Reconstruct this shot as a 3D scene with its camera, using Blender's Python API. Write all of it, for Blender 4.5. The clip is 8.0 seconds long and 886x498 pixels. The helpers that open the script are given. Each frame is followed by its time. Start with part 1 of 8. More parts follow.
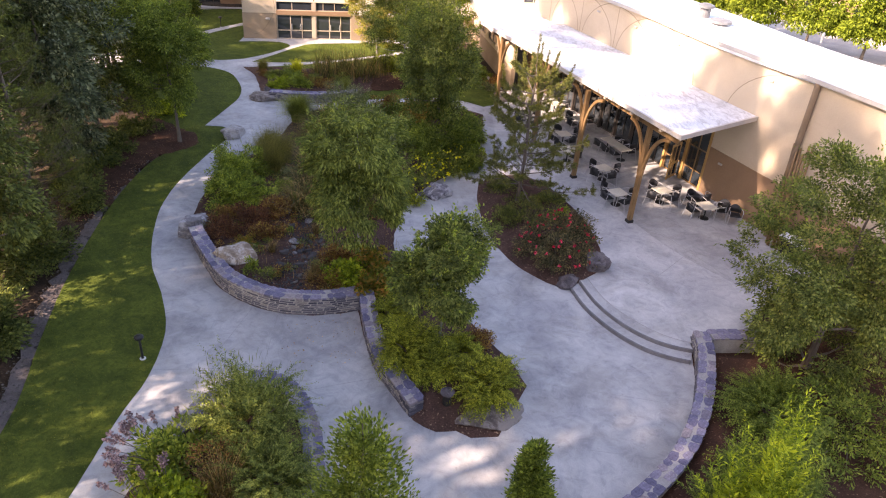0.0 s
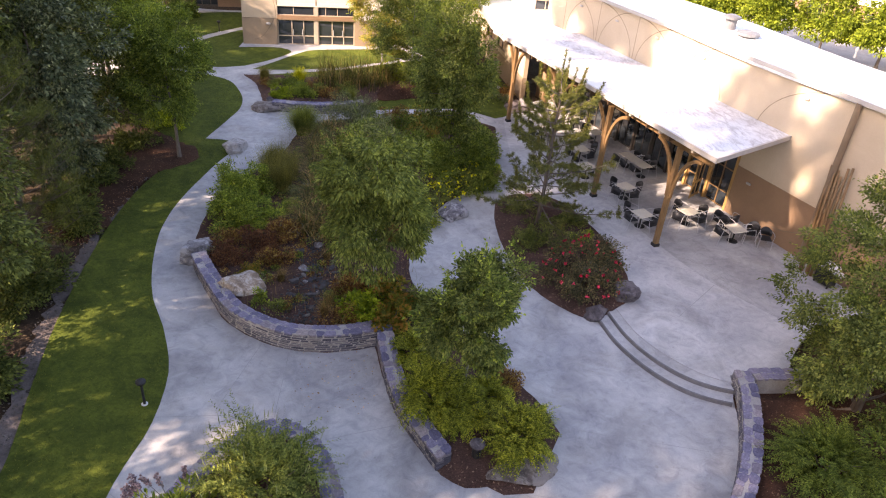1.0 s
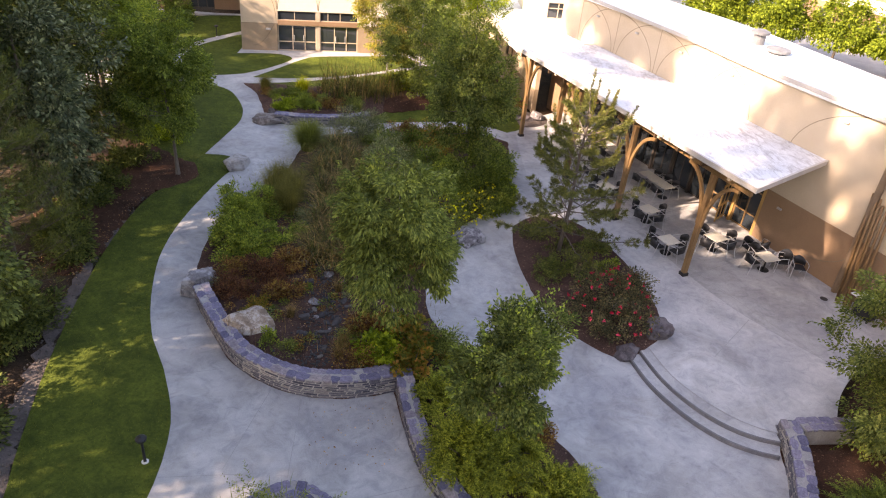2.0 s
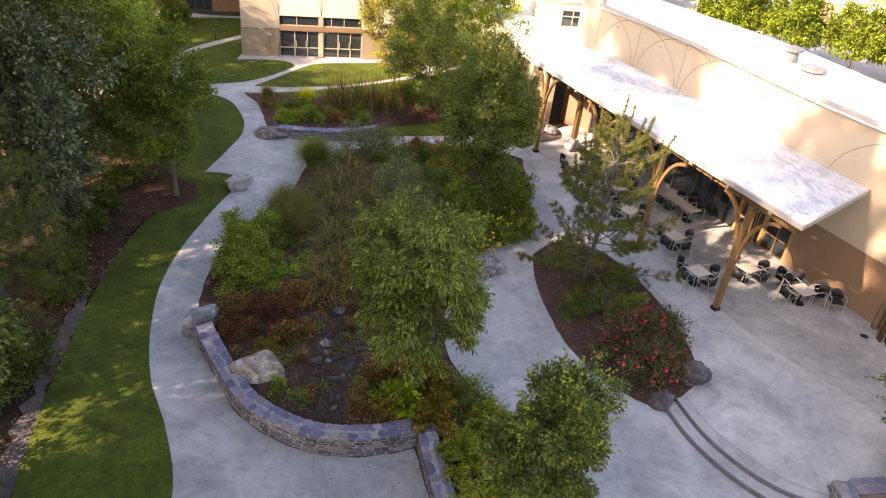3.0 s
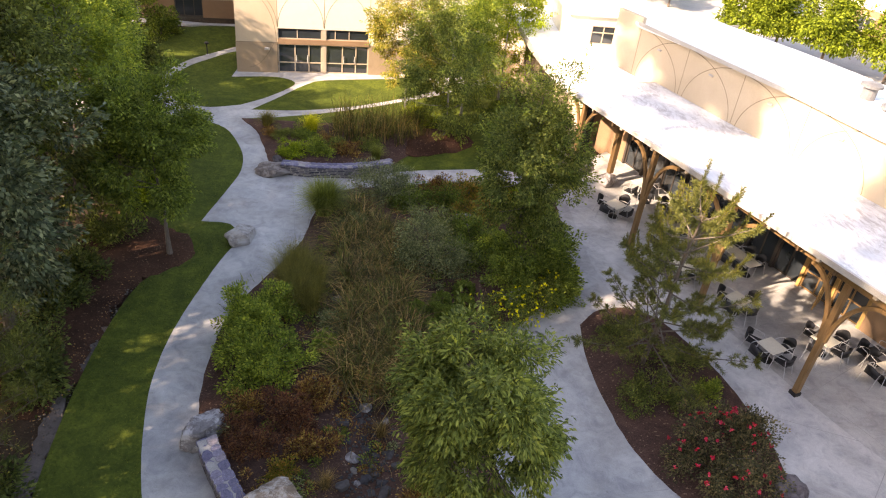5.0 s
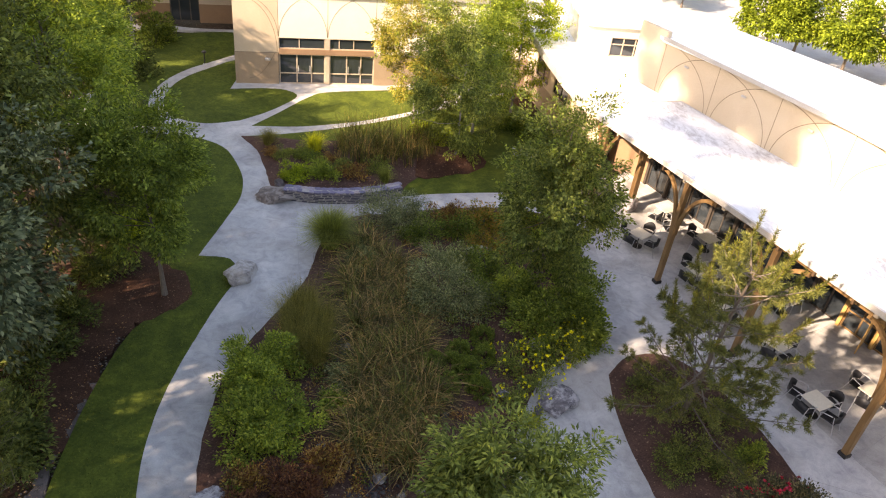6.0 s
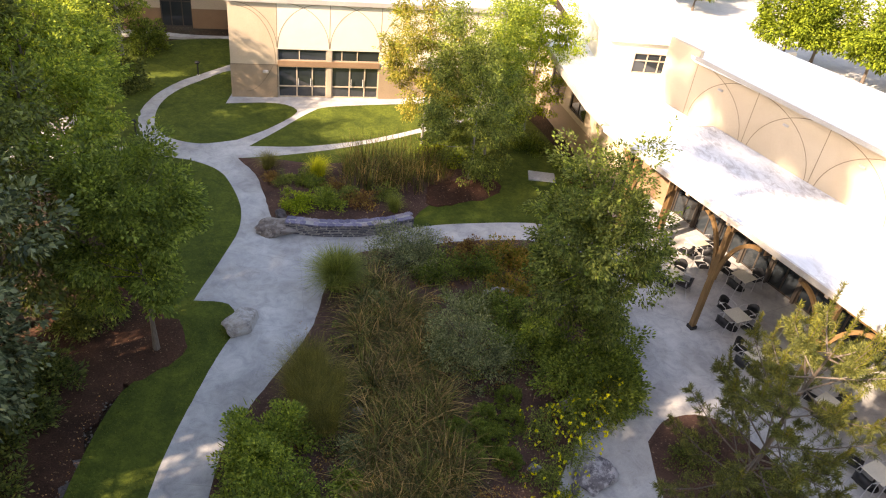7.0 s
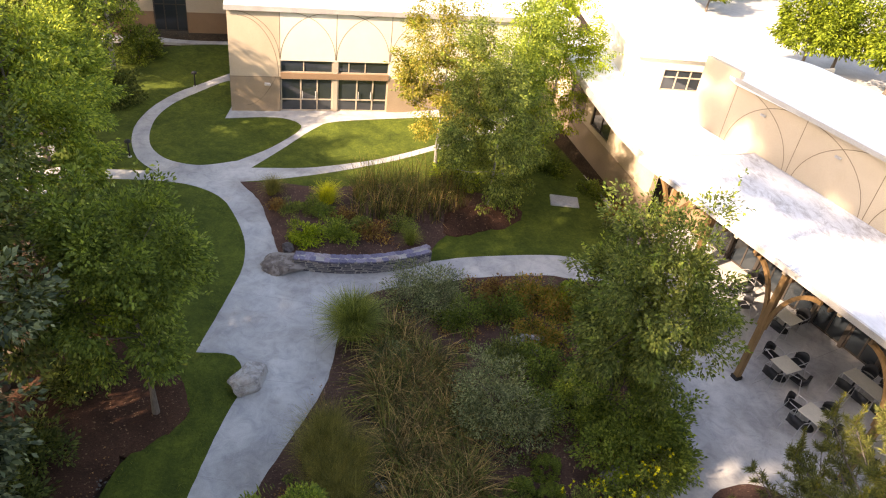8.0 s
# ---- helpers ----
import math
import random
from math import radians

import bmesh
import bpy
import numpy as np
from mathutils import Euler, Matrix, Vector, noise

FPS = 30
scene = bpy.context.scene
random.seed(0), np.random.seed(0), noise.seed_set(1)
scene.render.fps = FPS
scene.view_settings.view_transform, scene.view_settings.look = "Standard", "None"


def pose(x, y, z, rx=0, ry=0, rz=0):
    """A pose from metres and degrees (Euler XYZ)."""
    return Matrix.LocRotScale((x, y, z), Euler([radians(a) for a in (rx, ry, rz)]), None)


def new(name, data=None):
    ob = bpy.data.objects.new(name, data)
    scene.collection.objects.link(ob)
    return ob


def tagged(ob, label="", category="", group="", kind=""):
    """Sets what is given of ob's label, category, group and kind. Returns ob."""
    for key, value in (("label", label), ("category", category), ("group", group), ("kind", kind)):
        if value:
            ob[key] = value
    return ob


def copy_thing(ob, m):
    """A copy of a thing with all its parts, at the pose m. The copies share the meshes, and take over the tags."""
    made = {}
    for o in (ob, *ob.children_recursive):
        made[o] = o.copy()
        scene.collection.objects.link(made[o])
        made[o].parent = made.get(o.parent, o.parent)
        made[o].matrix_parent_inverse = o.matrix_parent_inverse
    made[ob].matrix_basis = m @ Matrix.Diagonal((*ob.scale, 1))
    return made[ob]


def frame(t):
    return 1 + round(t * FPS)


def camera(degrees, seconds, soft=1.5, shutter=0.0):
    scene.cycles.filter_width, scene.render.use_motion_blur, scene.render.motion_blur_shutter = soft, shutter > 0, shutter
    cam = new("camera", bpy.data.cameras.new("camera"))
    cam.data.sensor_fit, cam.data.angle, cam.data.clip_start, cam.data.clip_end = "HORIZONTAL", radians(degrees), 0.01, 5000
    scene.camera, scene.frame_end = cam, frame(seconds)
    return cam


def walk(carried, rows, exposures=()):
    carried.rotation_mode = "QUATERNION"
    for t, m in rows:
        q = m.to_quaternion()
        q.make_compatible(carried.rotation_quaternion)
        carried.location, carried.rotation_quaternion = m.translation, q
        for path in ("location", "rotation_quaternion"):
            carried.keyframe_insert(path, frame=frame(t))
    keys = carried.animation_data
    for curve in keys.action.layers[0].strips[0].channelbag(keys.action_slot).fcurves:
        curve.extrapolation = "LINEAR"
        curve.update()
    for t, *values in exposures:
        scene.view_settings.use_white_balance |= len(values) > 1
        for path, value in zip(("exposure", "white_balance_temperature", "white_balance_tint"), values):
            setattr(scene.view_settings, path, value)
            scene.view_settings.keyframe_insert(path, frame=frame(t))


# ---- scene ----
cam = camera(63.99, 8.0, soft=1.1)
PATH = [  # seconds, x, y, z, rx, ry, rz
    (0.0, -0.00, -0.00, 17.38, 58.90, -3.78, -0.00),
    (0.5, -0.62, 1.07, 17.40, 58.79, -4.04, -0.23),
    (1.0, -1.19, 2.31, 17.42, 58.78, -4.22, -0.47),
    (2.5, -2.95, 6.01, 17.66, 58.40, -5.19, -1.14),
    (3.0, -3.44, 7.35, 17.80, 58.14, -5.39, -1.26),
    (3.5, -3.95, 8.81, 17.80, 57.98, -5.60, -1.46),
    (4.0, -4.42, 10.22, 17.87, 57.77, -5.64, -1.78),
    (4.5, -4.89, 11.60, 18.07, 57.39, -5.67, -2.04),
    (6.0, -5.87, 16.04, 18.72, 56.19, -5.72, -2.18),
    (6.5, -6.34, 17.80, 18.84, 55.82, -5.94, -2.42),
    (7.0, -6.85, 19.52, 18.95, 55.47, -6.18, -2.65),
    (7.5, -7.40, 21.22, 19.05, 55.07, -6.39, -2.86),
    (8.0, -8.00, 22.89, 19.18, 54.54, -6.62, -3.13),
]
walk(cam, [(t, pose(x, y, z, rx, ry, rz)) for t, x, y, z, rx, ry, rz in PATH], exposures=[(0.0, 2.22, 8100.0, 29.0), (2.5, 2.2, 8750.0, 25.0), (4.5, 2.2, 9050.0, 23.0), (6.5, 2.2, 9050.0, 20.0), (8.0, 2.2, 9050.0, 20.0)])
from mathutils.geometry import delaunay_2d_cdt

# ---- daylight: low afternoon sun from over the wood ----
SUN_AZ, SUN_EL = radians(29.7), radians(33.7)      # where the light travels to, and how high the sun stands
world = bpy.data.worlds.new("sky")
scene.world = world
world.use_nodes = True
sky = world.node_tree.nodes.new("ShaderNodeTexSky")
sky.sky_type, sky.sun_disc = "NISHITA", False
sky.sun_elevation, sky.sun_rotation = SUN_EL, radians(240.3)
background = world.node_tree.nodes["Background"]
background.inputs["Strength"].default_value = 0.15
world.node_tree.links.new(sky.outputs["Color"], background.inputs["Color"])
sun = new("sun", bpy.data.lights.new("sun", "SUN"))
sun.data.energy, sun.data.angle, sun.data.color = 3.6, radians(0.8), (1.0, 0.94, 0.85)
to_ground = Vector((math.cos(SUN_AZ) * math.cos(SUN_EL), math.sin(SUN_AZ) * math.cos(SUN_EL), -math.sin(SUN_EL)))
sun.matrix_world = Matrix.Translation((-40, -20, 60)) @ to_ground.to_track_quat("-Z", "Y").to_matrix().to_4x4()
scene.view_settings.exposure = 0.0


# ---- materials ----
def material(name, rough=0.8, metal=0.0, spec=0.3):
    m = bpy.data.materials.new(name)
    m.use_nodes = True
    b = m.node_tree.nodes["Principled BSDF"]
    b.inputs["Roughness"].default_value, b.inputs["Metallic"].default_value = rough, metal
    b.inputs["Specular IOR Level"].default_value = spec
    return m, m.node_tree, b


def mapped(nt, coords, scale):
    tc, mp = nt.nodes.new("ShaderNodeTexCoord"), nt.nodes.new("ShaderNodeMapping")
    mp.inputs["Scale"].default_value = scale
    nt.links.new(tc.outputs[coords], mp.inputs["Vector"])
    return mp.outputs["Vector"]


def noise_of(nt, scale, detail=6, rough=0.6, coords="Object", stretch=(1, 1, 1), warp=0.0):
    n = nt.nodes.new("ShaderNodeTexNoise")
    n.inputs["Scale"].default_value, n.inputs["Detail"].default_value = scale, detail
    n.inputs["Roughness"].default_value, n.inputs["Distortion"].default_value = rough, warp
    nt.links.new(mapped(nt, coords, stretch), n.inputs["Vector"])
    return n.outputs["Fac"]


def ramp(nt, fac, stops):
    r = nt.nodes.new("ShaderNodeValToRGB")
    el = r.color_ramp.elements
    while len(el) < len(stops):
        el.new(0.5)
    for e, (p, c) in zip(el, stops):
        e.position, e.color = p, (*c, 1)
    nt.links.new(fac, r.inputs["Fac"])
    return r.outputs["Color"]


def blend(nt, a, b, fac, mode="MIX"):
    x = nt.nodes.new("ShaderNodeMix")
    x.data_type, x.blend_type = "RGBA", mode
    for sock, v in ((x.inputs["Factor"], fac), (x.inputs["A"], a), (x.inputs["B"], b)):
        if isinstance(v, bpy.types.NodeSocket):
            nt.links.new(v, sock)
        else:
            sock.default_value = v if isinstance(v, float) else (*v, 1)
    return x.outputs["Result"]


def bump(nt, b, height, strength, distance):
    n = nt.nodes.new("ShaderNodeBump")
    n.inputs["Strength"].default_value, n.inputs["Distance"].default_value = strength, distance
    nt.links.new(height, n.inputs["Height"])
    nt.links.new(n.outputs["Normal"], b.inputs["Normal"])


def island(nt):
    return nt.nodes.new("ShaderNodeNewGeometry").outputs["Random Per Island"]


def each(nt):
    return nt.nodes.new("ShaderNodeObjectInfo").outputs["Random"]


def two_scale(name, dark, light, big, small, rough=0.85, relief=0.4, depth=0.02, spec=0.25, per_object=0.0, coords="Object"):
    """A rough surface with stains at one size and grain at another."""
    m, nt, b = material(name, rough, 0, spec)
    base = ramp(nt, noise_of(nt, big, 5, 0.62, coords, warp=0.5), [(0.3, dark), (0.7, light)])
    grain = noise_of(nt, small, 4, 0.7, coords)
    col = blend(nt, base, ramp(nt, grain, [(0.25, (0.55, 0.55, 0.55)), (0.75, (1.3, 1.3, 1.3))]), 0.55, "MULTIPLY")
    if per_object:
        col = blend(nt, col, ramp(nt, each(nt), [(0.0, (1 - per_object,) * 3), (1.0, (1 + per_object,) * 3)]), 1.0, "MULTIPLY")
    nt.links.new(col, b.inputs["Base Color"])
    bump(nt, b, grain, relief, depth)
    return m


def leafy(name, dark, mid, light, glow=0.42, gloss=0.6):
    """Leaves: every leaf has its own tint, and light passes through."""
    m, nt, b = material(name, gloss, 0, 0.15)
    dark, mid, light = (tuple(c * k for c, k in zip(q, (1.75 * g, 1.46 * g, 1.30 * g))) for q, g in ((dark, 0.75), (mid, 1.0), (light, 1.3)))
    tint = ramp(nt, island(nt), [(0.0, dark), (0.5, mid), (1.0, light)])
    # Soft noise puts the light and shade of leaf clumps into the tint.
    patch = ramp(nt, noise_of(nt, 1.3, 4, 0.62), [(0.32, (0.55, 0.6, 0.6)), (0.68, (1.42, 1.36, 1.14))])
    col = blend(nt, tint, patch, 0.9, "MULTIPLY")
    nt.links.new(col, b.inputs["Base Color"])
    t = nt.nodes.new("ShaderNodeBsdfTranslucent")
    nt.links.new(blend(nt, col, (1.25, 1.2, 0.5), 0.8, "MULTIPLY"), t.inputs["Color"])
    mx = nt.nodes.new("ShaderNodeMixShader")
    mx.inputs["Fac"].default_value = glow
    out = nt.nodes["Material Output"]
    nt.links.new(b.outputs[0], mx.inputs[1])
    nt.links.new(t.outputs[0], mx.inputs[2])
    nt.links.new(mx.outputs[0], out.inputs["Surface"])
    return m


def concrete_material(name, tone):
    m, nt, b = material(name, 0.8, 0, 0.25)
    cloud = ramp(nt, noise_of(nt, 0.32, 6, 0.65, warp=0.8), [(0.30, (0.31 * tone, 0.308 * tone, 0.318 * tone)), (0.5, (0.41 * tone, 0.404 * tone, 0.40 * tone)), (0.70, (0.50 * tone, 0.488 * tone, 0.475 * tone))])
    blot = ramp(nt, noise_of(nt, 1.7, 6, 0.7, warp=1.2), [(0.33, (0.78, 0.78, 0.80)), (0.5, (0.98, 0.975, 0.965)), (0.68, (1.10, 1.09, 1.07))])
    col = blend(nt, cloud, blot, 1.0, "MULTIPLY")
    grain = noise_of(nt, 28, 3, 0.7)
    col = blend(nt, col, ramp(nt, grain, [(0.3, (0.86, 0.86, 0.86)), (0.7, (1.1, 1.1, 1.1))]), 0.7, "MULTIPLY")
    stain = ramp(nt, noise_of(nt, 0.5, 6, 0.62, warp=0.6), [(0.38, (0.82, 0.80, 0.785)), (0.56, (1.03, 1.03, 1.035))])
    col = blend(nt, col, stain, 0.85, "MULTIPLY")
    spots = ramp(nt, noise_of(nt, 5.5, 2, 0.4), [(0.70, (1, 1, 1)), (0.78, (0.72, 0.70, 0.68))])
    col = blend(nt, col, spots, 0.6, "MULTIPLY")
    nt.links.new(col, b.inputs["Base Color"])
    bump(nt, b, grain, 0.25, 0.01)
    return m


def grass_material(name):
    m, nt, b = material(name, 0.9, 0, 0.15)
    patch = ramp(nt, noise_of(nt, 0.55, 7, 0.72, warp=0.8), [(0.32, (0.040, 0.060, 0.011)), (0.68, (0.102, 0.130, 0.021))])
    tuft = noise_of(nt, 9, 5, 0.75)
    col = blend(nt, patch, ramp(nt, tuft, [(0.3, (0.55, 0.6, 0.5)), (0.7, (1.35, 1.3, 1.2))]), 0.8, "MULTIPLY")
    col = blend(nt, col, ramp(nt, noise_of(nt, 2.4, 5, 0.7, warp=0.6), [(0.35, (0.68, 0.72, 0.7)), (0.65, (1.22, 1.16, 1.1))]), 0.8, "MULTIPLY")
    nt.links.new(col, b.inputs["Base Color"])
    bump(nt, b, tuft, 0.9, 0.06)
    return m


def mulch_material(name, dark, light, litter):
    m, nt, b = material(name, 0.95, 0, 0.1)
    big = ramp(nt, noise_of(nt, 0.6, 5, 0.65, warp=0.5), [(0.3, dark), (0.7, light)])
    chips = noise_of(nt, 16, 5, 0.8, stretch=(1, 1.6, 1))
    col = blend(nt, big, ramp(nt, chips, [(0.3, (0.35, 0.35, 0.36)), (0.7, (1.7, 1.6, 1.5))]), 0.85, "MULTIPLY")
    fleck = ramp(nt, noise_of(nt, 11, 2, 0.5), [(0.64, (0, 0, 0)), (0.70, (1, 1, 1))])
    col = blend(nt, col, litter, fleck)
    nt.links.new(col, b.inputs["Base Color"])
    bump(nt, b, chips, 0.9, 0.06)
    return m


def stone_material(name, stops, relief=0.6, lichen=None):
    m, nt, b = material(name, 0.85, 0, 0.25)
    own = ramp(nt, each(nt), stops)
    mott = noise_of(nt, 3.5, 7, 0.7, warp=0.8)
    col = blend(nt, own, ramp(nt, mott, [(0.3, (0.38, 0.38, 0.41)), (0.7, (1.5, 1.46, 1.4))]), 0.85, "MULTIPLY")
    if lichen:
        col = blend(nt, col, lichen, ramp(nt, noise_of(nt, 1.3, 7, 0.78, warp=0.3), [(0.46, (0, 0, 0)), (0.54, (0.9, 0.9, 0.9))]))
    nt.links.new(col, b.inputs["Base Color"])
    bump(nt, b, noise_of(nt, 9, 6, 0.7), relief, 0.05)
    return m


def wood_material(name, dark, light):
    m, nt, b = material(name, 0.55, 0, 0.35)
    grain = noise_of(nt, 3.0, 6, 0.7, stretch=(6, 6, 0.5), warp=0.6)
    col = ramp(nt, grain, [(0.3, dark), (0.7, light)])
    col = blend(nt, col, ramp(nt, noise_of(nt, 1.2, 3, 0.5), [(0.3, (0.75, 0.75, 0.75)), (0.7, (1.15, 1.15, 1.15))]), 0.7, "MULTIPLY")
    nt.links.new(col, b.inputs["Base Color"])
    bump(nt, b, grain, 0.3, 0.01)
    return m


def glass_material(name, tint=(0.02, 0.025, 0.03)):
    m, nt, b = material(name, 0.04, 0, 0.6)
    nt.links.new(ramp(nt, noise_of(nt, 0.6, 3, 0.5), [(0.3, tint), (0.7, tuple(1.6 * c for c in tint))]), b.inputs["Base Color"])
    b.inputs["Coat Weight"].default_value, b.inputs["Coat Roughness"].default_value = 0.5, 0.02
    return m


CONCRETE = concrete_material("pale broom-finished concrete", 1.0)
STAINED = concrete_material("older stained concrete", 0.93)
TERRACE = concrete_material("pale stained terrace concrete", 1.12)
JOINT = two_scale("grey joint filler", (0.27, 0.268, 0.268), (0.37, 0.365, 0.36), 2, 30)
NOSING = two_scale("dark step edge strip", (0.13, 0.125, 0.13), (0.20, 0.19, 0.195), 2, 30)
LAWN = grass_material("mown lawn")
MULCH = mulch_material("brown bark mulch", (0.056, 0.034, 0.029), (0.122, 0.070, 0.056), (0.28, 0.185, 0.13))
PINE_STRAW = mulch_material("red pine straw", (0.034, 0.018, 0.013), (0.095, 0.047, 0.031), (0.22, 0.135, 0.08))
WOOD_FLOOR = mulch_material("leaf litter under the wood", (0.030, 0.022, 0.015), (0.075, 0.05, 0.035), (0.16, 0.12, 0.07))
GRAVEL = two_scale("grey drain gravel", (0.075, 0.06, 0.055), (0.165, 0.135, 0.125), 1.2, 22, 0.9, 0.9, 0.05)
# Asphalt made pale: the glare of full sun sits in the colour.
ASPHALT = two_scale("asphalt paled for bright sun", (0.34, 0.33, 0.32), (0.45, 0.44, 0.425), 0.5, 30)
LEDGE = stone_material("blue-grey ledgestone", [(0.0, (0.07, 0.068, 0.088)), (0.4, (0.13, 0.125, 0.15)), (0.8, (0.20, 0.185, 0.195)), (1.0, (0.30, 0.265, 0.24))])
CAP = stone_material("purple-grey flagstone", [(0.0, (0.12, 0.115, 0.18)), (0.4, (0.19, 0.178, 0.26)), (0.75, (0.25, 0.228, 0.295)), (0.9, (0.33, 0.28, 0.275)), (1.0, (0.20, 0.175, 0.215))])
CAP_MORTAR = two_scale("pale cap mortar", (0.29, 0.272, 0.262), (0.40, 0.375, 0.355), 2, 25, 0.9, 0.6, 0.02)
MORTAR = two_scale("pale tan joint mortar", (0.34, 0.305, 0.27), (0.46, 0.42, 0.375), 2, 25, 0.9, 0.6, 0.02)
BOULDER = stone_material("weathered boulder", [(0.0, (0.135, 0.125, 0.14)), (0.5, (0.19, 0.175, 0.18)), (1.0, (0.23, 0.20, 0.19))], 1.0, (0.40, 0.38, 0.385))
BOULDER_TAN = stone_material("pale tan boulder", [(0.0, (0.26, 0.20, 0.155)), (1.0, (0.33, 0.25, 0.20))], 1.0, (0.50, 0.45, 0.41))
BOULDER_BROWN = stone_material("brownish-grey layered boulder", [(0.0, (0.10, 0.082, 0.076)), (1.0, (0.15, 0.122, 0.108))], 1.0, (0.27, 0.235, 0.215))
BOULDER_PALE = stone_material("smooth pale grey boulder", [(0.0, (0.27, 0.25, 0.235)), (1.0, (0.33, 0.30, 0.28))], 0.8, (0.42, 0.40, 0.38))
SLATE_ROCK = stone_material("dark brownish slate boulder", [(0.0, (0.070, 0.060, 0.066)), (1.0, (0.125, 0.105, 0.108))], 0.9, (0.155, 0.135, 0.14))
PEBBLE = stone_material("dark stream pebble", [(0.0, (0.045, 0.043, 0.05)), (0.75, (0.10, 0.09, 0.088)), (1.0, (0.2, 0.175, 0.155))])
STUCCO = two_scale("warm beige stucco", (0.50, 0.395, 0.285), (0.57, 0.46, 0.34), 0.5, 60, 0.9, 0.25, 0.01)
STUCCO_DARK = two_scale("brown lower stucco", (0.25, 0.155, 0.095), (0.31, 0.195, 0.12), 0.5, 60, 0.9, 0.25, 0.01)
STUCCO_TAN = two_scale("tan stucco base", (0.30, 0.22, 0.15), (0.37, 0.275, 0.19), 0.5, 60, 0.9, 0.25, 0.01)
STUCCO_PALE = two_scale("cream stucco", (0.68, 0.62, 0.50), (0.75, 0.69, 0.57), 0.5, 60, 0.9, 0.25, 0.01)
# Groove shadow as a colour; the strips themselves are not cut in.
GROOVE = two_scale("reveal shadow colour on stucco", (0.20, 0.15, 0.10), (0.26, 0.20, 0.14), 1, 40)
ROOF = two_scale("white roof membrane with grey stains", (0.72, 0.72, 0.73), (0.86, 0.86, 0.855), 0.55, 5, 0.6, 0.15, 0.01)
def stained_roof(name):
    m, nt, b = material(name, 0.6, 0, 0.25)
    # Greyed base and dense streaks also carry the trees' shade on the canopy.
    base = ramp(nt, noise_of(nt, 0.6, 5, 0.6), [(0.3, (0.60, 0.60, 0.615)), (0.7, (0.74, 0.74, 0.735))])
    streak = noise_of(nt, 3.2, 8, 0.8, stretch=(1.0, 0.4, 1.0), warp=0.7)
    fine = ramp(nt, streak, [(0.45, (0, 0, 0)), (0.62, (0.88, 0.88, 0.88))])
    where = ramp(nt, noise_of(nt, 0.35, 4, 0.6, warp=0.6), [(0.34, (0.3, 0.3, 0.3)), (0.54, (1, 1, 1))])
    col = blend(nt, base, (0.33, 0.305, 0.295), blend(nt, fine, where, 1.0, "MULTIPLY"))
    nt.links.new(col, b.inputs["Base Color"])
    bump(nt, b, streak, 0.1, 0.01)
    return m


CANOPY_ROOF = stained_roof("rain-streaked white canopy membrane, greyed for tree shade")
FLASH = two_scale("grey metal flashing", (0.36, 0.33, 0.31), (0.48, 0.45, 0.42), 0.8, 30, 0.45, 0.1, 0.01, 0.5)
VENT = two_scale("weathered grey vent metal", (0.12, 0.12, 0.125), (0.2, 0.2, 0.205), 2, 30, 0.5)
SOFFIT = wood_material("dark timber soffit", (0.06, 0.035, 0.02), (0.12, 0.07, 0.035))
TIMBER = wood_material("golden-brown timber", (0.15, 0.082, 0.034), (0.255, 0.15, 0.068))
TIMBER_PALE = wood_material("honey timber frame", (0.34, 0.19, 0.065), (0.50, 0.30, 0.11))
GLASS = glass_material("dark window glass")
FRAME_DARK = two_scale("bronze window frame", (0.05, 0.04, 0.035), (0.08, 0.065, 0.055), 1, 40, 0.4)
PIPE_BROWN = two_scale("brown painted rain pipe", (0.17, 0.115, 0.075), (0.23, 0.16, 0.105), 1, 40, 0.5)
FRAME_PALE = two_scale("tan window frame", (0.42, 0.34, 0.26), (0.5, 0.41, 0.32), 1, 40, 0.5)
# Dimness of the rooms is put into this dark wall colour.
INSIDE = two_scale("room wall darkened for dimness", (0.05, 0.04, 0.032), (0.09, 0.07, 0.05), 0.5, 20)
BARK = wood_material("grey-brown bark", (0.075, 0.055, 0.042), (0.17, 0.135, 0.11))
BARK_PALE = wood_material("pale grey bark", (0.20, 0.18, 0.16), (0.36, 0.33, 0.30))
TABLE_TOP = two_scale("beige table laminate", (0.62, 0.57, 0.47), (0.70, 0.64, 0.53), 1.5, 50, 0.45, 0.05, 0.002, 0.4)
BLACK = two_scale("black woven plastic", (0.012, 0.012, 0.014), (0.026, 0.026, 0.03), 6, 70, 0.55, 0.6, 0.006, 0.4)
ALU = two_scale("brushed aluminium", (0.38, 0.38, 0.39), (0.48, 0.48, 0.49), 3, 80, 0.3, 0.05, 0.002, 0.5)
IRON = two_scale("black cast iron", (0.015, 0.015, 0.016), (0.03, 0.03, 0.03), 3, 60, 0.5)
STEEL = two_scale("stainless steel", (0.5, 0.5, 0.5), (0.62, 0.62, 0.62), 2, 50, 0.28, 0.05, 0.002, 0.5)
CLAY = two_scale("brown glazed clay", (0.16, 0.085, 0.045), (0.25, 0.14, 0.075), 2, 20, 0.5)
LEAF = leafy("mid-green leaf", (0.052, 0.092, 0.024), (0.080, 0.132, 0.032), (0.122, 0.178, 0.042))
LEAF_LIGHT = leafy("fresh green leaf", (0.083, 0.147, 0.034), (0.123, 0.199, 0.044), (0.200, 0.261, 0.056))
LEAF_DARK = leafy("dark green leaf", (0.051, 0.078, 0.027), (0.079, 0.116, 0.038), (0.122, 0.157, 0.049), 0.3)
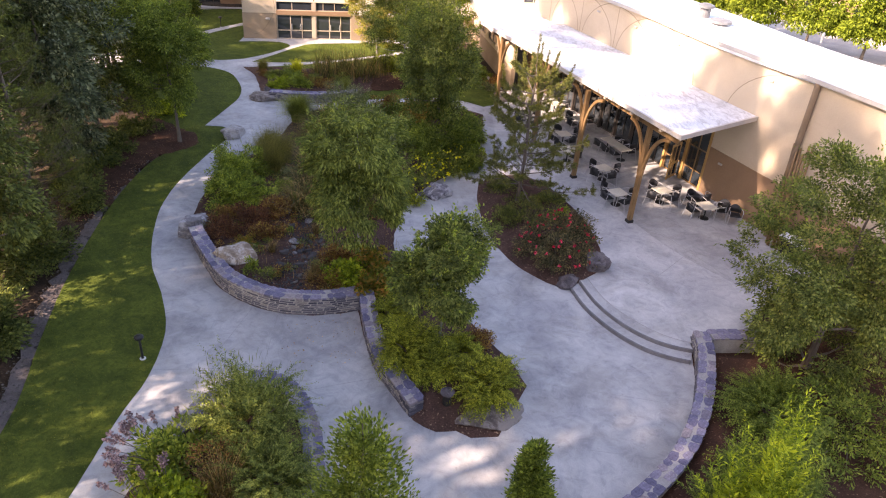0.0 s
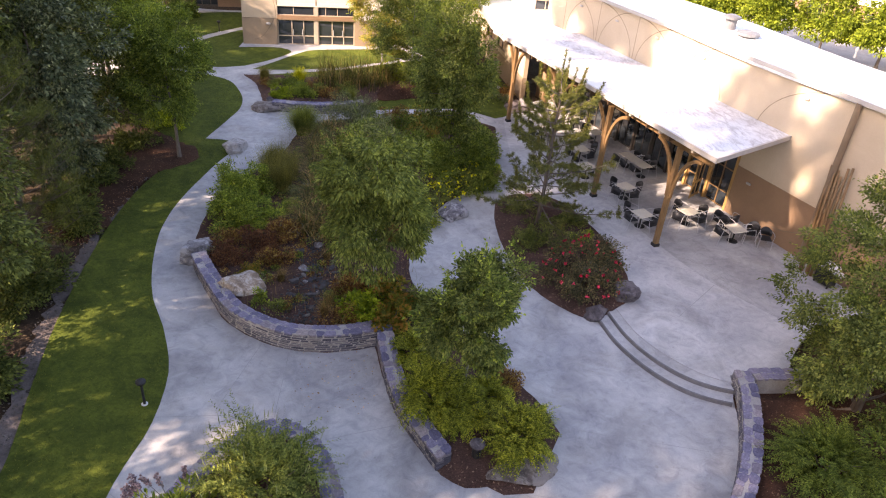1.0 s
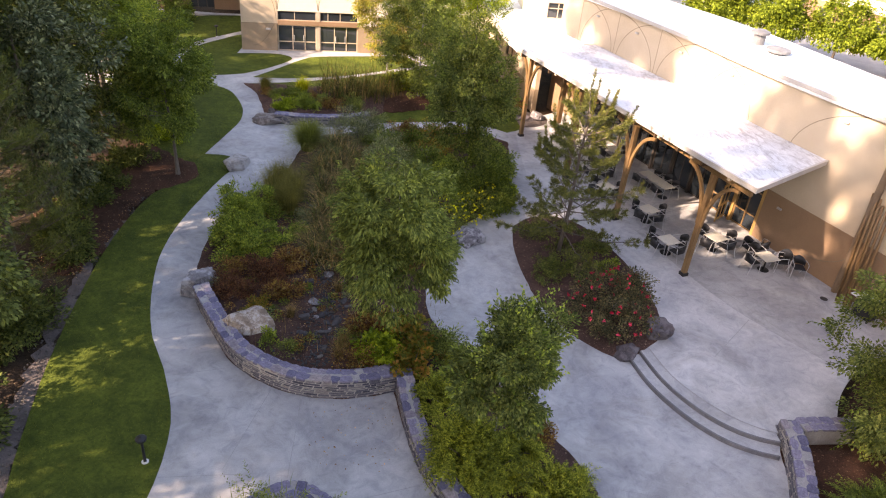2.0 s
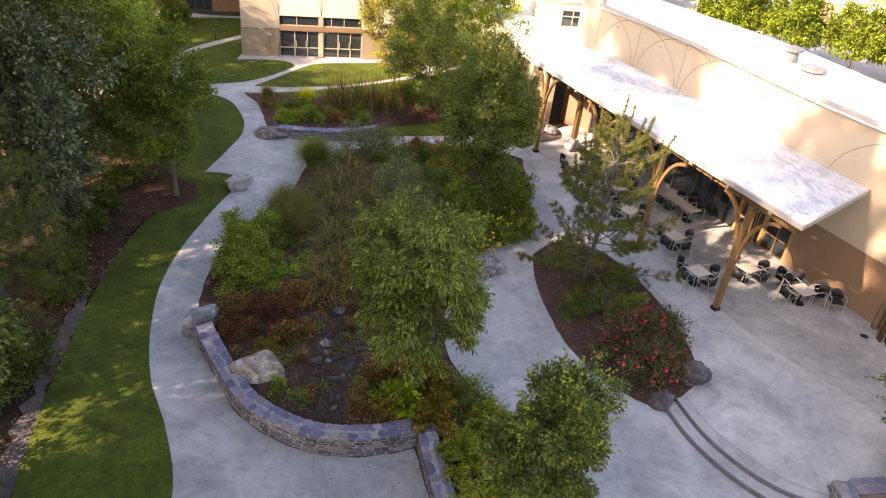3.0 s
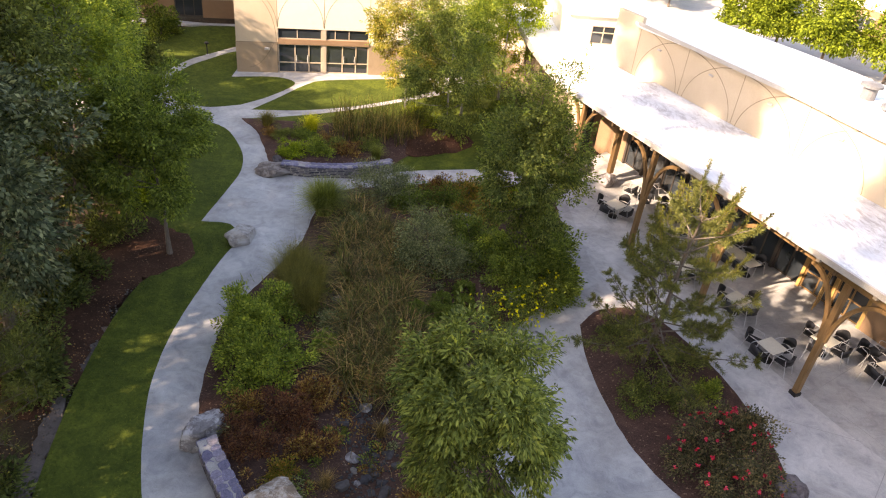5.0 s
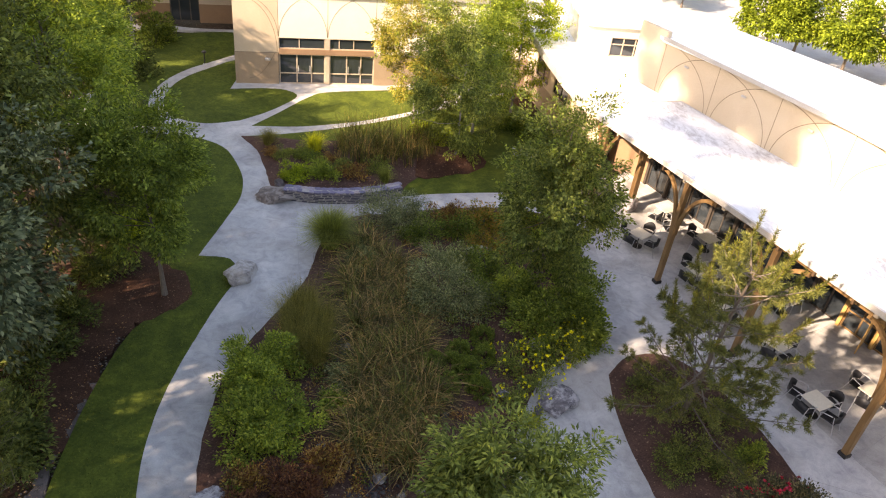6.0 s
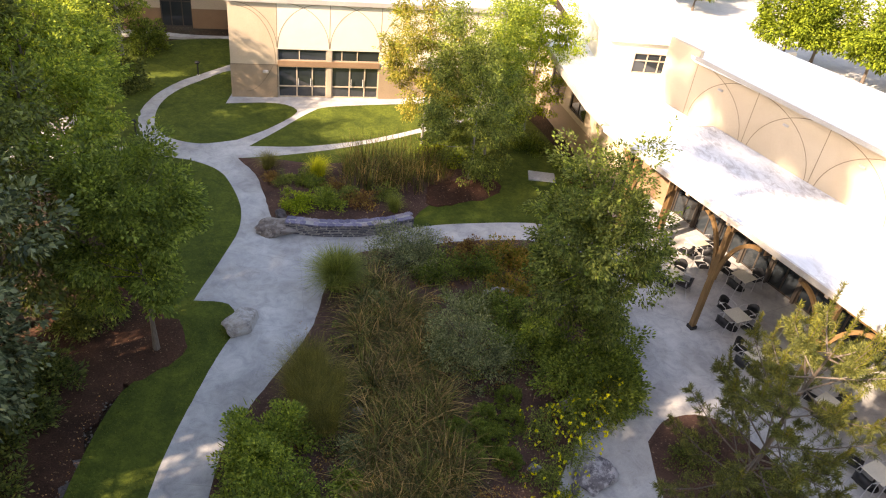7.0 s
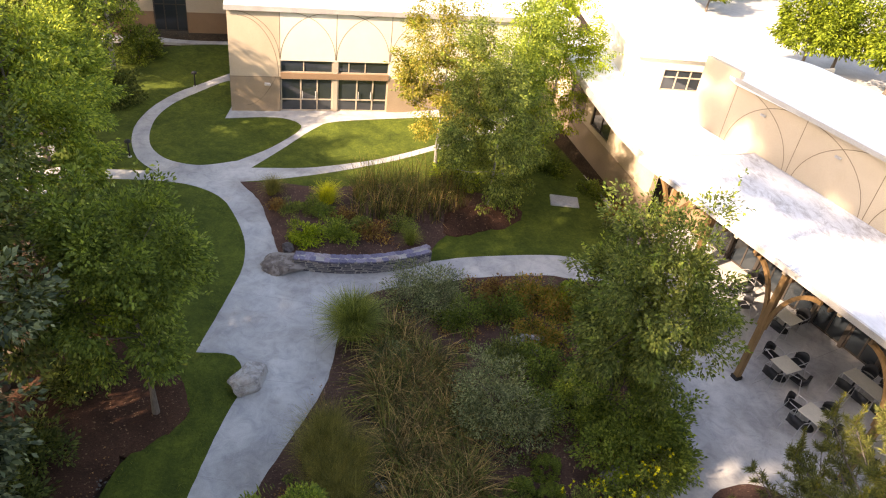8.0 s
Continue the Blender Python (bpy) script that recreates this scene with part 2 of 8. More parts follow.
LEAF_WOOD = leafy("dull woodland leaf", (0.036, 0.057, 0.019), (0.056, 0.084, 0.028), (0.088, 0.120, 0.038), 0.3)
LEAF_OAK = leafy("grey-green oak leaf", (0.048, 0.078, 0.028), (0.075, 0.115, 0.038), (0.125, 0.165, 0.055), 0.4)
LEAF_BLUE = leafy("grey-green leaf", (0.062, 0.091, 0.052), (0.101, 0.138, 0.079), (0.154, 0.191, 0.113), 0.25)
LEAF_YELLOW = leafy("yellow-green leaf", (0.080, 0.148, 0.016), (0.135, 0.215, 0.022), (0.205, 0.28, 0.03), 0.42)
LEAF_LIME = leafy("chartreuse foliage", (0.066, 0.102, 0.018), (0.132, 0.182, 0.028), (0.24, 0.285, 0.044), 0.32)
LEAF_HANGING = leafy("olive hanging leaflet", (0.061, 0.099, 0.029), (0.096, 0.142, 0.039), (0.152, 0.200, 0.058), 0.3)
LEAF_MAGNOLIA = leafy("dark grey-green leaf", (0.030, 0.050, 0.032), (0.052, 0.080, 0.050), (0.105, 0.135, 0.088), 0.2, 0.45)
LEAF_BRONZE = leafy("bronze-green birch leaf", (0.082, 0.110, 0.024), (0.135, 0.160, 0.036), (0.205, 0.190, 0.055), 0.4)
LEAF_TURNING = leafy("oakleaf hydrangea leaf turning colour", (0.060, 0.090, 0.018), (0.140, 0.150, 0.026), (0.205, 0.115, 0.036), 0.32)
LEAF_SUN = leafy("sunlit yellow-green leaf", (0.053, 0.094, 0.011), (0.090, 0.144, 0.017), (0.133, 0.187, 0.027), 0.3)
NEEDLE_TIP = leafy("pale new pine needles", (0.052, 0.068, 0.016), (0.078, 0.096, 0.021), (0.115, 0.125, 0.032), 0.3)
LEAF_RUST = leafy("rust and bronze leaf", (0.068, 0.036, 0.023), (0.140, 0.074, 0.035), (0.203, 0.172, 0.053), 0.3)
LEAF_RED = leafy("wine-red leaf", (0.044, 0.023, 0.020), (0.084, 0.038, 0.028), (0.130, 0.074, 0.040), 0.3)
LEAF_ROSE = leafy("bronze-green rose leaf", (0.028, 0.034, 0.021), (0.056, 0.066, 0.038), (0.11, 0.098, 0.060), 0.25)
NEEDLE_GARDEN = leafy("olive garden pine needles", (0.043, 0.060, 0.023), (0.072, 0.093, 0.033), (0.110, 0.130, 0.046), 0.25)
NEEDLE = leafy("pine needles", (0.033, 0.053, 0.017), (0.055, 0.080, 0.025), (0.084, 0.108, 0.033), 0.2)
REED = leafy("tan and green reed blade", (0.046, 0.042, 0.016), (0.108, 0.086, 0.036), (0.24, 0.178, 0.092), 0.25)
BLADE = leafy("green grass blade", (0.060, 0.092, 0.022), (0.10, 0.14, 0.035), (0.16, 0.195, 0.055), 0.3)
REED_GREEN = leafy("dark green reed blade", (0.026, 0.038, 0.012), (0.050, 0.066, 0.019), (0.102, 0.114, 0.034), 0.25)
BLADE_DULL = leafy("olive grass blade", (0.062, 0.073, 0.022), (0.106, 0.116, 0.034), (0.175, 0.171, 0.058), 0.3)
PETAL_RED = leafy("red petal", (0.26, 0.012, 0.030), (0.36, 0.022, 0.060), (0.41, 0.065, 0.14), 0.3)
PETAL_YELLOW = leafy("yellow petal", (0.36, 0.38, 0.015), (0.42, 0.46, 0.02), (0.46, 0.5, 0.04), 0.3)
PETAL_LIME = leafy("bright yellow-green blade", (0.22, 0.27, 0.02), (0.32, 0.38, 0.03), (0.42, 0.46, 0.05), 0.35)
PETAL_PINK = leafy("faded mauve flower head", (0.13, 0.10, 0.145), (0.20, 0.16, 0.215), (0.27, 0.22, 0.28), 0.3)


# ---- building blocks ----
def finish(name, bm, mat, parent=None, label="", smooth=False):
    me = bpy.data.meshes.new(name)
    bm.to_mesh(me)
    bm.free()
    me.materials.append(mat)
    if smooth:
        me.shade_smooth()
    ob = new(name, me)
    if parent is not None:
        ob.parent = parent
    if label:
        ob["label"] = label
    return ob


def part(name, bm, mat, parent, label="", smooth=False):
    return finish(name, bm, mat, parent, label, smooth)


def again(name, me, parent, m):
    """One more piece on the same mesh."""
    ob = new(name, me)
    ob.parent = parent
    ob.matrix_basis = m
    return ob


def thing(name, m, label, category, group="", kind=""):
    ob = new(name)
    ob.matrix_basis = m
    return tagged(ob, label, category, group, kind)


def box(bm, size, m=Matrix(), bevel=0.0):
    vs = bmesh.ops.create_cube(bm, size=1.0, matrix=m @ Matrix.Diagonal((*size, 1)))["verts"]
    if bevel:
        es = list({e for v in vs for e in v.link_edges})
        bmesh.ops.bevel(bm, geom=es, offset=bevel, segments=1, affect="EDGES", profile=0.6)
    return bm


def solid_box(size, at=(0, 0, 0), bevel=0.01, turn=0.0):
    return box(bmesh.new(), size, pose(*at, 0, 0, turn), bevel)


def tube(bm, pts, radii, segs=8, caps=True):
    """A tapered round bar along points."""
    pts = [Vector(p) for p in pts]
    rings = []
    for i, p in enumerate(pts):
        d = (pts[min(i + 1, len(pts) - 1)] - pts[max(i - 1, 0)]).normalized()
        side = d.cross(Vector((0.3, 0.9, 0.1)))
        if side.length < 0.05:
            side = d.cross(Vector((1, 0, 0)))
        side.normalize()
        up = d.cross(side)
        r = float(radii[i] if isinstance(radii, (list, tuple)) else radii)
        rings.append([bm.verts.new(p + r * (math.cos(a) * side + math.sin(a) * up)) for a in (k * math.tau / segs for k in range(segs))])
    for a, b in zip(rings, rings[1:]):
        for k in range(segs):
            bm.faces.new((a[k], a[(k + 1) % segs], b[(k + 1) % segs], b[k]))
    if caps:
        bm.faces.new(rings[0][::-1])
        bm.faces.new(rings[-1])
    return bm


def beam(bm, pts, wide, deep):
    """A squared timber along points that lie in an upright plane."""
    pts = [Vector(p) for p in pts]
    rings = []
    for i, p in enumerate(pts):
        d = (pts[min(i + 1, len(pts) - 1)] - pts[max(i - 1, 0)]).normalized()
        side = Vector((0, 1, 0)) if abs(d.y) < 0.5 else Vector((1, 0, 0))
        up = d.cross(side).normalized()
        rings.append([bm.verts.new(p + a * wide / 2 * side + b * deep / 2 * up) for a, b in ((-1, -1), (1, -1), (1, 1), (-1, 1))])
    for a, b in zip(rings, rings[1:]):
        for k in range(4):
            bm.faces.new((a[k], a[(k + 1) % 4], b[(k + 1) % 4], b[k]))
    bm.faces.new(rings[0][::-1])
    bm.faces.new(rings[-1])
    bmesh.ops.recalc_face_normals(bm, faces=bm.faces)
    return bm


def lathe(bm, profile, segs=16, at=(0, 0, 0)):
    rings = [[bm.verts.new((at[0] + r * math.cos(k * math.tau / segs), at[1] + r * math.sin(k * math.tau / segs), at[2] + z)) for k in range(segs)] for r, z in profile]
    for a, b in zip(rings, rings[1:]):
        for k in range(segs):
            bm.faces.new((a[k], a[(k + 1) % segs], b[(k + 1) % segs], b[k]))
    bm.faces.new(rings[0][::-1])
    bm.faces.new(rings[-1])
    return bm


def smooth_line(pts, step=0.35):
    """Points at even steps on a soft curve through the given ones."""
    p = [np.array(q, float) for q in pts]
    p = [2 * p[0] - p[1], *p, 2 * p[-1] - p[-2]]
    out = []
    for a, b, c, d in zip(p, p[1:], p[2:], p[3:]):
        n = max(1, int(np.linalg.norm(c - b) / step))
        for k in range(n):
            t = k / n
            out.append(0.5 * (2 * b + (c - a) * t + (2 * a - 5 * b + 4 * c - d) * t * t + (3 * b - a - 3 * c + d) * t ** 3))
    out.append(p[-2])
    return [tuple(q) for q in out]


def outline(*runs, step=0.35):
    """A closed outline of soft runs that meet in corners."""
    pts = []
    for r in runs:
        for q in (smooth_line(r, step) if len(r) > 2 else r):
            if not pts or math.dist(q, pts[-1]) > 0.05:
                pts.append(tuple(q))
    if math.dist(pts[0], pts[-1]) < 0.05:
        pts.pop()
    return pts


def inside(poly, x, y):
    p = np.array(poly)
    q = np.roll(p, -1, 0)
    hit = np.zeros(x.shape, bool)
    for (x0, y0), (x1, y1) in zip(p, q):
        if y0 != y1:
            hit ^= ((y0 > y) != (y1 > y)) & (x < (x1 - x0) * (y - y0) / (y1 - y0) + x0)
    return hit


def edge_distance(poly, x, y):
    p = np.array(poly)
    q = np.roll(p, -1, 0)
    d = np.full(x.shape, 1e9)
    for a, b in zip(p, q):
        e = b - a
        t = np.clip(((x - a[0]) * e[0] + (y - a[1]) * e[1]) / max(e @ e, 1e-9), 0, 1)
        d = np.minimum(d, np.hypot(x - a[0] - t * e[0], y - a[1] - t * e[1]))
    return d


def sheet(name, poly, mat, height, spacing=0.5, skirt=0.12, parent=None, label="", rag=0.0):
    """Ground within an outline: height(x, y, distance to the edge), with a turned-down edge."""
    p = np.array(poly)
    if rag:
        p = p + np.random.default_rng(7).normal(0, rag, p.shape)
    lo, hi = p.min(0), p.max(0)
    gx, gy = np.meshgrid(np.arange(lo[0], hi[0], spacing), np.arange(lo[1], hi[1], spacing))
    rng = np.random.default_rng(5)
    gx, gy = (gx + rng.uniform(-0.2, 0.2, gx.shape) * spacing).ravel(), (gy + rng.uniform(-0.2, 0.2, gy.shape) * spacing).ravel()
    keep = inside(p, gx, gy)
    gx, gy = gx[keep], gy[keep]
    far = edge_distance(p, gx, gy) > 0.35 * spacing
    gx, gy = gx[far], gy[far]
    n = len(p)
    pts = [Vector(q) for q in p] + [Vector(q) for q in zip(gx, gy)]
    verts, _, faces, *_ = delaunay_2d_cdt(pts, [(i, (i + 1) % n) for i in range(n)], [list(range(n))], 1, 1e-4)
    x, y = np.array([v.x for v in verts]), np.array([v.y for v in verts])
    z = height(x, y, edge_distance(p, x, y))
    bm = bmesh.new()
    vs = [bm.verts.new(c) for c in zip(x, y, z)]
    for f in faces:
        bm.faces.new([vs[i] for i in f])
    bm.normal_update()
    if sum(f.normal.z for f in bm.faces) < 0:
        bmesh.ops.reverse_faces(bm, faces=bm.faces)
    rim = [e for e in bm.edges if e.is_boundary]
    ext = bmesh.ops.extrude_edge_only(bm, edges=rim)["geom"]
    for v in ext:
        if isinstance(v, bmesh.types.BMVert):
            v.co.z -= skirt
    ob = finish(name, bm, mat, parent, label)
    return ob


def soft(a, b, v):
    t = np.clip((v - a) / (b - a), 0, 1)
    return t * t * (3 - 2 * t)


def roll(x, y, size, seed=0.0):
    """Gentle unevenness."""
    return np.sin(x / size * 2.1 + seed) * np.cos(y / size * 1.7 + 2 * seed) * 0.6 + np.sin((x + y) / size * 3.7 + seed) * 0.4


TERRACE_Z = 0.32


def lie(x, y):
    """How high the paving lies: it climbs to the terrace between the beds."""
    return TERRACE_Z * soft(27.0, 36.0, y) * soft(-3.5, 2.5, x)


# ---- foliage ----
def leaves(name, at, axis, face, long, wide, mat, parent=None, label="", fold=0.18):
    """Many small folded leaves in one mesh."""
    n = len(at)
    axis = axis / np.maximum(np.linalg.norm(axis, axis=1, keepdims=True), 1e-6)
    side = np.cross(axis, face)
    side /= np.maximum(np.linalg.norm(side, axis=1, keepdims=True), 1e-6)
    up = np.cross(side, axis)
    l, w = np.asarray(long).reshape(-1, 1), np.asarray(wide).reshape(-1, 1)
    co = np.empty((n, 4, 3))
    co[:, 0] = at
    co[:, 1] = at + 0.45 * l * axis + 0.5 * w * side + fold * w * up
    co[:, 2] = at + l * axis - 0.12 * l * up
    co[:, 3] = at + 0.45 * l * axis - 0.5 * w * side + fold * w * up
    me = bpy.data.meshes.new(name)
    me.vertices.add(4 * n)
    me.vertices.foreach_set("co", co.ravel())
    me.loops.add(4 * n)
    me.loops.foreach_set("vertex_index", np.arange(4 * n, dtype=np.int32))
    me.polygons.add(n)
    me.polygons.foreach_set("loop_start", np.arange(0, 4 * n, 4, dtype=np.int32))
    me.update(calc_edges=True)
    me.materials.append(mat)
    ob = new(name, me)
    if parent is not None:
        ob.parent = parent
    if label:
        ob["label"] = label
    return ob


def unit(rng, n):
    v = rng.normal(size=(n, 3))
    return v / np.linalg.norm(v, axis=1, keepdims=True)


def clumps(rng, n, centre, radii, low=-0.75, ragged=0.22, hollow=0.55, even=False):
    """Centres of leaf clumps: spread evenly near the outside, or in a crown of rounded lobes with gaps between them."""
    if even:
        d = unit(rng, 4 * n)
        d = d[d[:, 2] > low][:n]
        lump = 1 + ragged * (np.sin(d[:, 0] * 5 + 1.3) * np.cos(d[:, 1] * 4 + d[:, 2] * 3)) + rng.normal(0, 0.06, len(d))
        r = (hollow + (1 - hollow) * rng.random(len(d)) ** 0.5) * lump
        return np.array(centre) + d * np.array(radii) * r[:, None], d
    count = max(8, n // 9)
    lobe = unit(rng, 6 * count)
    lobe = lobe[lobe[:, 2] > low][:count]
    lump = 1 + ragged * (np.sin(lobe[:, 0] * 5 + 1.3) * np.cos(lobe[:, 1] * 4 + lobe[:, 2] * 3)) + rng.normal(0, 0.09, count)
    pick = rng.integers(0, count, n)
    reach = 1.75 / math.sqrt(count)
    off = unit(rng, n) * rng.random((n, 1)) ** (1 / 3)
    at = lobe[pick] * (lump[pick] * (1 - 0.75 * reach))[:, None] + off * reach
    heart = rng.random(n) < 0.16
    at[heart] = unit(rng, int(heart.sum())) * rng.uniform(0.2, hollow + 0.1, (int(heart.sum()), 1))
    at[:, 2] = np.maximum(at[:, 2], low)
    d = lobe[pick] * 0.6 + off * 0.7
    d /= np.maximum(np.linalg.norm(d, axis=1, keepdims=True), 1e-6)
    return np.array(centre) + at * np.array(radii), d


def spray(rng, centres, out, per, size, droop=0.25, up=0.55):
    """Leaf roots, ways and faces round the clump centres."""
    n = len(centres) * per
    c, o = np.repeat(centres, per, 0), np.repeat(out, per, 0)
    d = unit(rng, n)
    at = c + d * np.array([1, 1, 0.62]) * (size * rng.random((n, 1)) ** 0.45)
    axis = d * 0.8 + o * 0.8 + np.array([0, 0, -droop]) + rng.normal(0, 0.25, (n, 3))
    face = np.array([0, 0, up]) + 0.45 * o + rng.normal(0, 0.38, (n, 3))
    return at, axis, face


def tree_parts(root, seed, height, trunk_r, bole, radii, n_clump, per, clump, leaf, mat, bark, lean=(0, 0), low=-0.75, ragged=0.22, limbs=9, droop=0.25, sprigs=80, slim=(0.42, 0.6), fresh=None, even=False):
    """A trunk with limbs and a crown of many small leaves, under root. The crown's middle lies half-way between bole and top."""
    rng = np.random.default_rng(seed)
    mid = np.array([lean[0] * 0.6, lean[1] * 0.6, (bole + height) / 2])
    bm = bmesh.new()
    k = 7
    spine = [(lean[0] * 0.6 * (i / k) ** 1.5 + rng.normal(0, 0.03), lean[1] * 0.6 * (i / k) ** 1.5 + rng.normal(0, 0.03), (height * 0.86) * i / k - 0.05) for i in range(k + 1)]
    tube(bm, spine, [trunk_r * (1.35 if i == 0 else 1) * (1 - 0.85 * i / k) for i in range(k + 1)], 8)
    part("trunk", bm, bark, root)
    c, d = clumps(rng, n_clump, mid, (radii[0], radii[1], (height - bole) / 2), low, ragged, even=even)
    for j in rng.choice(len(c), min(limbs, len(c)), replace=False):
        tip = c[j]
        z0 = max(bole * 0.8, min(tip[2] - 0.25 * radii[0], height * 0.7))
        f = z0 / (height * 0.86)
        s = np.array([lean[0] * 0.6 * f ** 1.5, lean[1] * 0.6 * f ** 1.5, z0])
        m = (s + tip) / 2 + np.array([0, 0, -0.06 * radii[0]]) + rng.normal(0, 0.08, 3)
        r = trunk_r * 0.42 * (1 - 0.6 * f)
        part("limb", tube(bmesh.new(), [s, m, tip], [r, r * 0.6, r * 0.2], 5, False), bark, root)
    at, axis, face = spray(rng, c, d, per, clump, droop)
    # loose shoots that stand out of the crown
    j = rng.choice(len(c), min(sprigs, len(c)), replace=False)
    k = 12
    way = np.repeat(d[j] + np.array([0, 0, 0.35]) + rng.normal(0, 0.3, (len(j), 3)), k, 0)
    step = np.tile(np.linspace(0.3, 1.25, k), len(j))[:, None]
    shoot = np.repeat(c[j], k, 0) + way * step * clump + rng.normal(0, 0.035, (len(way), 3))
    shoot_axis = way * 0.7 + unit(rng, len(way)) * 0.8 + np.array([0, 0, -droop])
    shoot_face = np.array([0, 0, 0.7]) + rng.normal(0, 0.4, (len(way), 3))
    for name, a, x, f, m in (("crown", at, axis, face, mat), ("young_growth", shoot, shoot_axis, shoot_face, fresh or mat)):
        sz = leaf * rng.uniform(0.65, 1.25, len(a))
        leaves(name, a, x, f, sz, sz * rng.uniform(*slim, len(a)), m, root)
    return root


def shrub_parts(root, seed, radii, n_clump, per, clump, leaf, mat, low=-0.15, droop=0.0, width=0.5, up=0.5, ragged=0.2, stems=6, even=False):
    """A shrub: stems and a low crown that reaches the ground."""
    rng = np.random.default_rng(seed)
    c, d = clumps(rng, n_clump, (0, 0, radii[2] * 0.12), (radii[0], radii[1], radii[2] * 0.88), low, ragged, 0.6, even)
    c[:, 2] = np.maximum(c[:, 2], 0.04)
    bm = bmesh.new()
    for j in rng.choice(len(c), min(stems, len(c)), replace=False):
        t = c[j]
        tube(bm, [(t[0] * 0.1, t[1] * 0.1, -0.05), (t[0] * 0.45, t[1] * 0.45, t[2] * 0.6), t], [0.03, 0.02, 0.008], 5, False)
    part("woody_base", bm, BARK, root)
    at, axis, face = spray(rng, c, d, per, clump, droop, up)
    at[:, 2] = np.maximum(at[:, 2], 0.03)
    sz = leaf * rng.uniform(0.6, 1.3, len(at))
    leaves("foliage", at, axis, face, sz, sz * width * rng.uniform(0.8, 1.2, len(at)), mat, root)
    return root


def feathery_parts(root, seed, radii, n, mat, leaflets=22, size=0.13, arch=0.35):
    """A lacy evergreen: arching shoots that carry rows of thin leaflets on both sides, over a twiggy heart."""
    rng = np.random.default_rng(seed)
    bm = bmesh.new()
    for k in range(6):
        a = k * 1.05 + rng.random()
        tube(bm, [(0, 0, -0.05), (0.25 * radii[0] * math.cos(a), 0.25 * radii[1] * math.sin(a), 0.4 * radii[2]), (0.55 * radii[0] * math.cos(a), 0.55 * radii[1] * math.sin(a), 0.65 * radii[2])], [0.035, 0.022, 0.008], 5, False)
    part("woody_base", bm, BARK, root)
    d = unit(rng, 4 * n)
    d = d[d[:, 2] > -0.05][:n]
    lump = 1 + 0.2 * np.sin(d[:, 0] * 5 + seed) * np.cos(d[:, 1] * 4 + 1.7 * seed) + rng.normal(0, 0.09, n)
    tip = d * np.array(radii) * lump[:, None]
    tip[:, 2] = np.maximum(tip[:, 2], 0.08)
    start = tip * rng.uniform(0.25, 0.55, (n, 1)) + np.array([0, 0, 0.12 * radii[2]])
    at, axis, face, size_of = [], [], [], []
    for k in range(leaflets):
        t = (k + 0.5) / leaflets
        p = start + (tip - start) * t + np.array([0, 0, 1]) * (arch * radii[2] * 0.5 * (t - t * t) * 2)
        way = tip - start + np.array([0, 0, 1]) * (arch * radii[2] * (1 - 2 * t))
        way /= np.linalg.norm(way, axis=1, keepdims=True)
        side = np.cross(way, np.array([0, 0, 1.0]) + rng.normal(0, 0.25, (n, 3)))
        side /= np.maximum(np.linalg.norm(side, axis=1, keepdims=True), 1e-6)
        for s in (-1, 1):
            at.append(p + rng.normal(0, 0.015, p.shape))
            axis.append(way * 0.75 + s * side * 0.8 + rng.normal(0, 0.18, p.shape))
            face.append(np.array([0, 0, 0.9]) + 0.3 * d + rng.normal(0, 0.25, p.shape))
            size_of.append(size * (1.25 - 0.75 * t) * rng.uniform(0.7, 1.3, n))
    at, sz = np.concatenate(at), np.concatenate(size_of)
    leaves("foliage", at, np.concatenate(axis), np.concatenate(face), sz, sz * 0.3, mat, root)
    return root


def blades(name, rng, x, y, z, height, spread, wide, mat, parent=None, label="", lean=1.0, bend=3):
    """Arching grass blades: ribbons of a few pieces each, all in one mesh."""
    n = len(x)
    a = rng.random(n) * math.tau
    out = np.stack([np.cos(a), np.sin(a), np.zeros(n)], 1)
    side = np.stack([-np.sin(a), np.cos(a), np.zeros(n)], 1)
    h, s = height * rng.uniform(0.55, 1.15, n), spread * lean * rng.uniform(0.2, 1.2, n)
    root = np.stack([x, y, z * np.ones(n)], 1)
    w = wide * rng.uniform(0.6, 1.3, n)
    k = bend + 1
    co = np.empty((n, 2 * k, 3))
    for i in range(k):
        t = i / bend
        p = root + out * (s * t ** 2)[:, None] + np.array([0, 0, 1]) * (h * (t - 0.42 * t ** 3 * np.minimum(s / np.maximum(h, 1e-3), 1.5)))[:, None]
        ww = (w * (1 - 0.85 * t) / 2)[:, None]
        co[:, 2 * i], co[:, 2 * i + 1] = p - side * ww, p + side * ww
    quads = np.array([[2 * i, 2 * i + 1, 2 * i + 3, 2 * i + 2] for i in range(bend)])
    idx = (quads[None] + (np.arange(n) * 2 * k)[:, None, None]).reshape(-1)
    me = bpy.data.meshes.new(name)
    me.vertices.add(n * 2 * k)
    me.vertices.foreach_set("co", co.ravel())
    me.loops.add(len(idx))
    me.loops.foreach_set("vertex_index", idx.astype(np.int32))
    me.polygons.add(len(idx) // 4)
    me.polygons.foreach_set("loop_start", np.arange(0, len(idx), 4, dtype=np.int32))
    me.update(calc_edges=True)
    me.materials.append(mat)
    ob = new(name, me)
    if parent is not None:
        ob.parent = parent
    if label:
        ob["label"] = label
    return ob


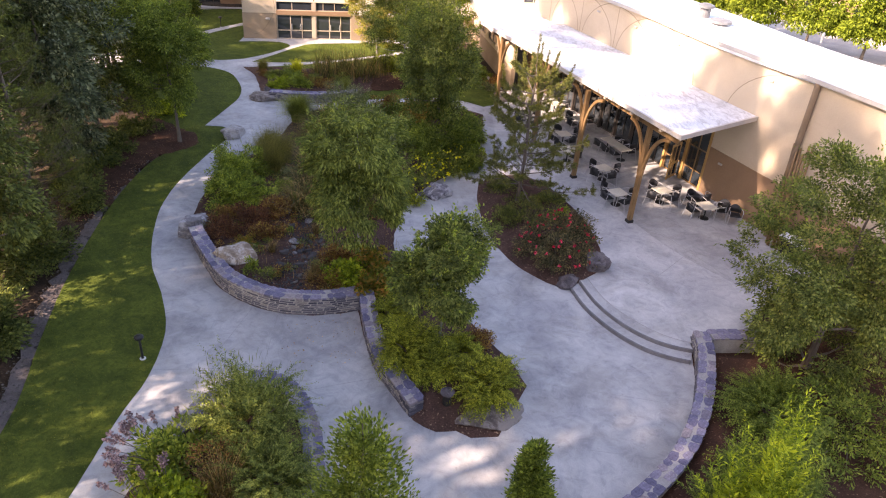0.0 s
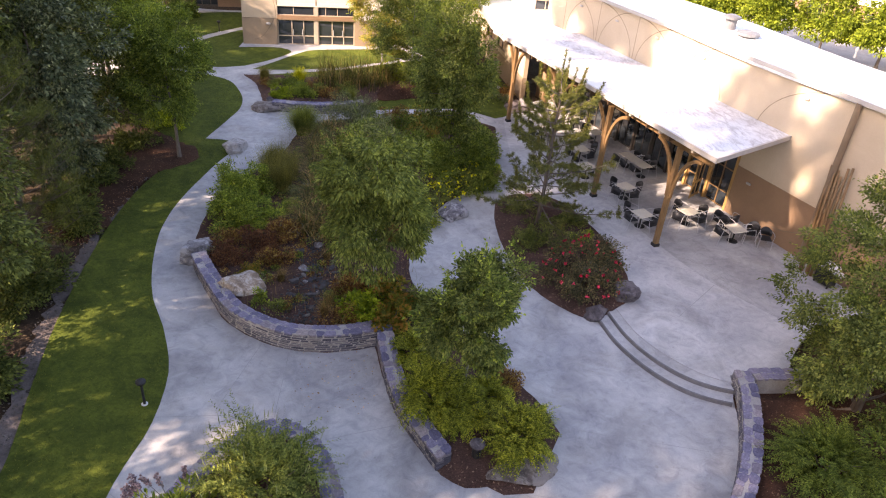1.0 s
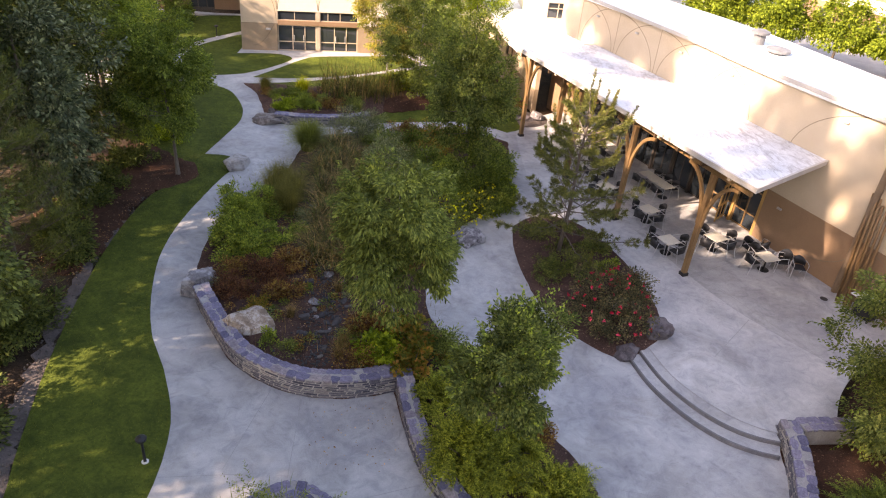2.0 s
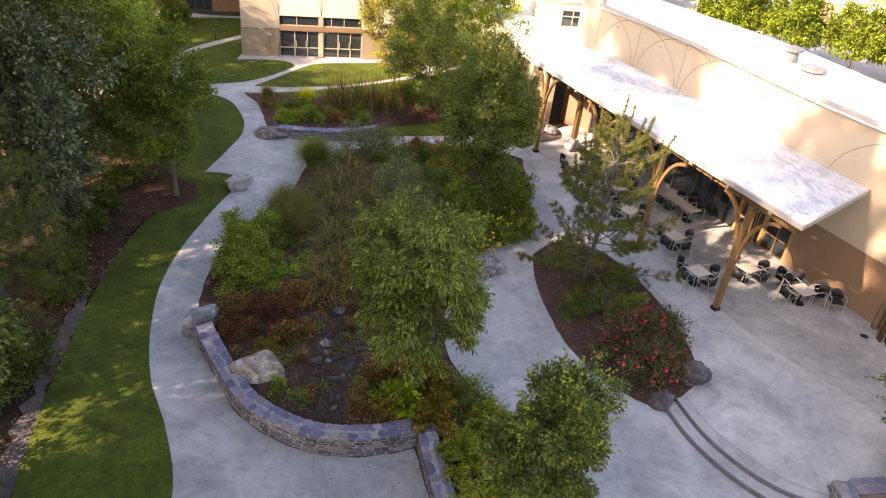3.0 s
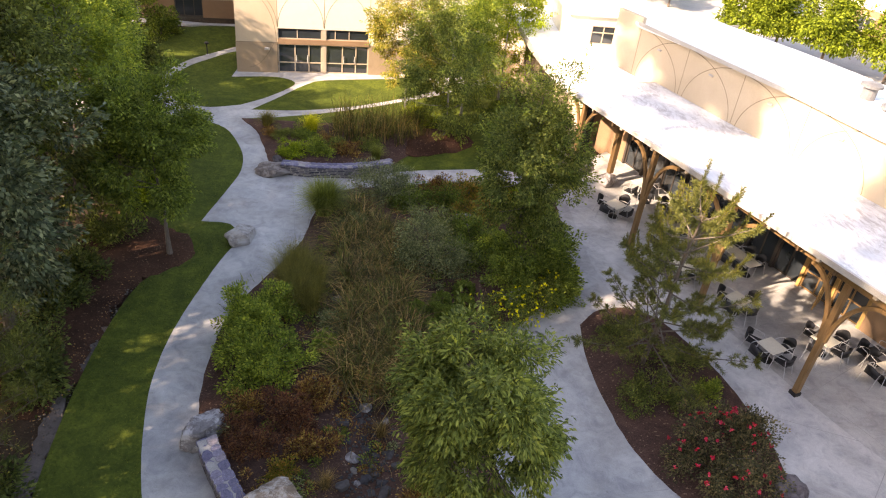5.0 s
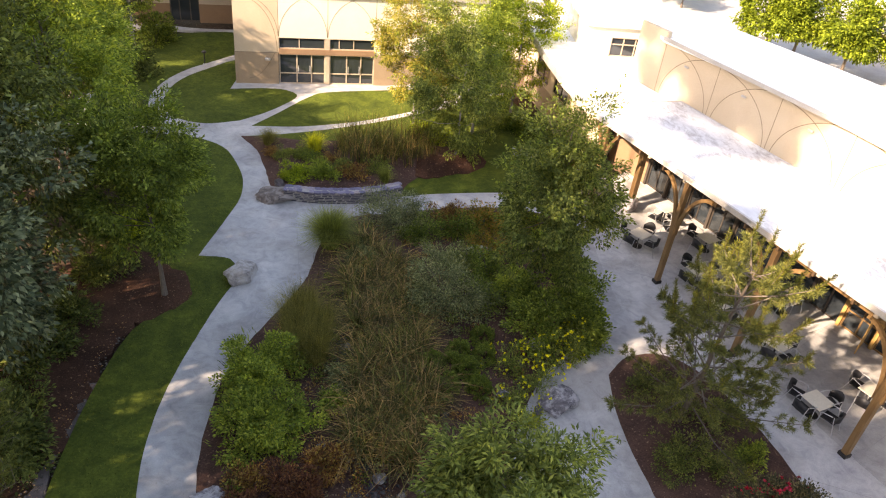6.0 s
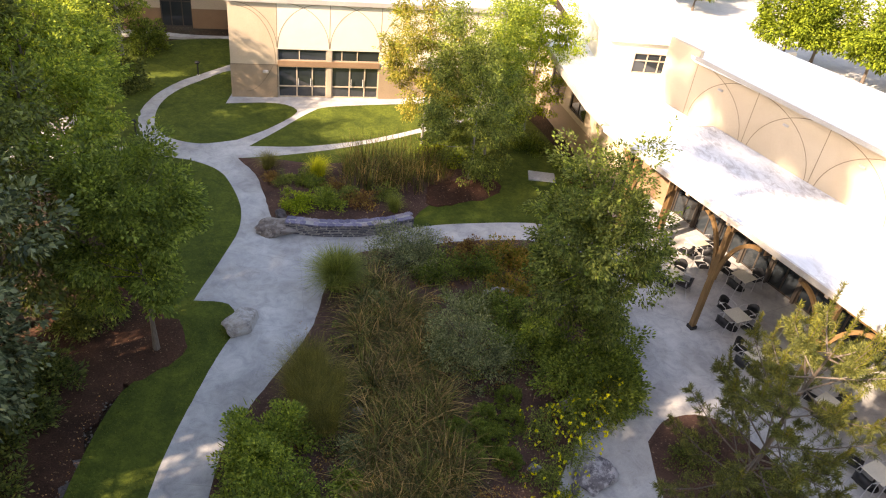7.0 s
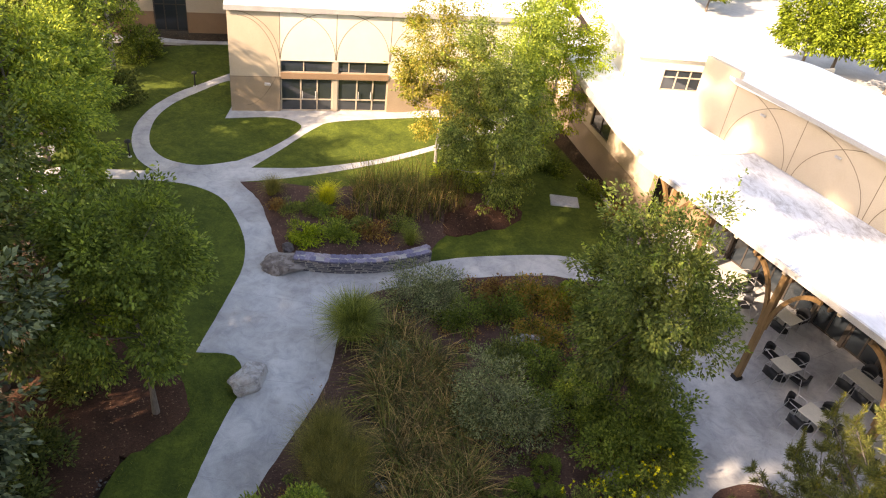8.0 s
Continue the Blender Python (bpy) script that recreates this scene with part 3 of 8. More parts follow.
def rock_mesh(name, size, seed, mat, rough=0.2, fine=4):
    """A broken boulder with flats and worn edges, base at z = 0."""
    rng = np.random.default_rng(seed)
    bm = bmesh.new()
    bmesh.ops.create_icosphere(bm, subdivisions=fine, radius=1.0)
    cuts = [(unit(rng, 1)[0], rng.uniform(0.48, 0.8)) for _ in range(13)]
    for v in bm.verts:
        p = np.array(v.co)
        for nrm, dist in cuts:
            over = p @ nrm - dist
            if over > 0:
                p = p - nrm * over * 0.97
        q = Vector(p)
        p = p * (1.22 + rough * 0.6 * noise.fractal(q * 1.9 + Vector((seed, 0, 0)), 1.0, 2.0, 4) + rough * 0.35 * noise.noise(q * 5) + rough * 0.16 * noise.noise(q * 13))
        v.co = (p[0] * size[0], p[1] * size[1], (p[2] + 0.55) * size[2] / 1.4)
    me = bpy.data.meshes.new(name)
    bm.to_mesh(me)
    bm.free()
    me.materials.append(mat)
    return me


# ---- ground, paving, lawns and beds ----
def flat(z, lump=0.0, size=2.0):
    return lambda x, y, d: z + lump * roll(x, y, size) * soft(0, 1.0, d)


def build_ground():
    reach = 900.0
    bm = bmesh.new()
    xs = sorted({-reach, -300, -120, *range(-60, 61, 4), 120, 300, reach})
    ys = sorted({-reach, -300, -120, *range(-60, 121, 4), 200, 400, reach})
    grid = [[bm.verts.new((x, y, -0.16 + 0.05 * roll(x, y, 7))) for x in xs] for y in ys]
    for r, s in zip(grid, grid[1:]):
        for i in range(len(xs) - 1):
            bm.faces.new((r[i], r[i + 1], s[i + 1], s[i]))
    tagged(finish("ground", bm, WOOD_FLOOR, smooth=True), "brown leaf-littered ground reaching into the distance", "ground", kind="structure")


PATH_LEFT = [(-10.2, 8), (-9.8, 12), (-9.6, 14.9), (-9.5, 17), (-9.25, 19.2), (-9.5, 21.6), (-10.35, 23.8), (-11.6, 26.2), (-12.42, 28.7), (-12.95, 31.4),
             (-13.02, 34), (-12.68, 36.9), (-12.24, 39.4), (-11.8, 41.0)]
PATH_CORNER = [(-11.85, 41.0), (-12.5, 42.2), (-13.9, 42.3)]
PATH_FAR_LEFT = [(-13.9, 42.3), (-13.3, 45.9), (-13.1, 47.7), (-13.35, 49.5), (-14.0, 51.2), (-14.9, 52.8), (-16.1, 53.7), (-17.5, 54.1), (-19.5, 54.1), (-24, 53.6)]
WOOD_EDGE = [(-13.2, 8), (-12.8, 14), (-12.9, 17), (-13.7, 20.4), (-14.4, 23.6), (-14.9, 26.8), (-15.35, 31), (-15.4, 34.5), (-15.1, 37.2), (-14.3, 38.3), (-13.7, 39.3),
             (-13.9, 40.6), (-15.6, 41.6), (-17.5, 44), (-19, 48), (-21, 51), (-24, 53.6)]
STEP_LOW = [(6.7, 26.3), (7.2, 24.5), (8.05, 23.0), (9.0, 22.0), (9.9, 21.5), (10.75, 21.25)]
STEP_MID = [(7.15, 26.5), (7.65, 24.7), (8.45, 23.3), (9.35, 22.4), (10.2, 21.95), (10.95, 21.75)]
STEP_TOP = [(7.55, 26.6), (8.05, 24.9), (8.85, 23.65), (9.7, 22.8), (10.45, 22.35), (10.95, 22.2)]
WALL_ROW = Vector((0.404, -0.915))      # along the cafe wall, towards its near end
WALL_OUT = Vector((-0.915, -0.404))     # out of the cafe wall, over the terrace


def along(s, out=0.0):
    p = Vector((9.4, 50.7)) + WALL_ROW * float(s) + WALL_OUT * float(out)
    return p.x, p.y


def build_paving():
    rim = [(-10.4, 6), (6.5, 6), (14, 12), (14, 20.5), (9.9, 27), (9.9, 49), (6, 51), (2, 64.8), (-14.2, 64.8), (-15.5, 71), (-21.6, 68), (-26, 55.2), (-26, 52.5), (-14.4, 51.5), (-13.55, 48.5), (-13.65, 45), (-14.0, 42.4), (-13.2, 41.6),
           (-13.2, 37.5), (-13.35, 33), (-13.3, 30.8), (-12.85, 28.7), (-11.85, 26.2), (-10.6, 23.8), (-9.75, 21.6), (-9.5, 19.2), (-9.75, 17)]
    pav = sheet("pavement", rim, CONCRETE, lambda x, y, d: lie(x, y) + 0.006 * roll(x, y, 3), 0.6, 0.12)
    tagged(pav, "pale grey concrete paths and plaza with faint joints", "pavement", kind="structure")
    # scored joints across paths and plaza
    for a, b in (((-10.4, 23.8), (-8.3, 24.4)), ((-9.2, 19.4), (-6.4, 19.7)), ((-5.4, 19.6), (-5.5, 23.0)), ((-9.5, 16.3), (-7.9, 15.2)), ((-13.0, 33.6), (-11.3, 33.5)), ((-12.9, 37), (-10.7, 36.6)),
                 ((-13.2, 45.9), (-8.4, 45.2)), ((-11.8, 41.1), (-9.2, 40.9)), ((-13.1, 48), (-11.7, 48.4)), ((4.3, 19.8), (9.9, 18.9)), ((-1.2, 30.4), (3.3, 30.8)), ((2.6, 22.8), (7.6, 24)),
                 ((-4.9, 18.3), (-1.2, 19.6)), ((0.1, 27), (4.5, 27.7)), ((3.0, 16.9), (8.4, 16.3)), ((-6.6, 23.4), (-7.4, 19.8)), ((-10.3, 47.4), (-9.4, 41.6))):
        a, b = Vector((*a, 0)), Vector((*b, 0))
        n = 6
        bm = bmesh.new()
        side = (b - a).cross(Vector((0, 0, 1))).normalized() * 0.008
        prev = None
        for k in range(n + 1):
            p = a.lerp(b, k / n)
            p.z = float(lie(np.array(p.x), np.array(p.y))) + 0.006 * float(roll(p.x, p.y, 3)) + 0.009
            pair = bm.verts.new(p - side), bm.verts.new(p + side)
            if prev:
                bm.faces.new((prev[0], prev[1], pair[1], pair[0]))
            prev = pair
        bmesh.ops.recalc_face_normals(bm, faces=bm.faces)
        part("joint", bm, JOINT, pav, "dark scored joint")
    # raised terrace
    edge = outline(STEP_TOP, [(10.95, 22.2), (13.2, 22.4)], [(13.2, 22.4), (14.6, 24.6), (16.9, 26.6), (20.5, 27.6)], [(20.5, 27.6), along(22.5, -1.2)], [along(22.5, -1.2), along(-3, -1.2)],
                   [along(-3, -1.2), (5.2, 50.2), (4.6, 48.5)], [(4.6, 48.5), (4.5, 44), (4.7, 39.5), (5.4, 36.6), (6.2, 33), (7.0, 29.5), (7.55, 26.6)])
    ter = sheet("terrace", edge, TERRACE, lambda x, y, d: TERRACE_Z + 0.006 + 0.004 * roll(x, y, 2.6), 0.6, 0.3)
    tagged(ter, "raised pale concrete dining terrace with grey stains", "terrace", kind="structure")
    strip = outline([(9.5, 36.0), (10.9, 32.4), (12.4, 29.3), (14.9, 26.1)], [(14.9, 26.1), (20, 27.7)], [(20, 27.7), along(22.4, -0.1)], [along(22.4, -0.1), along(12, -0.1)], [along(12, -0.1), (9.5, 36.0)])
    pour = sheet("terrace_strip", strip, STAINED, lambda x, y, d: TERRACE_Z + 0.011 + 0.004 * roll(x, y, 2.6), 0.6, 0.3, rag=0.01)
    tagged(pour, "greyer stained strip of terrace concrete along the wall", "terrace", kind="structure")
    for a, b in (((9.4, 36.2), (14.9, 26.0)), ((11.0, 31.9), along(17, 0.2)), ((7.4, 41.6), along(7.4, 0.2)), ((9.1, 37), along(12.2, 0.2)), ((8.9, 31), (12.2, 29.8)), ((5, 43), (6.8, 42.2)), ((10.2, 26.2), (12.6, 28.8))):
        a, b = Vector((*a, TERRACE_Z + 0.019)), Vector((*b, TERRACE_Z + 0.019))
        bm = bmesh.new()
        side = (b - a).cross(Vector((0, 0, 1))).normalized() * 0.012
        bm.faces.new([bm.verts.new(p) for p in (a - side, a + side, b + side, b - side)])
        part("joint", bm, JOINT, ter, "dark scored joint")
    # two broad curved steps
    steps = thing("terrace_steps", pose(0, 0, 0), "two broad curved concrete steps with dark edge strips", "steps", kind="structure")
    for front, back, top in ((STEP_LOW, STEP_MID, 0.165), (STEP_MID, STEP_TOP, 0.32)):
        f, b = smooth_line(front, 0.25), smooth_line(back, 0.25)
        f = [f[int(i * (len(f) - 1) / 24)] for i in range(25)]
        b = [b[int(i * (len(b) - 1) / 24)] for i in range(25)]
        bm = bmesh.new()
        rows = [[bm.verts.new((*p, z)) for p, z in ((q, -0.1), (q, top - 0.012), ((q[0] + 0.03 * (r[0] - q[0]), q[1] + 0.03 * (r[1] - q[1])), top), (r, top + 0.002))] for q, r in zip(f, b)]
        for r, s in zip(rows, rows[1:]):
            for k in range(3):
                bm.faces.new((r[k], s[k], s[k + 1], r[k + 1]))
        bmesh.ops.recalc_face_normals(bm, faces=bm.faces)
        part("step", bm, CONCRETE, steps)
        bm = bmesh.new()
        rows = []
        for q, r in zip(f, b):
            d = Vector((r[0] - q[0], r[1] - q[1])).normalized()
            rows.append([bm.verts.new((q[0] + d.x * s, q[1] + d.y * s, z)) for s, z in ((-0.012, 0.0), (-0.012, top - 0.005), (0.02, top + 0.006), (0.05, top + 0.007))])
        for r, s in zip(rows, rows[1:]):
            for k in range(3):
                bm.faces.new((r[k], s[k], s[k + 1], r[k + 1]))
        bmesh.ops.recalc_face_normals(bm, faces=bm.faces)
        part("nosing", bm, NOSING, steps, "dark riser and edge strip")
    bm = bmesh.new()
    rows = [[bm.verts.new((x + d, y + d * 0.5, TERRACE_Z + 0.017)) for d in (0.0, 0.035)] for x, y in smooth_line(STEP_TOP, 0.25)]
    for r, q in zip(rows, rows[1:]):
        bm.faces.new((r[0], r[1], q[1], q[0]))
    bmesh.ops.recalc_face_normals(bm, faces=bm.faces)
    part("edge_strip", bm, CAP_MORTAR, steps, "pale strip along the edge of the top step")


def build_lawns():
    def turf(x, y, d):
        return 0.012 + 0.03 * soft(0, 0.25, d) + 0.03 * roll(x, y, 3.0) * soft(0, 1.5, d)
    for name, poly, words in (
            ("lawn", outline(PATH_LEFT, PATH_CORNER, PATH_FAR_LEFT, WOOD_EDGE[::-1]), "mown green lawn strip between path and wood"),
            ("lawn", outline([(-14.9, 56.75), (-13.5, 58.4), (-12.3, 60.4), (-12.1, 61.5), (-12.9, 62.15), (-14.2, 62.2), (-16.5, 61.6)], [(-16.5, 61.6), (-16.3, 66.5)],
                             [(-16.3, 66.5), (-17.3, 67.0), (-18.8, 64.8), (-19.8, 62.9), (-20.2, 60.9), (-20.0, 58.8), (-19.4, 57.3), (-18.3, 56.3), (-16.7, 56.0), (-14.9, 56.75)]), "mown lawn island within the looping path"),
            ("lawn", outline([(-14.1, 56.1), (-12.8, 58.4), (-11.3, 61.2), (-10.2, 62.3), (-6.8, 63.4)], [(-6.8, 63.4), (-3.0, 64.2), (-1.5, 62.4)],
                             [(-1.5, 62.4), (-3.6, 60.8), (-6.5, 58.7), (-8.4, 57.65), (-11.1, 56.6), (-14.1, 56.1)]), "sunlit mown lawn beside the entrance"),
            ("lawn", outline([(-18.8, 55.1), (-19.9, 56.2), (-20.7, 58), (-21.05, 60), (-20.8, 62.3), (-20, 64.5), (-19, 66), (-17.4, 68.3), (-15.5, 70.5)], [(-15.5, 70.5), (-15.2, 73.4)],
                             [(-15.2, 73.4), (-18.8, 73.2), (-21.4, 72.4), (-23.7, 71.3), (-27, 71)], [(-27, 71), (-25, 64), (-24, 58), (-24, 54.7)], [(-24, 54.7), (-18.8, 55.1)]), "mown lawn between path and far building"),
            ("lawn", outline([(-4.9, 48.8), (-3.4, 49.25), (-2, 49.45), (0, 49.55), (1.5, 49.45), (2.8, 48.9), (4.0, 48.1)], [(4.0, 48.1), (5.0, 49.5), (4.4, 56), (2.4, 63), (0.3, 63)],
                             [(0.3, 63), (-1.6, 61.4), (-4.2, 59.7), (-6.5, 58.1), (-9.6, 56.4), (-12.4, 55.2), (-14.4, 54.6)], [(-14.4, 54.6), (-11, 52), (-7, 50.2), (-4.9, 48.8)]), "shaded lawn behind the far bed")):
        tagged(sheet(name, poly, LAWN, (lambda x, y, d: turf(x, y, d) + lie(x, y)) if words.startswith("shaded") else turf, 0.7, 0.1, rag=0.005), words, "lawn", kind="structure")
    # brown edge strip and gravel drain between lawn and wood
    n = len(WOOD_EDGE) - 11
    strip = outline(WOOD_EDGE[:n + 2], [(x - 0.55 - 0.12 * (i % 2), y + 0.1) for i, (x, y) in enumerate(WOOD_EDGE[:n + 2])][::-1])
    tagged(sheet("gravel_drain", strip, GRAVEL, flat(-0.03, 0.02, 0.7), 0.4, 0.1, rag=0.11), "narrow grey gravel strip along the lawn", "gravel", kind="structure")


def mound(edge, rise, reach, lump, size, seed=0.0):
    return lambda x, y, d: edge(x, y) + 0.03 * soft(0, 0.12, d) + rise * soft(0, reach, d) + lump * roll(x, y, size, seed) * soft(0, 0.5, d)


WALL_FRONT = [(-10.55, 28.3), (-10.1, 27.5), (-9.2, 26.05), (-8.2, 24.65), (-7.0, 23.75), (-5.7, 23.2), (-4.5, 23.1), (-3.4, 23.25), (-2.3, 23.6)]
WALL_LEG = [(-2.35, 23.6), (-1.85, 21.6), (-1.35, 20.0), (-0.75, 18.9), (0.15, 17.5)]
BED_EAST = [(4.2, 19.5), (3.75, 20.8), (3.05, 21.9), (2.4, 23.0), (1.4, 24.4), (0.4, 25.7), (-0.5, 27.0), (-1.1, 28.4), (-1.2, 30.4), (-0.7, 33.0), (0.3, 35.1), (1.2, 36.2),
            (2.2, 37.3), (3.0, 39.5), (3.5, 42), (3.8, 44.5), (3.9, 46.5)]
BED_NORTH = [(3.9, 46.5), (2.9, 47.15), (2.0, 47.5), (0.2, 47.95), (-2.5, 47.8), (-5, 47.1), (-7.5, 46.3), (-8.5, 44.6), (-8.8, 43.0), (-8.9, 42), (-9.1, 40.8), (-9.6, 39.4), (-10.2, 38),
             (-10.8, 36.4), (-11.2, 35), (-11.3, 33.2), (-11.2, 31.2), (-10.85, 29.4), (-10.55, 28.3)]


def stream(x, y):
    """A shallow dry stream bed that winds through the planting."""
    cx = -5.4 - 0.08 * (y - 24) + 0.5 * np.sin((y - 24) / 2.6)
    return soft(1.1, 0.2, np.abs(x - cx)) * soft(23.6, 24.6, y) * soft(43, 40, y)


def build_beds():
    big = outline(WALL_FRONT, WALL_LEG, [(0.15, 17.5), (0.9, 17.05), (1.6, 17.15), (2.1, 16.9)], [(2.1, 16.9), (3.0, 17.0)], [(3.0, 17.0), (4.2, 19.5)], BED_EAST, BED_NORTH)

    def h(x, y, d):
        south = soft(30, 25, y)
        return lie(x, y) + 0.02 + 0.05 * soft(0, 0.3, d) + (0.28 + 0.3 * south * soft(2.5, -2.0, x)) * soft(0.1, 1.1, d) + 0.05 * roll(x, y, 1.4) * soft(0, 0.6, d) - 0.24 * stream(x, y) * soft(0, 1, d)
    tagged(sheet("garden_bed", big, MULCH, h, 0.35, 0.2, rag=0.015), "large brown mulched garden bed behind a stone wall", "garden bed", kind="structure")
    oval = outline([(3.1, 35.6), (2.95, 33.6), (3.2, 31.6), (3.65, 29.6), (4.4, 28.0), (5.4, 26.8), (6.5, 26.1), (7.4, 26.4)],
                   [(7.4, 26.4), (8.3, 27.3), (8.65, 28.8), (8.55, 30.8), (8.1, 33.0), (7.5, 34.6), (6.7, 36.1), (5.6, 36.9), (4.2, 36.7), (3.1, 35.6)])

    def ho(x, y, d):
        across = (x - 5.9) + 0.15 * (y - 31)
        return np.maximum(lie(x, y), 0.345 * soft(-1.0, 0.9, across)) + 0.02 + 0.05 * soft(0, 0.3, d) + 0.22 * soft(0, 1.3, d) + 0.04 * roll(x, y, 1.1) * soft(0, 0.5, d)
    tagged(sheet("island_bed", oval, MULCH, ho, 0.35, 0.2, rag=0.015), "oval mulched island bed between plaza and terrace", "garden bed", kind="structure")
    far = outline([(-14.4, 54.55), (-13.25, 53), (-12.55, 51.3), (-12.0, 49.6), (-11.6, 48.3)], [(-11.6, 48.3), (-10.2, 47.75), (-8.9, 47.75), (-7.4, 47.95), (-5.2, 48.75)],
                  [(-5.2, 48.75), (-4.4, 50.5), (-3.2, 51.5), (-1.2, 52.0), (0.2, 53), (-0.4, 54.6), (-2.5, 55.2), (-5, 54.6), (-7, 55.4), (-10, 54.6), (-12.4, 54.7), (-14.4, 54.55)])
    tagged(sheet("garden_bed", far, MULCH, mound(lambda x, y: 0.05 + 0 * x, 0.45, 1.2, 0.05, 1.3), 0.4, 0.2, rag=0.02), "far mulched bed behind a low stone wall", "garden bed", kind="structure")
    straw = outline([(-4.3, 51.0), (-3.2, 50.9), (-2.2, 51.5), (-1.0, 51.7), (0.1, 52.6), (0.0, 53.6), (-1.2, 54.0), (-2.4, 53.4), (-3.6, 53.3), (-4.6, 52.2), (-4.3, 51.0)])
    tagged(sheet("straw_mulch", straw, PINE_STRAW, mound(lambda x, y: 0.12 + 0 * x, 0.5, 0.6, 0.05, 1.0), 0.35, 0.3, rag=0.08), "patch of reddish pine straw under the birches", "mulch", kind="structure")
    front = outline([(-8.1, 8), (-8.1, 13.5), (-7.6, 16.2), (-6.5, 18.0), (-5.2, 18.9), (-4.0, 18.3), (-3.1, 16.9), (-2.65, 15.2), (-2.4, 13), (-2.0, 8)], [(-2.0, 8), (-8.1, 8)])
    tagged(sheet("garden_bed", front, MULCH, mound(lambda x, y: 0.05 + 0 * x, 0.5, 0.8, 0.05, 1.3), 0.4, 0.2, rag=0.02), "mulched bed under dense flowering shrubs", "garden bed", kind="structure")
    near = outline([(-2.0, 5), (4.5, 12.2), (6.6, 14.0), (8.35, 15.7), (9.5, 17.3), (10.3, 19.1), (10.8, 20.8), (11.0, 21.9)], [(11.0, 21.9), (13.4, 22.1)],
                   [(13.4, 22.1), (14.8, 24.4), (17.0, 26.4), (20.6, 27.3)], [(20.6, 27.3), (40, 22), (40, -5), (-2, -5)], [(-2, -5), (-2.0, 5)])
    tagged(sheet("garden_bed", near, PINE_STRAW, mound(lambda x, y: 0.05 + 0 * x, 0.42, 0.9, 0.06, 1.6), 0.6, 0.2, rag=0.02), "dark mulched bank behind the curved stone wall", "garden bed", kind="structure")
    side = outline([(-15.2, 37.6), (-14.1, 38.0), (-13.4, 39.2), (-13.55, 40.85), (-15.4, 42.0), (-18.3, 44.0)], [(-18.5, 43.5), (-20, 36), (-17, 30), (-15.6, 31.2), (-15.5, 35), (-15.2, 37.6)])
    tagged(sheet("straw_mulch", side, PINE_STRAW, mound(lambda x, y: -0.02 + 0 * x, 0.12, 0.6, 0.04, 1.0), 0.45, 0.2, rag=0.16), "reddish-brown straw mulch round a young maple", "mulch", kind="structure")


# ---- dry-laid stone walls with flagstone caps ----
def stone_block():
    bm = box(bmesh.new(), (1, 1, 1), Matrix(), 0.09)
    rng = np.random.default_rng(3)
    for v in bm.verts:
        v.co += Vector(rng.normal(0, 0.022, 3))
    me = bpy.data.meshes.new("ledgestone")
    bm.to_mesh(me)
    bm.free()
    me.materials.append(LEDGE)
    return me


def cap_block(seed):
    """An irregular flagstone, one unit across."""
    rng = np.random.default_rng(seed)
    k = 7
    bm = bmesh.new()
    a0 = rng.random() * 0.6
    rim = []
    for i in range(k):
        a = a0 + (i + rng.uniform(-0.2, 0.2)) * math.tau / k
        c, s = math.cos(a), math.sin(a)
        r = min(0.5 / max(abs(c), abs(s)), 0.68) * rng.uniform(0.96, 1.03)
        rim.append((c * r, s * r))
    lo = [bm.verts.new((x, y, -0.5)) for x, y in rim]
    mid = [bm.verts.new((x, y, 0.25)) for x, y in rim]
    hi = [bm.verts.new((x * 0.96, y * 0.96, 0.5 + rng.normal(0, 0.04))) for x, y in rim]
    for u, v in ((lo, mid), (mid, hi)):
        for i in range(k):
            bm.faces.new((u[i], u[(i + 1) % k], v[(i + 1) % k], v[i]))
    bm.faces.new(hi)
    me = bpy.data.meshes.new("flagstone")
    bm.to_mesh(me)
    bm.free()
    me.materials.append(CAP)
    return me


LEDGE_MESH = stone_block()
CAP_MESHES = [cap_block(s) for s in range(5)]


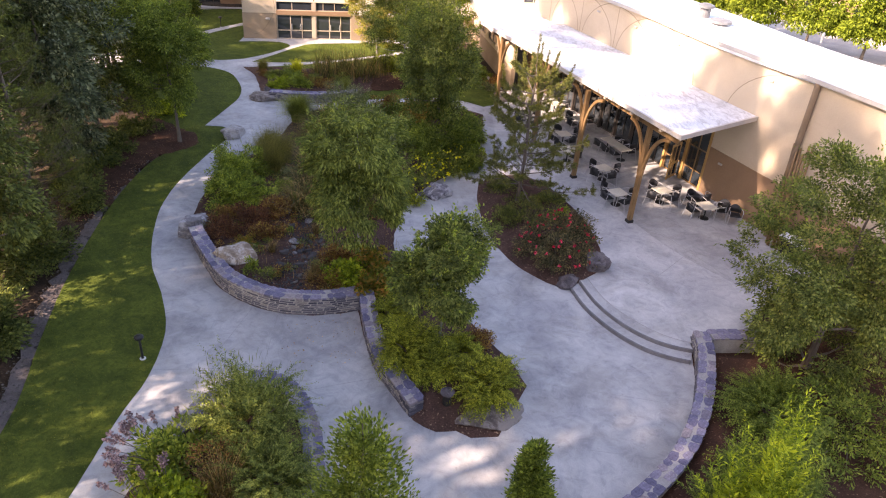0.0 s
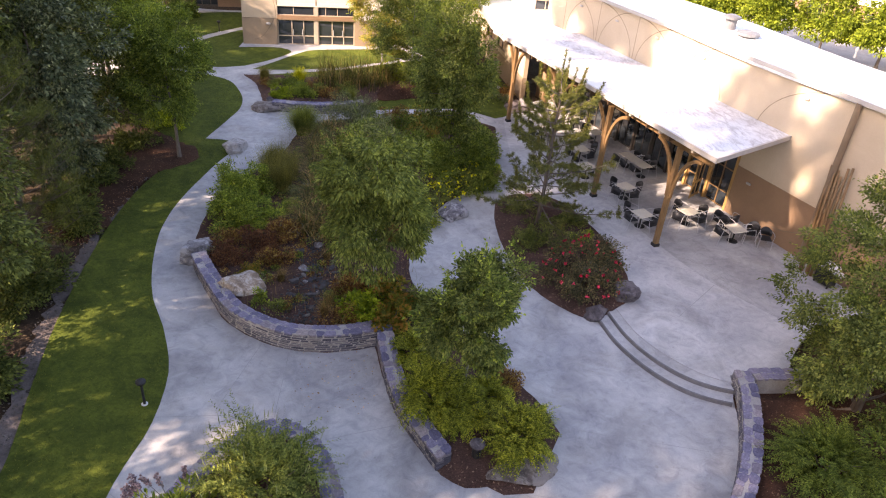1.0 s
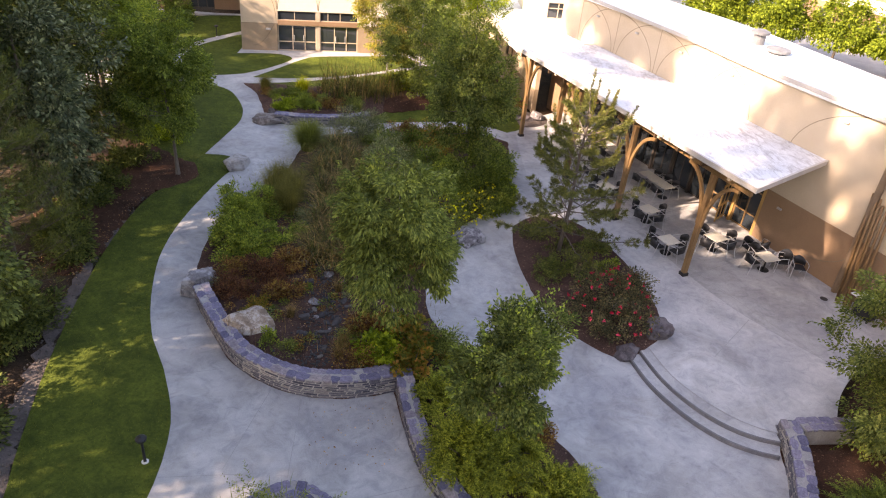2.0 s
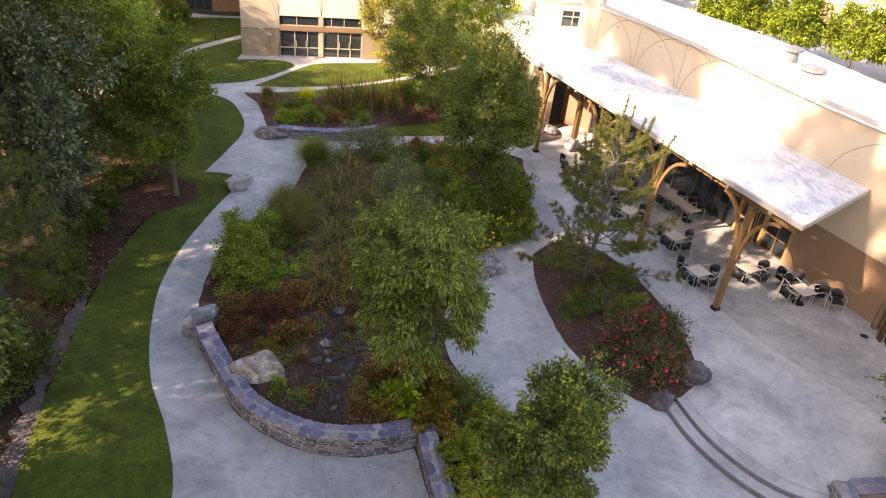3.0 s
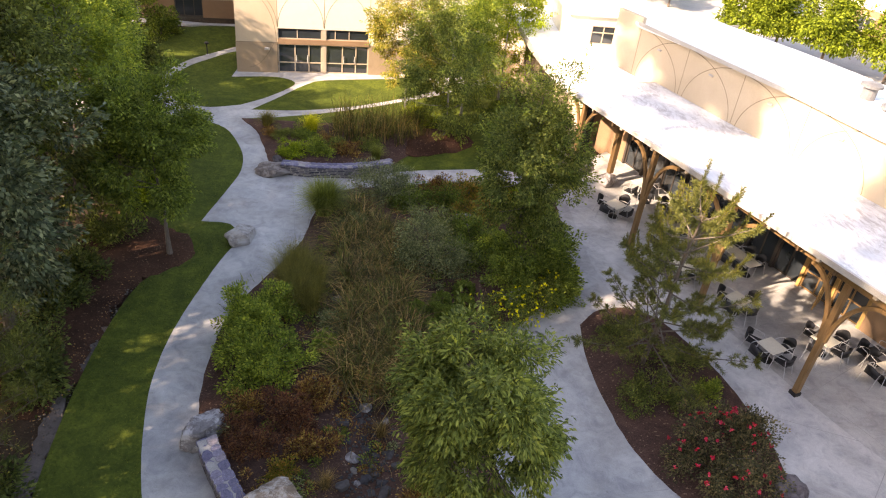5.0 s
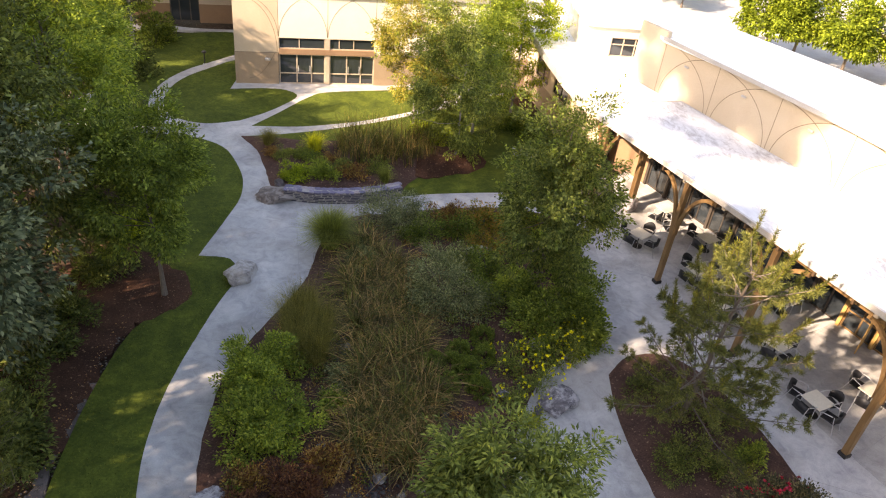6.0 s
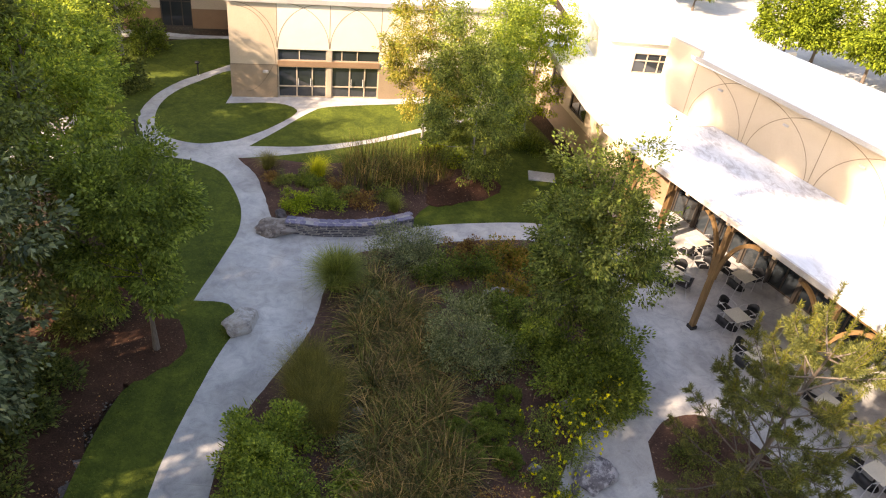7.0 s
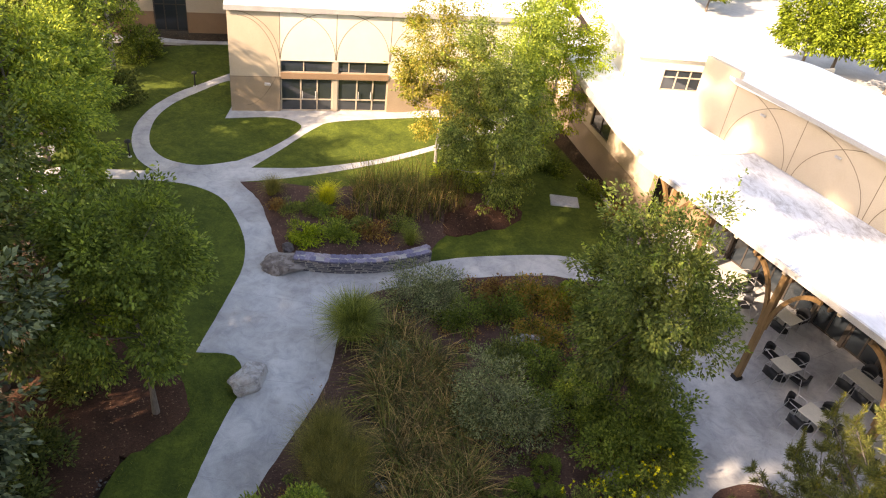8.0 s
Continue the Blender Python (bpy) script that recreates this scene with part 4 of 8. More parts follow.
def stone_wall(front, label, tops, deep=0.55, course=0.088, seed=1, base=-0.06, mean=0.42):
    """A wall along its front line (on the right hand of the line lies its outside), tops: height at start and end."""
    rng = np.random.default_rng(seed)
    line = np.array(smooth_line(front, 0.12))
    seg = np.linalg.norm(np.diff(line, axis=0), axis=1)
    s = np.concatenate([[0], np.cumsum(seg)])

    def at(u):
        u = float(np.clip(u, 0, s[-1]))
        p = np.array([np.interp(u, s, line[:, 0]), np.interp(u, s, line[:, 1])])
        q = np.array([np.interp(min(u + 0.1, s[-1]), s, line[:, 0]) - np.interp(max(u - 0.1, 0), s, line[:, 0]), np.interp(min(u + 0.1, s[-1]), s, line[:, 1]) - np.interp(max(u - 0.1, 0), s, line[:, 1])])
        q /= np.linalg.norm(q)
        return p, q, np.array([-q[1], q[0]])   # place, way along, way into the wall
    top = lambda u: tops[0] + (tops[1] - tops[0]) * u / s[-1]
    root = thing("stone_wall", pose(0, 0, 0), label, "stone wall", kind="structure")
    # mortar core
    bm = bmesh.new()
    rows = []
    for u in np.linspace(0.02, s[-1] - 0.02, max(3, int(s[-1] / 0.25))):
        p, q, n = at(u)
        rows.append([bm.verts.new((*(p + n * o), z)) for o, z in ((0.008, base), (0.008, top(u) - 0.04), (deep - 0.03, top(u) - 0.04), (deep - 0.03, base))])
    for a, b in zip(rows, rows[1:]):
        for k in range(3):
            bm.faces.new((a[k], b[k], b[k + 1], a[k + 1]))
    bm.faces.new(rows[0])
    bm.faces.new(rows[-1][::-1])
    bmesh.ops.recalc_face_normals(bm, faces=bm.faces)
    part("core", bm, MORTAR, root, "grey mortar core")
    bm = bmesh.new()
    rows = []
    for u in np.linspace(0.01, s[-1] - 0.01, max(3, int(s[-1] / 0.25))):
        p, q, n = at(u)
        rows.append([bm.verts.new((*(p + n * o), top(u) + z)) for o, z in ((-0.02, -0.04), (-0.02, 0.02), (deep + 0.02, 0.02), (deep + 0.02, -0.04))])
    for a, b in zip(rows, rows[1:]):
        for k in range(4):
            bm.faces.new((a[k], b[k], b[(k + 1) % 4], a[(k + 1) % 4]))
    bm.faces.new(rows[0])
    bm.faces.new(rows[-1][::-1])
    bmesh.ops.recalc_face_normals(bm, faces=bm.faces)
    part("cap_bed", bm, CAP_MORTAR, root, "pale mortar bed of the cap")
    # courses of thin ledgestones on the face
    z, row = 0.0, 0
    while z < max(tops) - 0.07:
        hgt = course * rng.uniform(0.8, 1.25)
        u = -rng.random() * 0.2
        while u < s[-1]:
            w = mean * rng.uniform(0.5, 1.5)
            mid = u + w / 2
            if 0 <= mid <= s[-1] and z + hgt < top(mid) - 0.03:
                p, q, n = at(mid)
                c = p + n * (0.072 + rng.uniform(-0.012, 0.018))
                m = Matrix.Translation((*c, z + hgt / 2)) @ Matrix.Rotation(math.atan2(q[1], q[0]), 4, "Z") @ Matrix.Rotation(rng.normal(0, 0.012), 4, "Y")
                again("ledgestone", LEDGE_MESH, root, m @ Matrix.Diagonal((w - 0.03, 0.16, hgt - 0.026, 1)))
            u += w
        z += hgt
        row += 1
    # end faces
    for u0, way in ((0.0, -1), (s[-1], 1)):
        p, q, n = at(u0)
        z = 0.0
        while z < top(u0) - 0.08:
            hgt = course * rng.uniform(0.9, 1.2)
            for o in (0.14, 0.41):
                c = p + n * o + q * way * 0.02
                m = Matrix.Translation((*c, z + hgt / 2)) @ Matrix.Rotation(math.atan2(n[1], n[0]), 4, "Z")
                again("ledgestone", LEDGE_MESH, root, m @ Matrix.Diagonal((0.27, 0.16, hgt - 0.012, 1)))
            z += hgt
    # flagstone cap in two irregular rows
    for k in range(2):
        u = -0.05
        while u < s[-1] - 0.05:
            w = rng.uniform(0.2, 0.5)
            mid = min(u + w / 2, s[-1])
            p, q, n = at(mid)
            half = deep * (0.5 + rng.uniform(-0.1, 0.1))
            o = half / 2 - 0.035 if k == 0 else deep + 0.035 - half / 2
            m = Matrix.Translation((*(p + n * o), top(mid) - 0.005 + rng.normal(0, 0.006))) @ Matrix.Rotation(math.atan2(q[1], q[0]) + (math.pi if rng.random() < 0.5 else 0), 4, "Z")
            again("flagstone", CAP_MESHES[int(rng.integers(5))], root, m @ Matrix.Diagonal((w + 0.014, half + 0.034, 0.07, 1)))
            u += w
    return root


def build_walls():
    stone_wall(WALL_FRONT, "curved low ledgestone retaining wall with purple-grey flagstone cap", (0.72, 0.82), seed=1)
    stone_wall([(-2.32, 23.85), *WALL_LEG[1:-1], (-0.05, 17.75)], "low ledgestone wall leg with flagstone cap and pillar end", (0.78, 0.62), seed=2)
    stone_wall([(11.05, 22.35), (10.95, 21.4), (10.5, 19.9), (9.85, 18.3), (8.95, 16.7), (7.9, 15.4), (6.5, 14.1), (4.6, 12.8)], "curved ledgestone wall with broad flagstone cap beside the plaza", (0.78, 0.7), seed=3)
    stone_wall([(11.62, 22.45), (12.5, 22.55), (13.6, 22.6)][::-1], "short ledgestone wall leg at the terrace edge", (0.78, 0.8), seed=4)
    stone_wall([(-10.9, 47.6), (-9.8, 47.5), (-8.9, 47.5), (-7.4, 47.7), (-5.9, 48.2), (-5.0, 48.7)], "low blue-grey ledgestone wall of the far bed", (0.62, 0.62), deep=0.5, seed=5)
    stone_wall([(-7.9, 15.0), (-7.5, 16.4), (-6.5, 18.1), (-5.2, 19.0), (-3.95, 18.45), (-3.05, 17.0), (-2.55, 15.2), (-2.3, 13.0), (-2.0, 10.5)][::-1], "low stone wall with purple flagstone cap round shrubs", (0.55, 0.55), seed=6)


# ---- buildings ----
def plate(bm, pts, z0, z1):
    """An upright prism on a plan outline."""
    lo = [bm.verts.new((*p, z0)) for p in pts]
    hi = [bm.verts.new((*p, z1)) for p in pts]
    n = len(pts)
    for i in range(n):
        bm.faces.new((lo[i], lo[(i + 1) % n], hi[(i + 1) % n], hi[i]))
    bm.faces.new(hi)
    bm.faces.new(lo[::-1])
    bmesh.ops.recalc_face_normals(bm, faces=bm.faces)
    return bm


def wall_run(bm, to_world, spans, z0, z1, thick=0.3):
    """A wall with openings: spans of (start, end, [(low, high) solid pieces])."""
    for a, b, solid in spans:
        for lo, hi in solid or [(z0, z1)]:
            plate(bm, [to_world(a, 0), to_world(b, 0), to_world(b, -thick), to_world(a, -thick)], lo, hi)
    return bm


def groove(to_world, pts, wide=0.035, proud=0.006):
    """A reveal line on a wall face, through (along, height) points: a raised strip in shadow colour."""
    bm = bmesh.new()
    prev = None
    for i, (s, z) in enumerate(pts):
        s0, z0 = pts[max(i - 1, 0)]
        s1, z1 = pts[min(i + 1, len(pts) - 1)]
        d = Vector((s1 - s0, z1 - z0)).normalized() * wide / 2
        pair = [bm.verts.new((*to_world(s + e * -d.y, proud), z + e * d.x)) for e in (-1, 1)]
        if prev:
            bm.faces.new((prev[0], prev[1], pair[1], pair[0]))
        prev = pair
    bmesh.ops.recalc_face_normals(bm, faces=bm.faces)
    return bm


def arc(s0, z0, s1, z1, bulge_up=True, n=14):
    """A quarter ellipse from (s0, z0), upright there, to (s1, z1), level there."""
    return [(s0 + (s1 - s0) * (1 - math.cos(k * math.pi / 2 / n)), z0 + (z1 - z0) * math.sin(k * math.pi / 2 / n)) for k in range(n + 1)]


def window(parent, to_world, a, b, lo, hi, frame_mat, bars=(), rails=(), deep=0.12, wide=0.07, name="window"):
    """Glass with a frame, set back in an opening; bars and rails: where mullions and cross rails stand."""
    w = new(name)
    w.parent = parent
    mid = lambda s: to_world(s, -deep)
    bm = bmesh.new()
    plate(bm, [to_world(a + 0.01, -deep - 0.012), to_world(b - 0.01, -deep - 0.012), to_world(b - 0.01, -deep + 0.012), to_world(a + 0.01, -deep + 0.012)], lo + 0.01, hi - 0.01)
    part("pane", bm, GLASS, w, "dark reflecting glass")
    bm = bmesh.new()
    for s in (a + wide / 2, b - wide / 2, *bars):
        plate(bm, [to_world(s - wide / 2, -deep - 0.05), to_world(s + wide / 2, -deep - 0.05), to_world(s + wide / 2, -deep + 0.05), to_world(s - wide / 2, -deep + 0.05)], lo, hi)
    for z in (lo + wide / 2, hi - wide / 2, *rails):
        plate(bm, [to_world(a + wide, -deep - 0.042), to_world(b - wide, -deep - 0.042), to_world(b - wide, -deep + 0.042), to_world(a + wide, -deep + 0.042)], z - wide / 2, z + wide / 2)
    part("window_frame", bm, frame_mat, w)
    return w


def build_cafe():
    root = thing("cafe_building", pose(0, 0, 0), "beige stucco cafe building with white roof and brown lower wall", "building", kind="structure")
    near, far, top = 34.0, -4.4, 8.35
    band = 3.05
    g0, g1 = -1.0, 15.6                       # the glazed stretch under the canopy
    bm = bmesh.new()
    wall_run(bm, along, [(far, near, [(5.25, top)])], 5.25, top)
    wall_run(bm, along, [(far, g0, [(band, 5.25)]), (g1, near, [(band, 5.25)]), (g0, g1, [(4.1, 5.25)])], 0, 0)
    part("wall", bm, STUCCO, root, "beige stucco upper wall")
    bm = bmesh.new()
    wall_run(bm, lambda s, o: along(s, o + 0.02), [(far, g0, [(-0.1, band)]), (g1, near, [(-0.1, band)])], 0, band, 0.32)
    part("wall", bm, STUCCO_DARK, root, "brown stucco lower wall")
    bm = bmesh.new()
    for s in (far, near):
        plate(bm, [along(s + (0.15 if s < 0 else -0.15), -0.3), along(s, -0.3), along(s, -10), along(s + (0.15 if s < 0 else -0.15), -10)], -0.1, top - 1.0)
    plate(bm, [along(far, -10), along(near, -10), along(near, -10.3), along(far, -10.3)], -0.1, 6.9)
    part("wall", bm, STUCCO, root, "beige stucco rear and end walls")
    # arched white roof
    bm = bmesh.new()
    prev = None
    for k in range(13):
        o = 0.25 - 10.9 * k / 12
        t = k / 12
        z = top + 0.04 + 0.45 * math.sin(min(t * 2.2, 1) * math.pi / 2) - 1.9 * t ** 2.2
        row = [bm.verts.new((*along(s, o), z + 0.10 * math.sin(s * 0.31))) for s in np.linspace(far + (2.15 if k == 0 else 0.05), near, 20)]
        if prev:
            for i in range(19):
                bm.faces.new((prev[i], prev[i + 1], row[i + 1], row[i]))
        prev = row
    bmesh.ops.recalc_face_normals(bm, faces=bm.faces)
    bmesh.ops.solidify(bm, geom=bm.faces, thickness=0.14)
    part("roof", bm, ROOF, root, "white membrane roof", True)
    bm = bmesh.new()
    plate(bm, [along(far + 2.15, 0.25), along(near, 0.25), along(near, 0.31), along(far + 2.15, 0.31)], top - 0.02, top + 0.17)
    part("fascia", bm, FLASH, root, "grey metal roof edge")
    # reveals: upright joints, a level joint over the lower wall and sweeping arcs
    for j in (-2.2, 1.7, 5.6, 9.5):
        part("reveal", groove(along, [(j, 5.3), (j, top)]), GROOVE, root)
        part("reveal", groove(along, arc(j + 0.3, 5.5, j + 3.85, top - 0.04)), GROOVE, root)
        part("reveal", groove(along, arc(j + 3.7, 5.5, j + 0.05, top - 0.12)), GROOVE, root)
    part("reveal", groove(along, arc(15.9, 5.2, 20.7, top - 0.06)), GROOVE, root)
    # raised end of the wall
    bm = bmesh.new()
    plate(bm, [along(far, 0.012), along(far + 2.15, 0.012), along(far + 2.15, -0.22), along(far, -0.22)], top + 0.004, top + 0.36)
    part("parapet", bm, STUCCO, root, "raised stucco end of the wall")
    part("reveal", groove(lambda s, o: along(s, o + 0.02), arc(21.0, 2.7, 18.4, 1.0)), GROOVE, root)
    part("reveal", groove(lambda s, o: along(s, o + 0.02), arc(23.8, 0.6, 21.2, 2.9)), GROOVE, root)
    # glazed front: timber posts, panes and doors, with a dim room behind
    bm = bmesh.new()
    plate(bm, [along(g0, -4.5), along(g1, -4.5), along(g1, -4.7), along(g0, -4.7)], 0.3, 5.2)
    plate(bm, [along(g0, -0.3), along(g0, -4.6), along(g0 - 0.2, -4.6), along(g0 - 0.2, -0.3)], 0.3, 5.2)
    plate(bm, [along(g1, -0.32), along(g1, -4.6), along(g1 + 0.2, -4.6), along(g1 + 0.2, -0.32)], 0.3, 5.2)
    part("inner_wall", bm, INSIDE, root, "inner wall in dark brown for an unlit room")
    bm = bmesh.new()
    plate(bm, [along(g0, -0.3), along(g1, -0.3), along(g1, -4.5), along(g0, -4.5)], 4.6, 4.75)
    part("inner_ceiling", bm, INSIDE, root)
    n = 10
    for k in range(n):
        a, b = g0 + (g1 - g0) * k / n, g0 + (g1 - g0) * (k + 1) / n
        w = window(root, along, a + 0.08, b - 0.08, TERRACE_Z + 0.05, 4.1, FRAME_DARK if k < 8 else TIMBER, bars=((a + b) / 2,), rails=(2.55,) if k < 8 else (1.25, 2.55), name="storefront_window")
    for k in range(n + 1):
        s = g0 + (g1 - g0) * k / n
        bm = bmesh.new()
        plate(bm, [along(s - 0.08, 0.04), along(s + 0.08, 0.04), along(s + 0.08, -0.24), along(s - 0.08, -0.24)], TERRACE_Z, 4.1)
        part("timber_jamb", bm, FRAME_DARK if k < 8 else TIMBER_PALE, root, "dark post of the glazed front" if k < 8 else "honey timber post of the glazed front")
    # an open timber door near the wall's end
    d = new("door")
    d.parent = root
    hinge = along(13.6, 0.06)
    m = Matrix.Translation((*hinge, TERRACE_Z + 0.03)) @ Matrix.Rotation(math.atan2(WALL_ROW.y, WALL_ROW.x) - radians(70), 4, "Z")
    d.matrix_basis = m
    bm = bmesh.new()
    for x in (0.06, 0.5, 0.94):
        box(bm, (0.12 if x != 0.5 else 0.08, 0.05, 2.15), pose(x, 0, 1.075), 0.006)
    for z in (0.12, 0.95, 2.08):
        box(bm, (0.86, 0.046, 0.16), pose(0.5, 0, z), 0.006)
    part("door_frame", bm, TIMBER_PALE, d, "honey-coloured timber door frame")
    part("pane", solid_box((0.84, 0.012, 1.9), (0.5, 0, 1.08), 0), GLASS, d)
    # wall lights on the stucco
    for s, z in ((16.7, 2.45), (-0.37, 7.5), (3.6, 7.5), (7.5, 7.5), (11.4, 7.5), (18.3, top - 0.75)):
        l = new("wall_light")
        l.parent = root
        l.matrix_basis = Matrix.Translation((*along(s, 0.02), z)) @ Matrix.Rotation(math.atan2(WALL_ROW.y, WALL_ROW.x), 4, "Z")
        bm = box(bmesh.new(), (0.28, 0.1, 0.1), pose(0, -0.06, 0), 0.02)
        part("housing", bm, FLASH, l, "small grey wall light")
    # rain pipes down the near part of the wall
    bm = bmesh.new()
    tube(bm, [(*along(20.95, 0.16), 0.3), (*along(20.95, 0.16), top)], 0.15, 12)
    part("rain_pipe", bm, PIPE_BROWN, root, "brown rain pipe")
    # vents on the roof
    for s, o, h, r in ((10.2, -2.5, 0.6, 0.32), (11.7, -2.4, 0.1, 0.42), (16.0, -5.5, 0.3, 0.06)):
        bm = bmesh.new()
        lathe(bm, [(r, 0), (r, h), (r * 1.5, h + 0.04), (r * 1.5, h + 0.16), (r * 0.6, h + 0.26)], 14, (*along(s, o), top + 0.2))
        part("roof_vent", bm, VENT, root, "grey metal roof vent")


CANOPY = [(11.25, 29.3), (16.95, 34.35), (9.35, 50.75), (3.35, 48.9)]       # near front, near back, far back, far front
POSTS = [(10.75, 32.1), (8.65, 37.15), (6.85, 41.9), (4.85, 47.75)]


def build_canopy():
    root = thing("canopy", pose(0, 0, 0), "broad white-roofed timber terrace canopy on tree-like posts", "canopy", kind="structure")
    z = [6.15, 5.55, 5.65, 5.95]
    n, k = 20, 10

    def grid(bm, dz, grow=0.0):
        rows = []
        for i in range(n + 1):
            row = []
            for j in range(k + 1):
                u, v = i / n, j / k
                f = [CANOPY[0][c] * (1 - u) + CANOPY[3][c] * u for c in (0, 1)] + [z[0] * (1 - u) + z[3] * u]
                b = [CANOPY[1][c] * (1 - u) + CANOPY[2][c] * u for c in (0, 1)] + [z[1] * (1 - u) + z[2] * u]
                p = [a + (c - a) * v for a, c in zip(f, b)]
                row.append(bm.verts.new((p[0], p[1], p[2] + dz + 0.012 * math.sin(9 * u + 4 * v))))
            rows.append(row)
        for a, b in zip(rows, rows[1:]):
            for j in range(k):
                bm.faces.new((a[j], a[j + 1], b[j + 1], b[j]))
        bmesh.ops.recalc_face_normals(bm, faces=bm.faces)
        return bm
    part("roof", grid(bmesh.new(), 0.1), CANOPY_ROOF, root, "white roof membrane with grey stains", True)
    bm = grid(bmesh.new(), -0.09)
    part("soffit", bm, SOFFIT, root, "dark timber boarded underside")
    for i, (a, b) in enumerate(((0, 1), (1, 2), (2, 3), (3, 0))):
        bm = bmesh.new()
        p, q = Vector((*CANOPY[a], z[a])), Vector((*CANOPY[b], z[b]))
        d = (q - p).normalized()
        o = d.cross(Vector((0, 0, 1))).normalized() * 0.03
        p, q = p - d * 0.03, q + d * 0.03
        for s, e in ((-0.12, 0.055), (0.055, 0.12)):
            w = o if s < 0 else o * 1.8
            vs = [bm.verts.new(c + x + Vector((0, 0, h))) for h in (s, e) for c, x in ((p, w), (q, w), (q, -w), (p, -w))]
            for f in ((0, 1, 5, 4), (1, 2, 6, 5), (2, 3, 7, 6), (3, 0, 4, 7), (4, 5, 6, 7), (3, 2, 1, 0)):
                bm.faces.new([vs[x] for x in f])
        bmesh.ops.recalc_face_normals(bm, faces=bm.faces)
        part("fascia", bm, FLASH, root, "pale metal edge trim")
    # beam over the posts and rafters
    row = (Vector(POSTS[3]) - Vector(POSTS[0])).normalized()
    a, b = Vector(POSTS[0]) - row * 2.2, Vector(POSTS[3]) + row * 0.8
    bm = bmesh.new()
    turn = math.degrees(math.atan2(row.y, row.x))
    box(bm, ((b - a).length, 0.16, 0.3), pose((a.x + b.x) / 2, (a.y + b.y) / 2, 5.62, 0, 0.3, turn), 0.01)
    part("beam", bm, TIMBER, root, "golden-brown timber beam")
    for s in np.arange(3.1, 19.8, 1.6):
        p = Vector(CANOPY[0]).lerp(Vector(CANOPY[3]), s / 21.0)
        q = p - WALL_OUT * 6.6
        zf = z[0] + (z[3] - z[0]) * s / 21 - 0.245
        v = Vector((q.x - p.x, q.y - p.y, -0.45))
        bm = bmesh.new()
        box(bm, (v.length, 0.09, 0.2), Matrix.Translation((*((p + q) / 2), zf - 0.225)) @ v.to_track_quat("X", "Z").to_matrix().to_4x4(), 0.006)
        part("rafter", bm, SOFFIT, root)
    # small square lamps under the front edge
    for s in np.arange(1.6, 20, 2.3):
        p = Vector(CANOPY[0]).lerp(Vector(CANOPY[3]), s / 21.0) - WALL_OUT * 0.22
        bm = box(bmesh.new(), (0.16, 0.16, 0.2), pose(p.x, p.y, z[0] + (z[3] - z[0]) * s / 21 - 0.24, 0, 0, turn), 0.015)
        part("eave_lamp", bm, FRAME_PALE, root, "small tan eave lamp")
    # tree-like posts
    for x, y in POSTS:
        post = new("post")
        post.parent = root
        post.matrix_basis = pose(x, y, TERRACE_Z, 0, 0, turn)
        bm = box(bmesh.new(), (0.23, 0.23, 5.15), pose(0, 0, 2.62), 0.02)
        part("shaft", bm, TIMBER, post, "golden-brown square timber post")
        part("shoe", box(bmesh.new(), (0.32, 0.32, 0.16), pose(0, 0, 0.08), 0.01), IRON, post, "dark metal post shoe")
        for way in (-1, 1):
            pts = [(way * (0.12 + 1.45 * (1 - math.cos(t))), 0, 2.7 + 2.4 * math.sin(t)) for t in np.linspace(0, math.pi / 2, 12)]
            part("brace", beam(bmesh.new(), pts, 0.12, 0.15), TIMBER, post, "curved timber brace")
    # inner post standing on a boulder
    post = new("post")
    post.parent = root
    post.matrix_basis = pose(7.3, 48.6, TERRACE_Z, 0, 0, turn)
    part("shaft", box(bmesh.new(), (0.3, 0.3, 4.4), pose(0, 0, 2.95), 0.02), TIMBER, post)
    me = rock_mesh("footing_stone", (0.6, 0.55, 0.8), 81, BOULDER)
    again("footing_stone", me, post, pose(0, 0, 0))


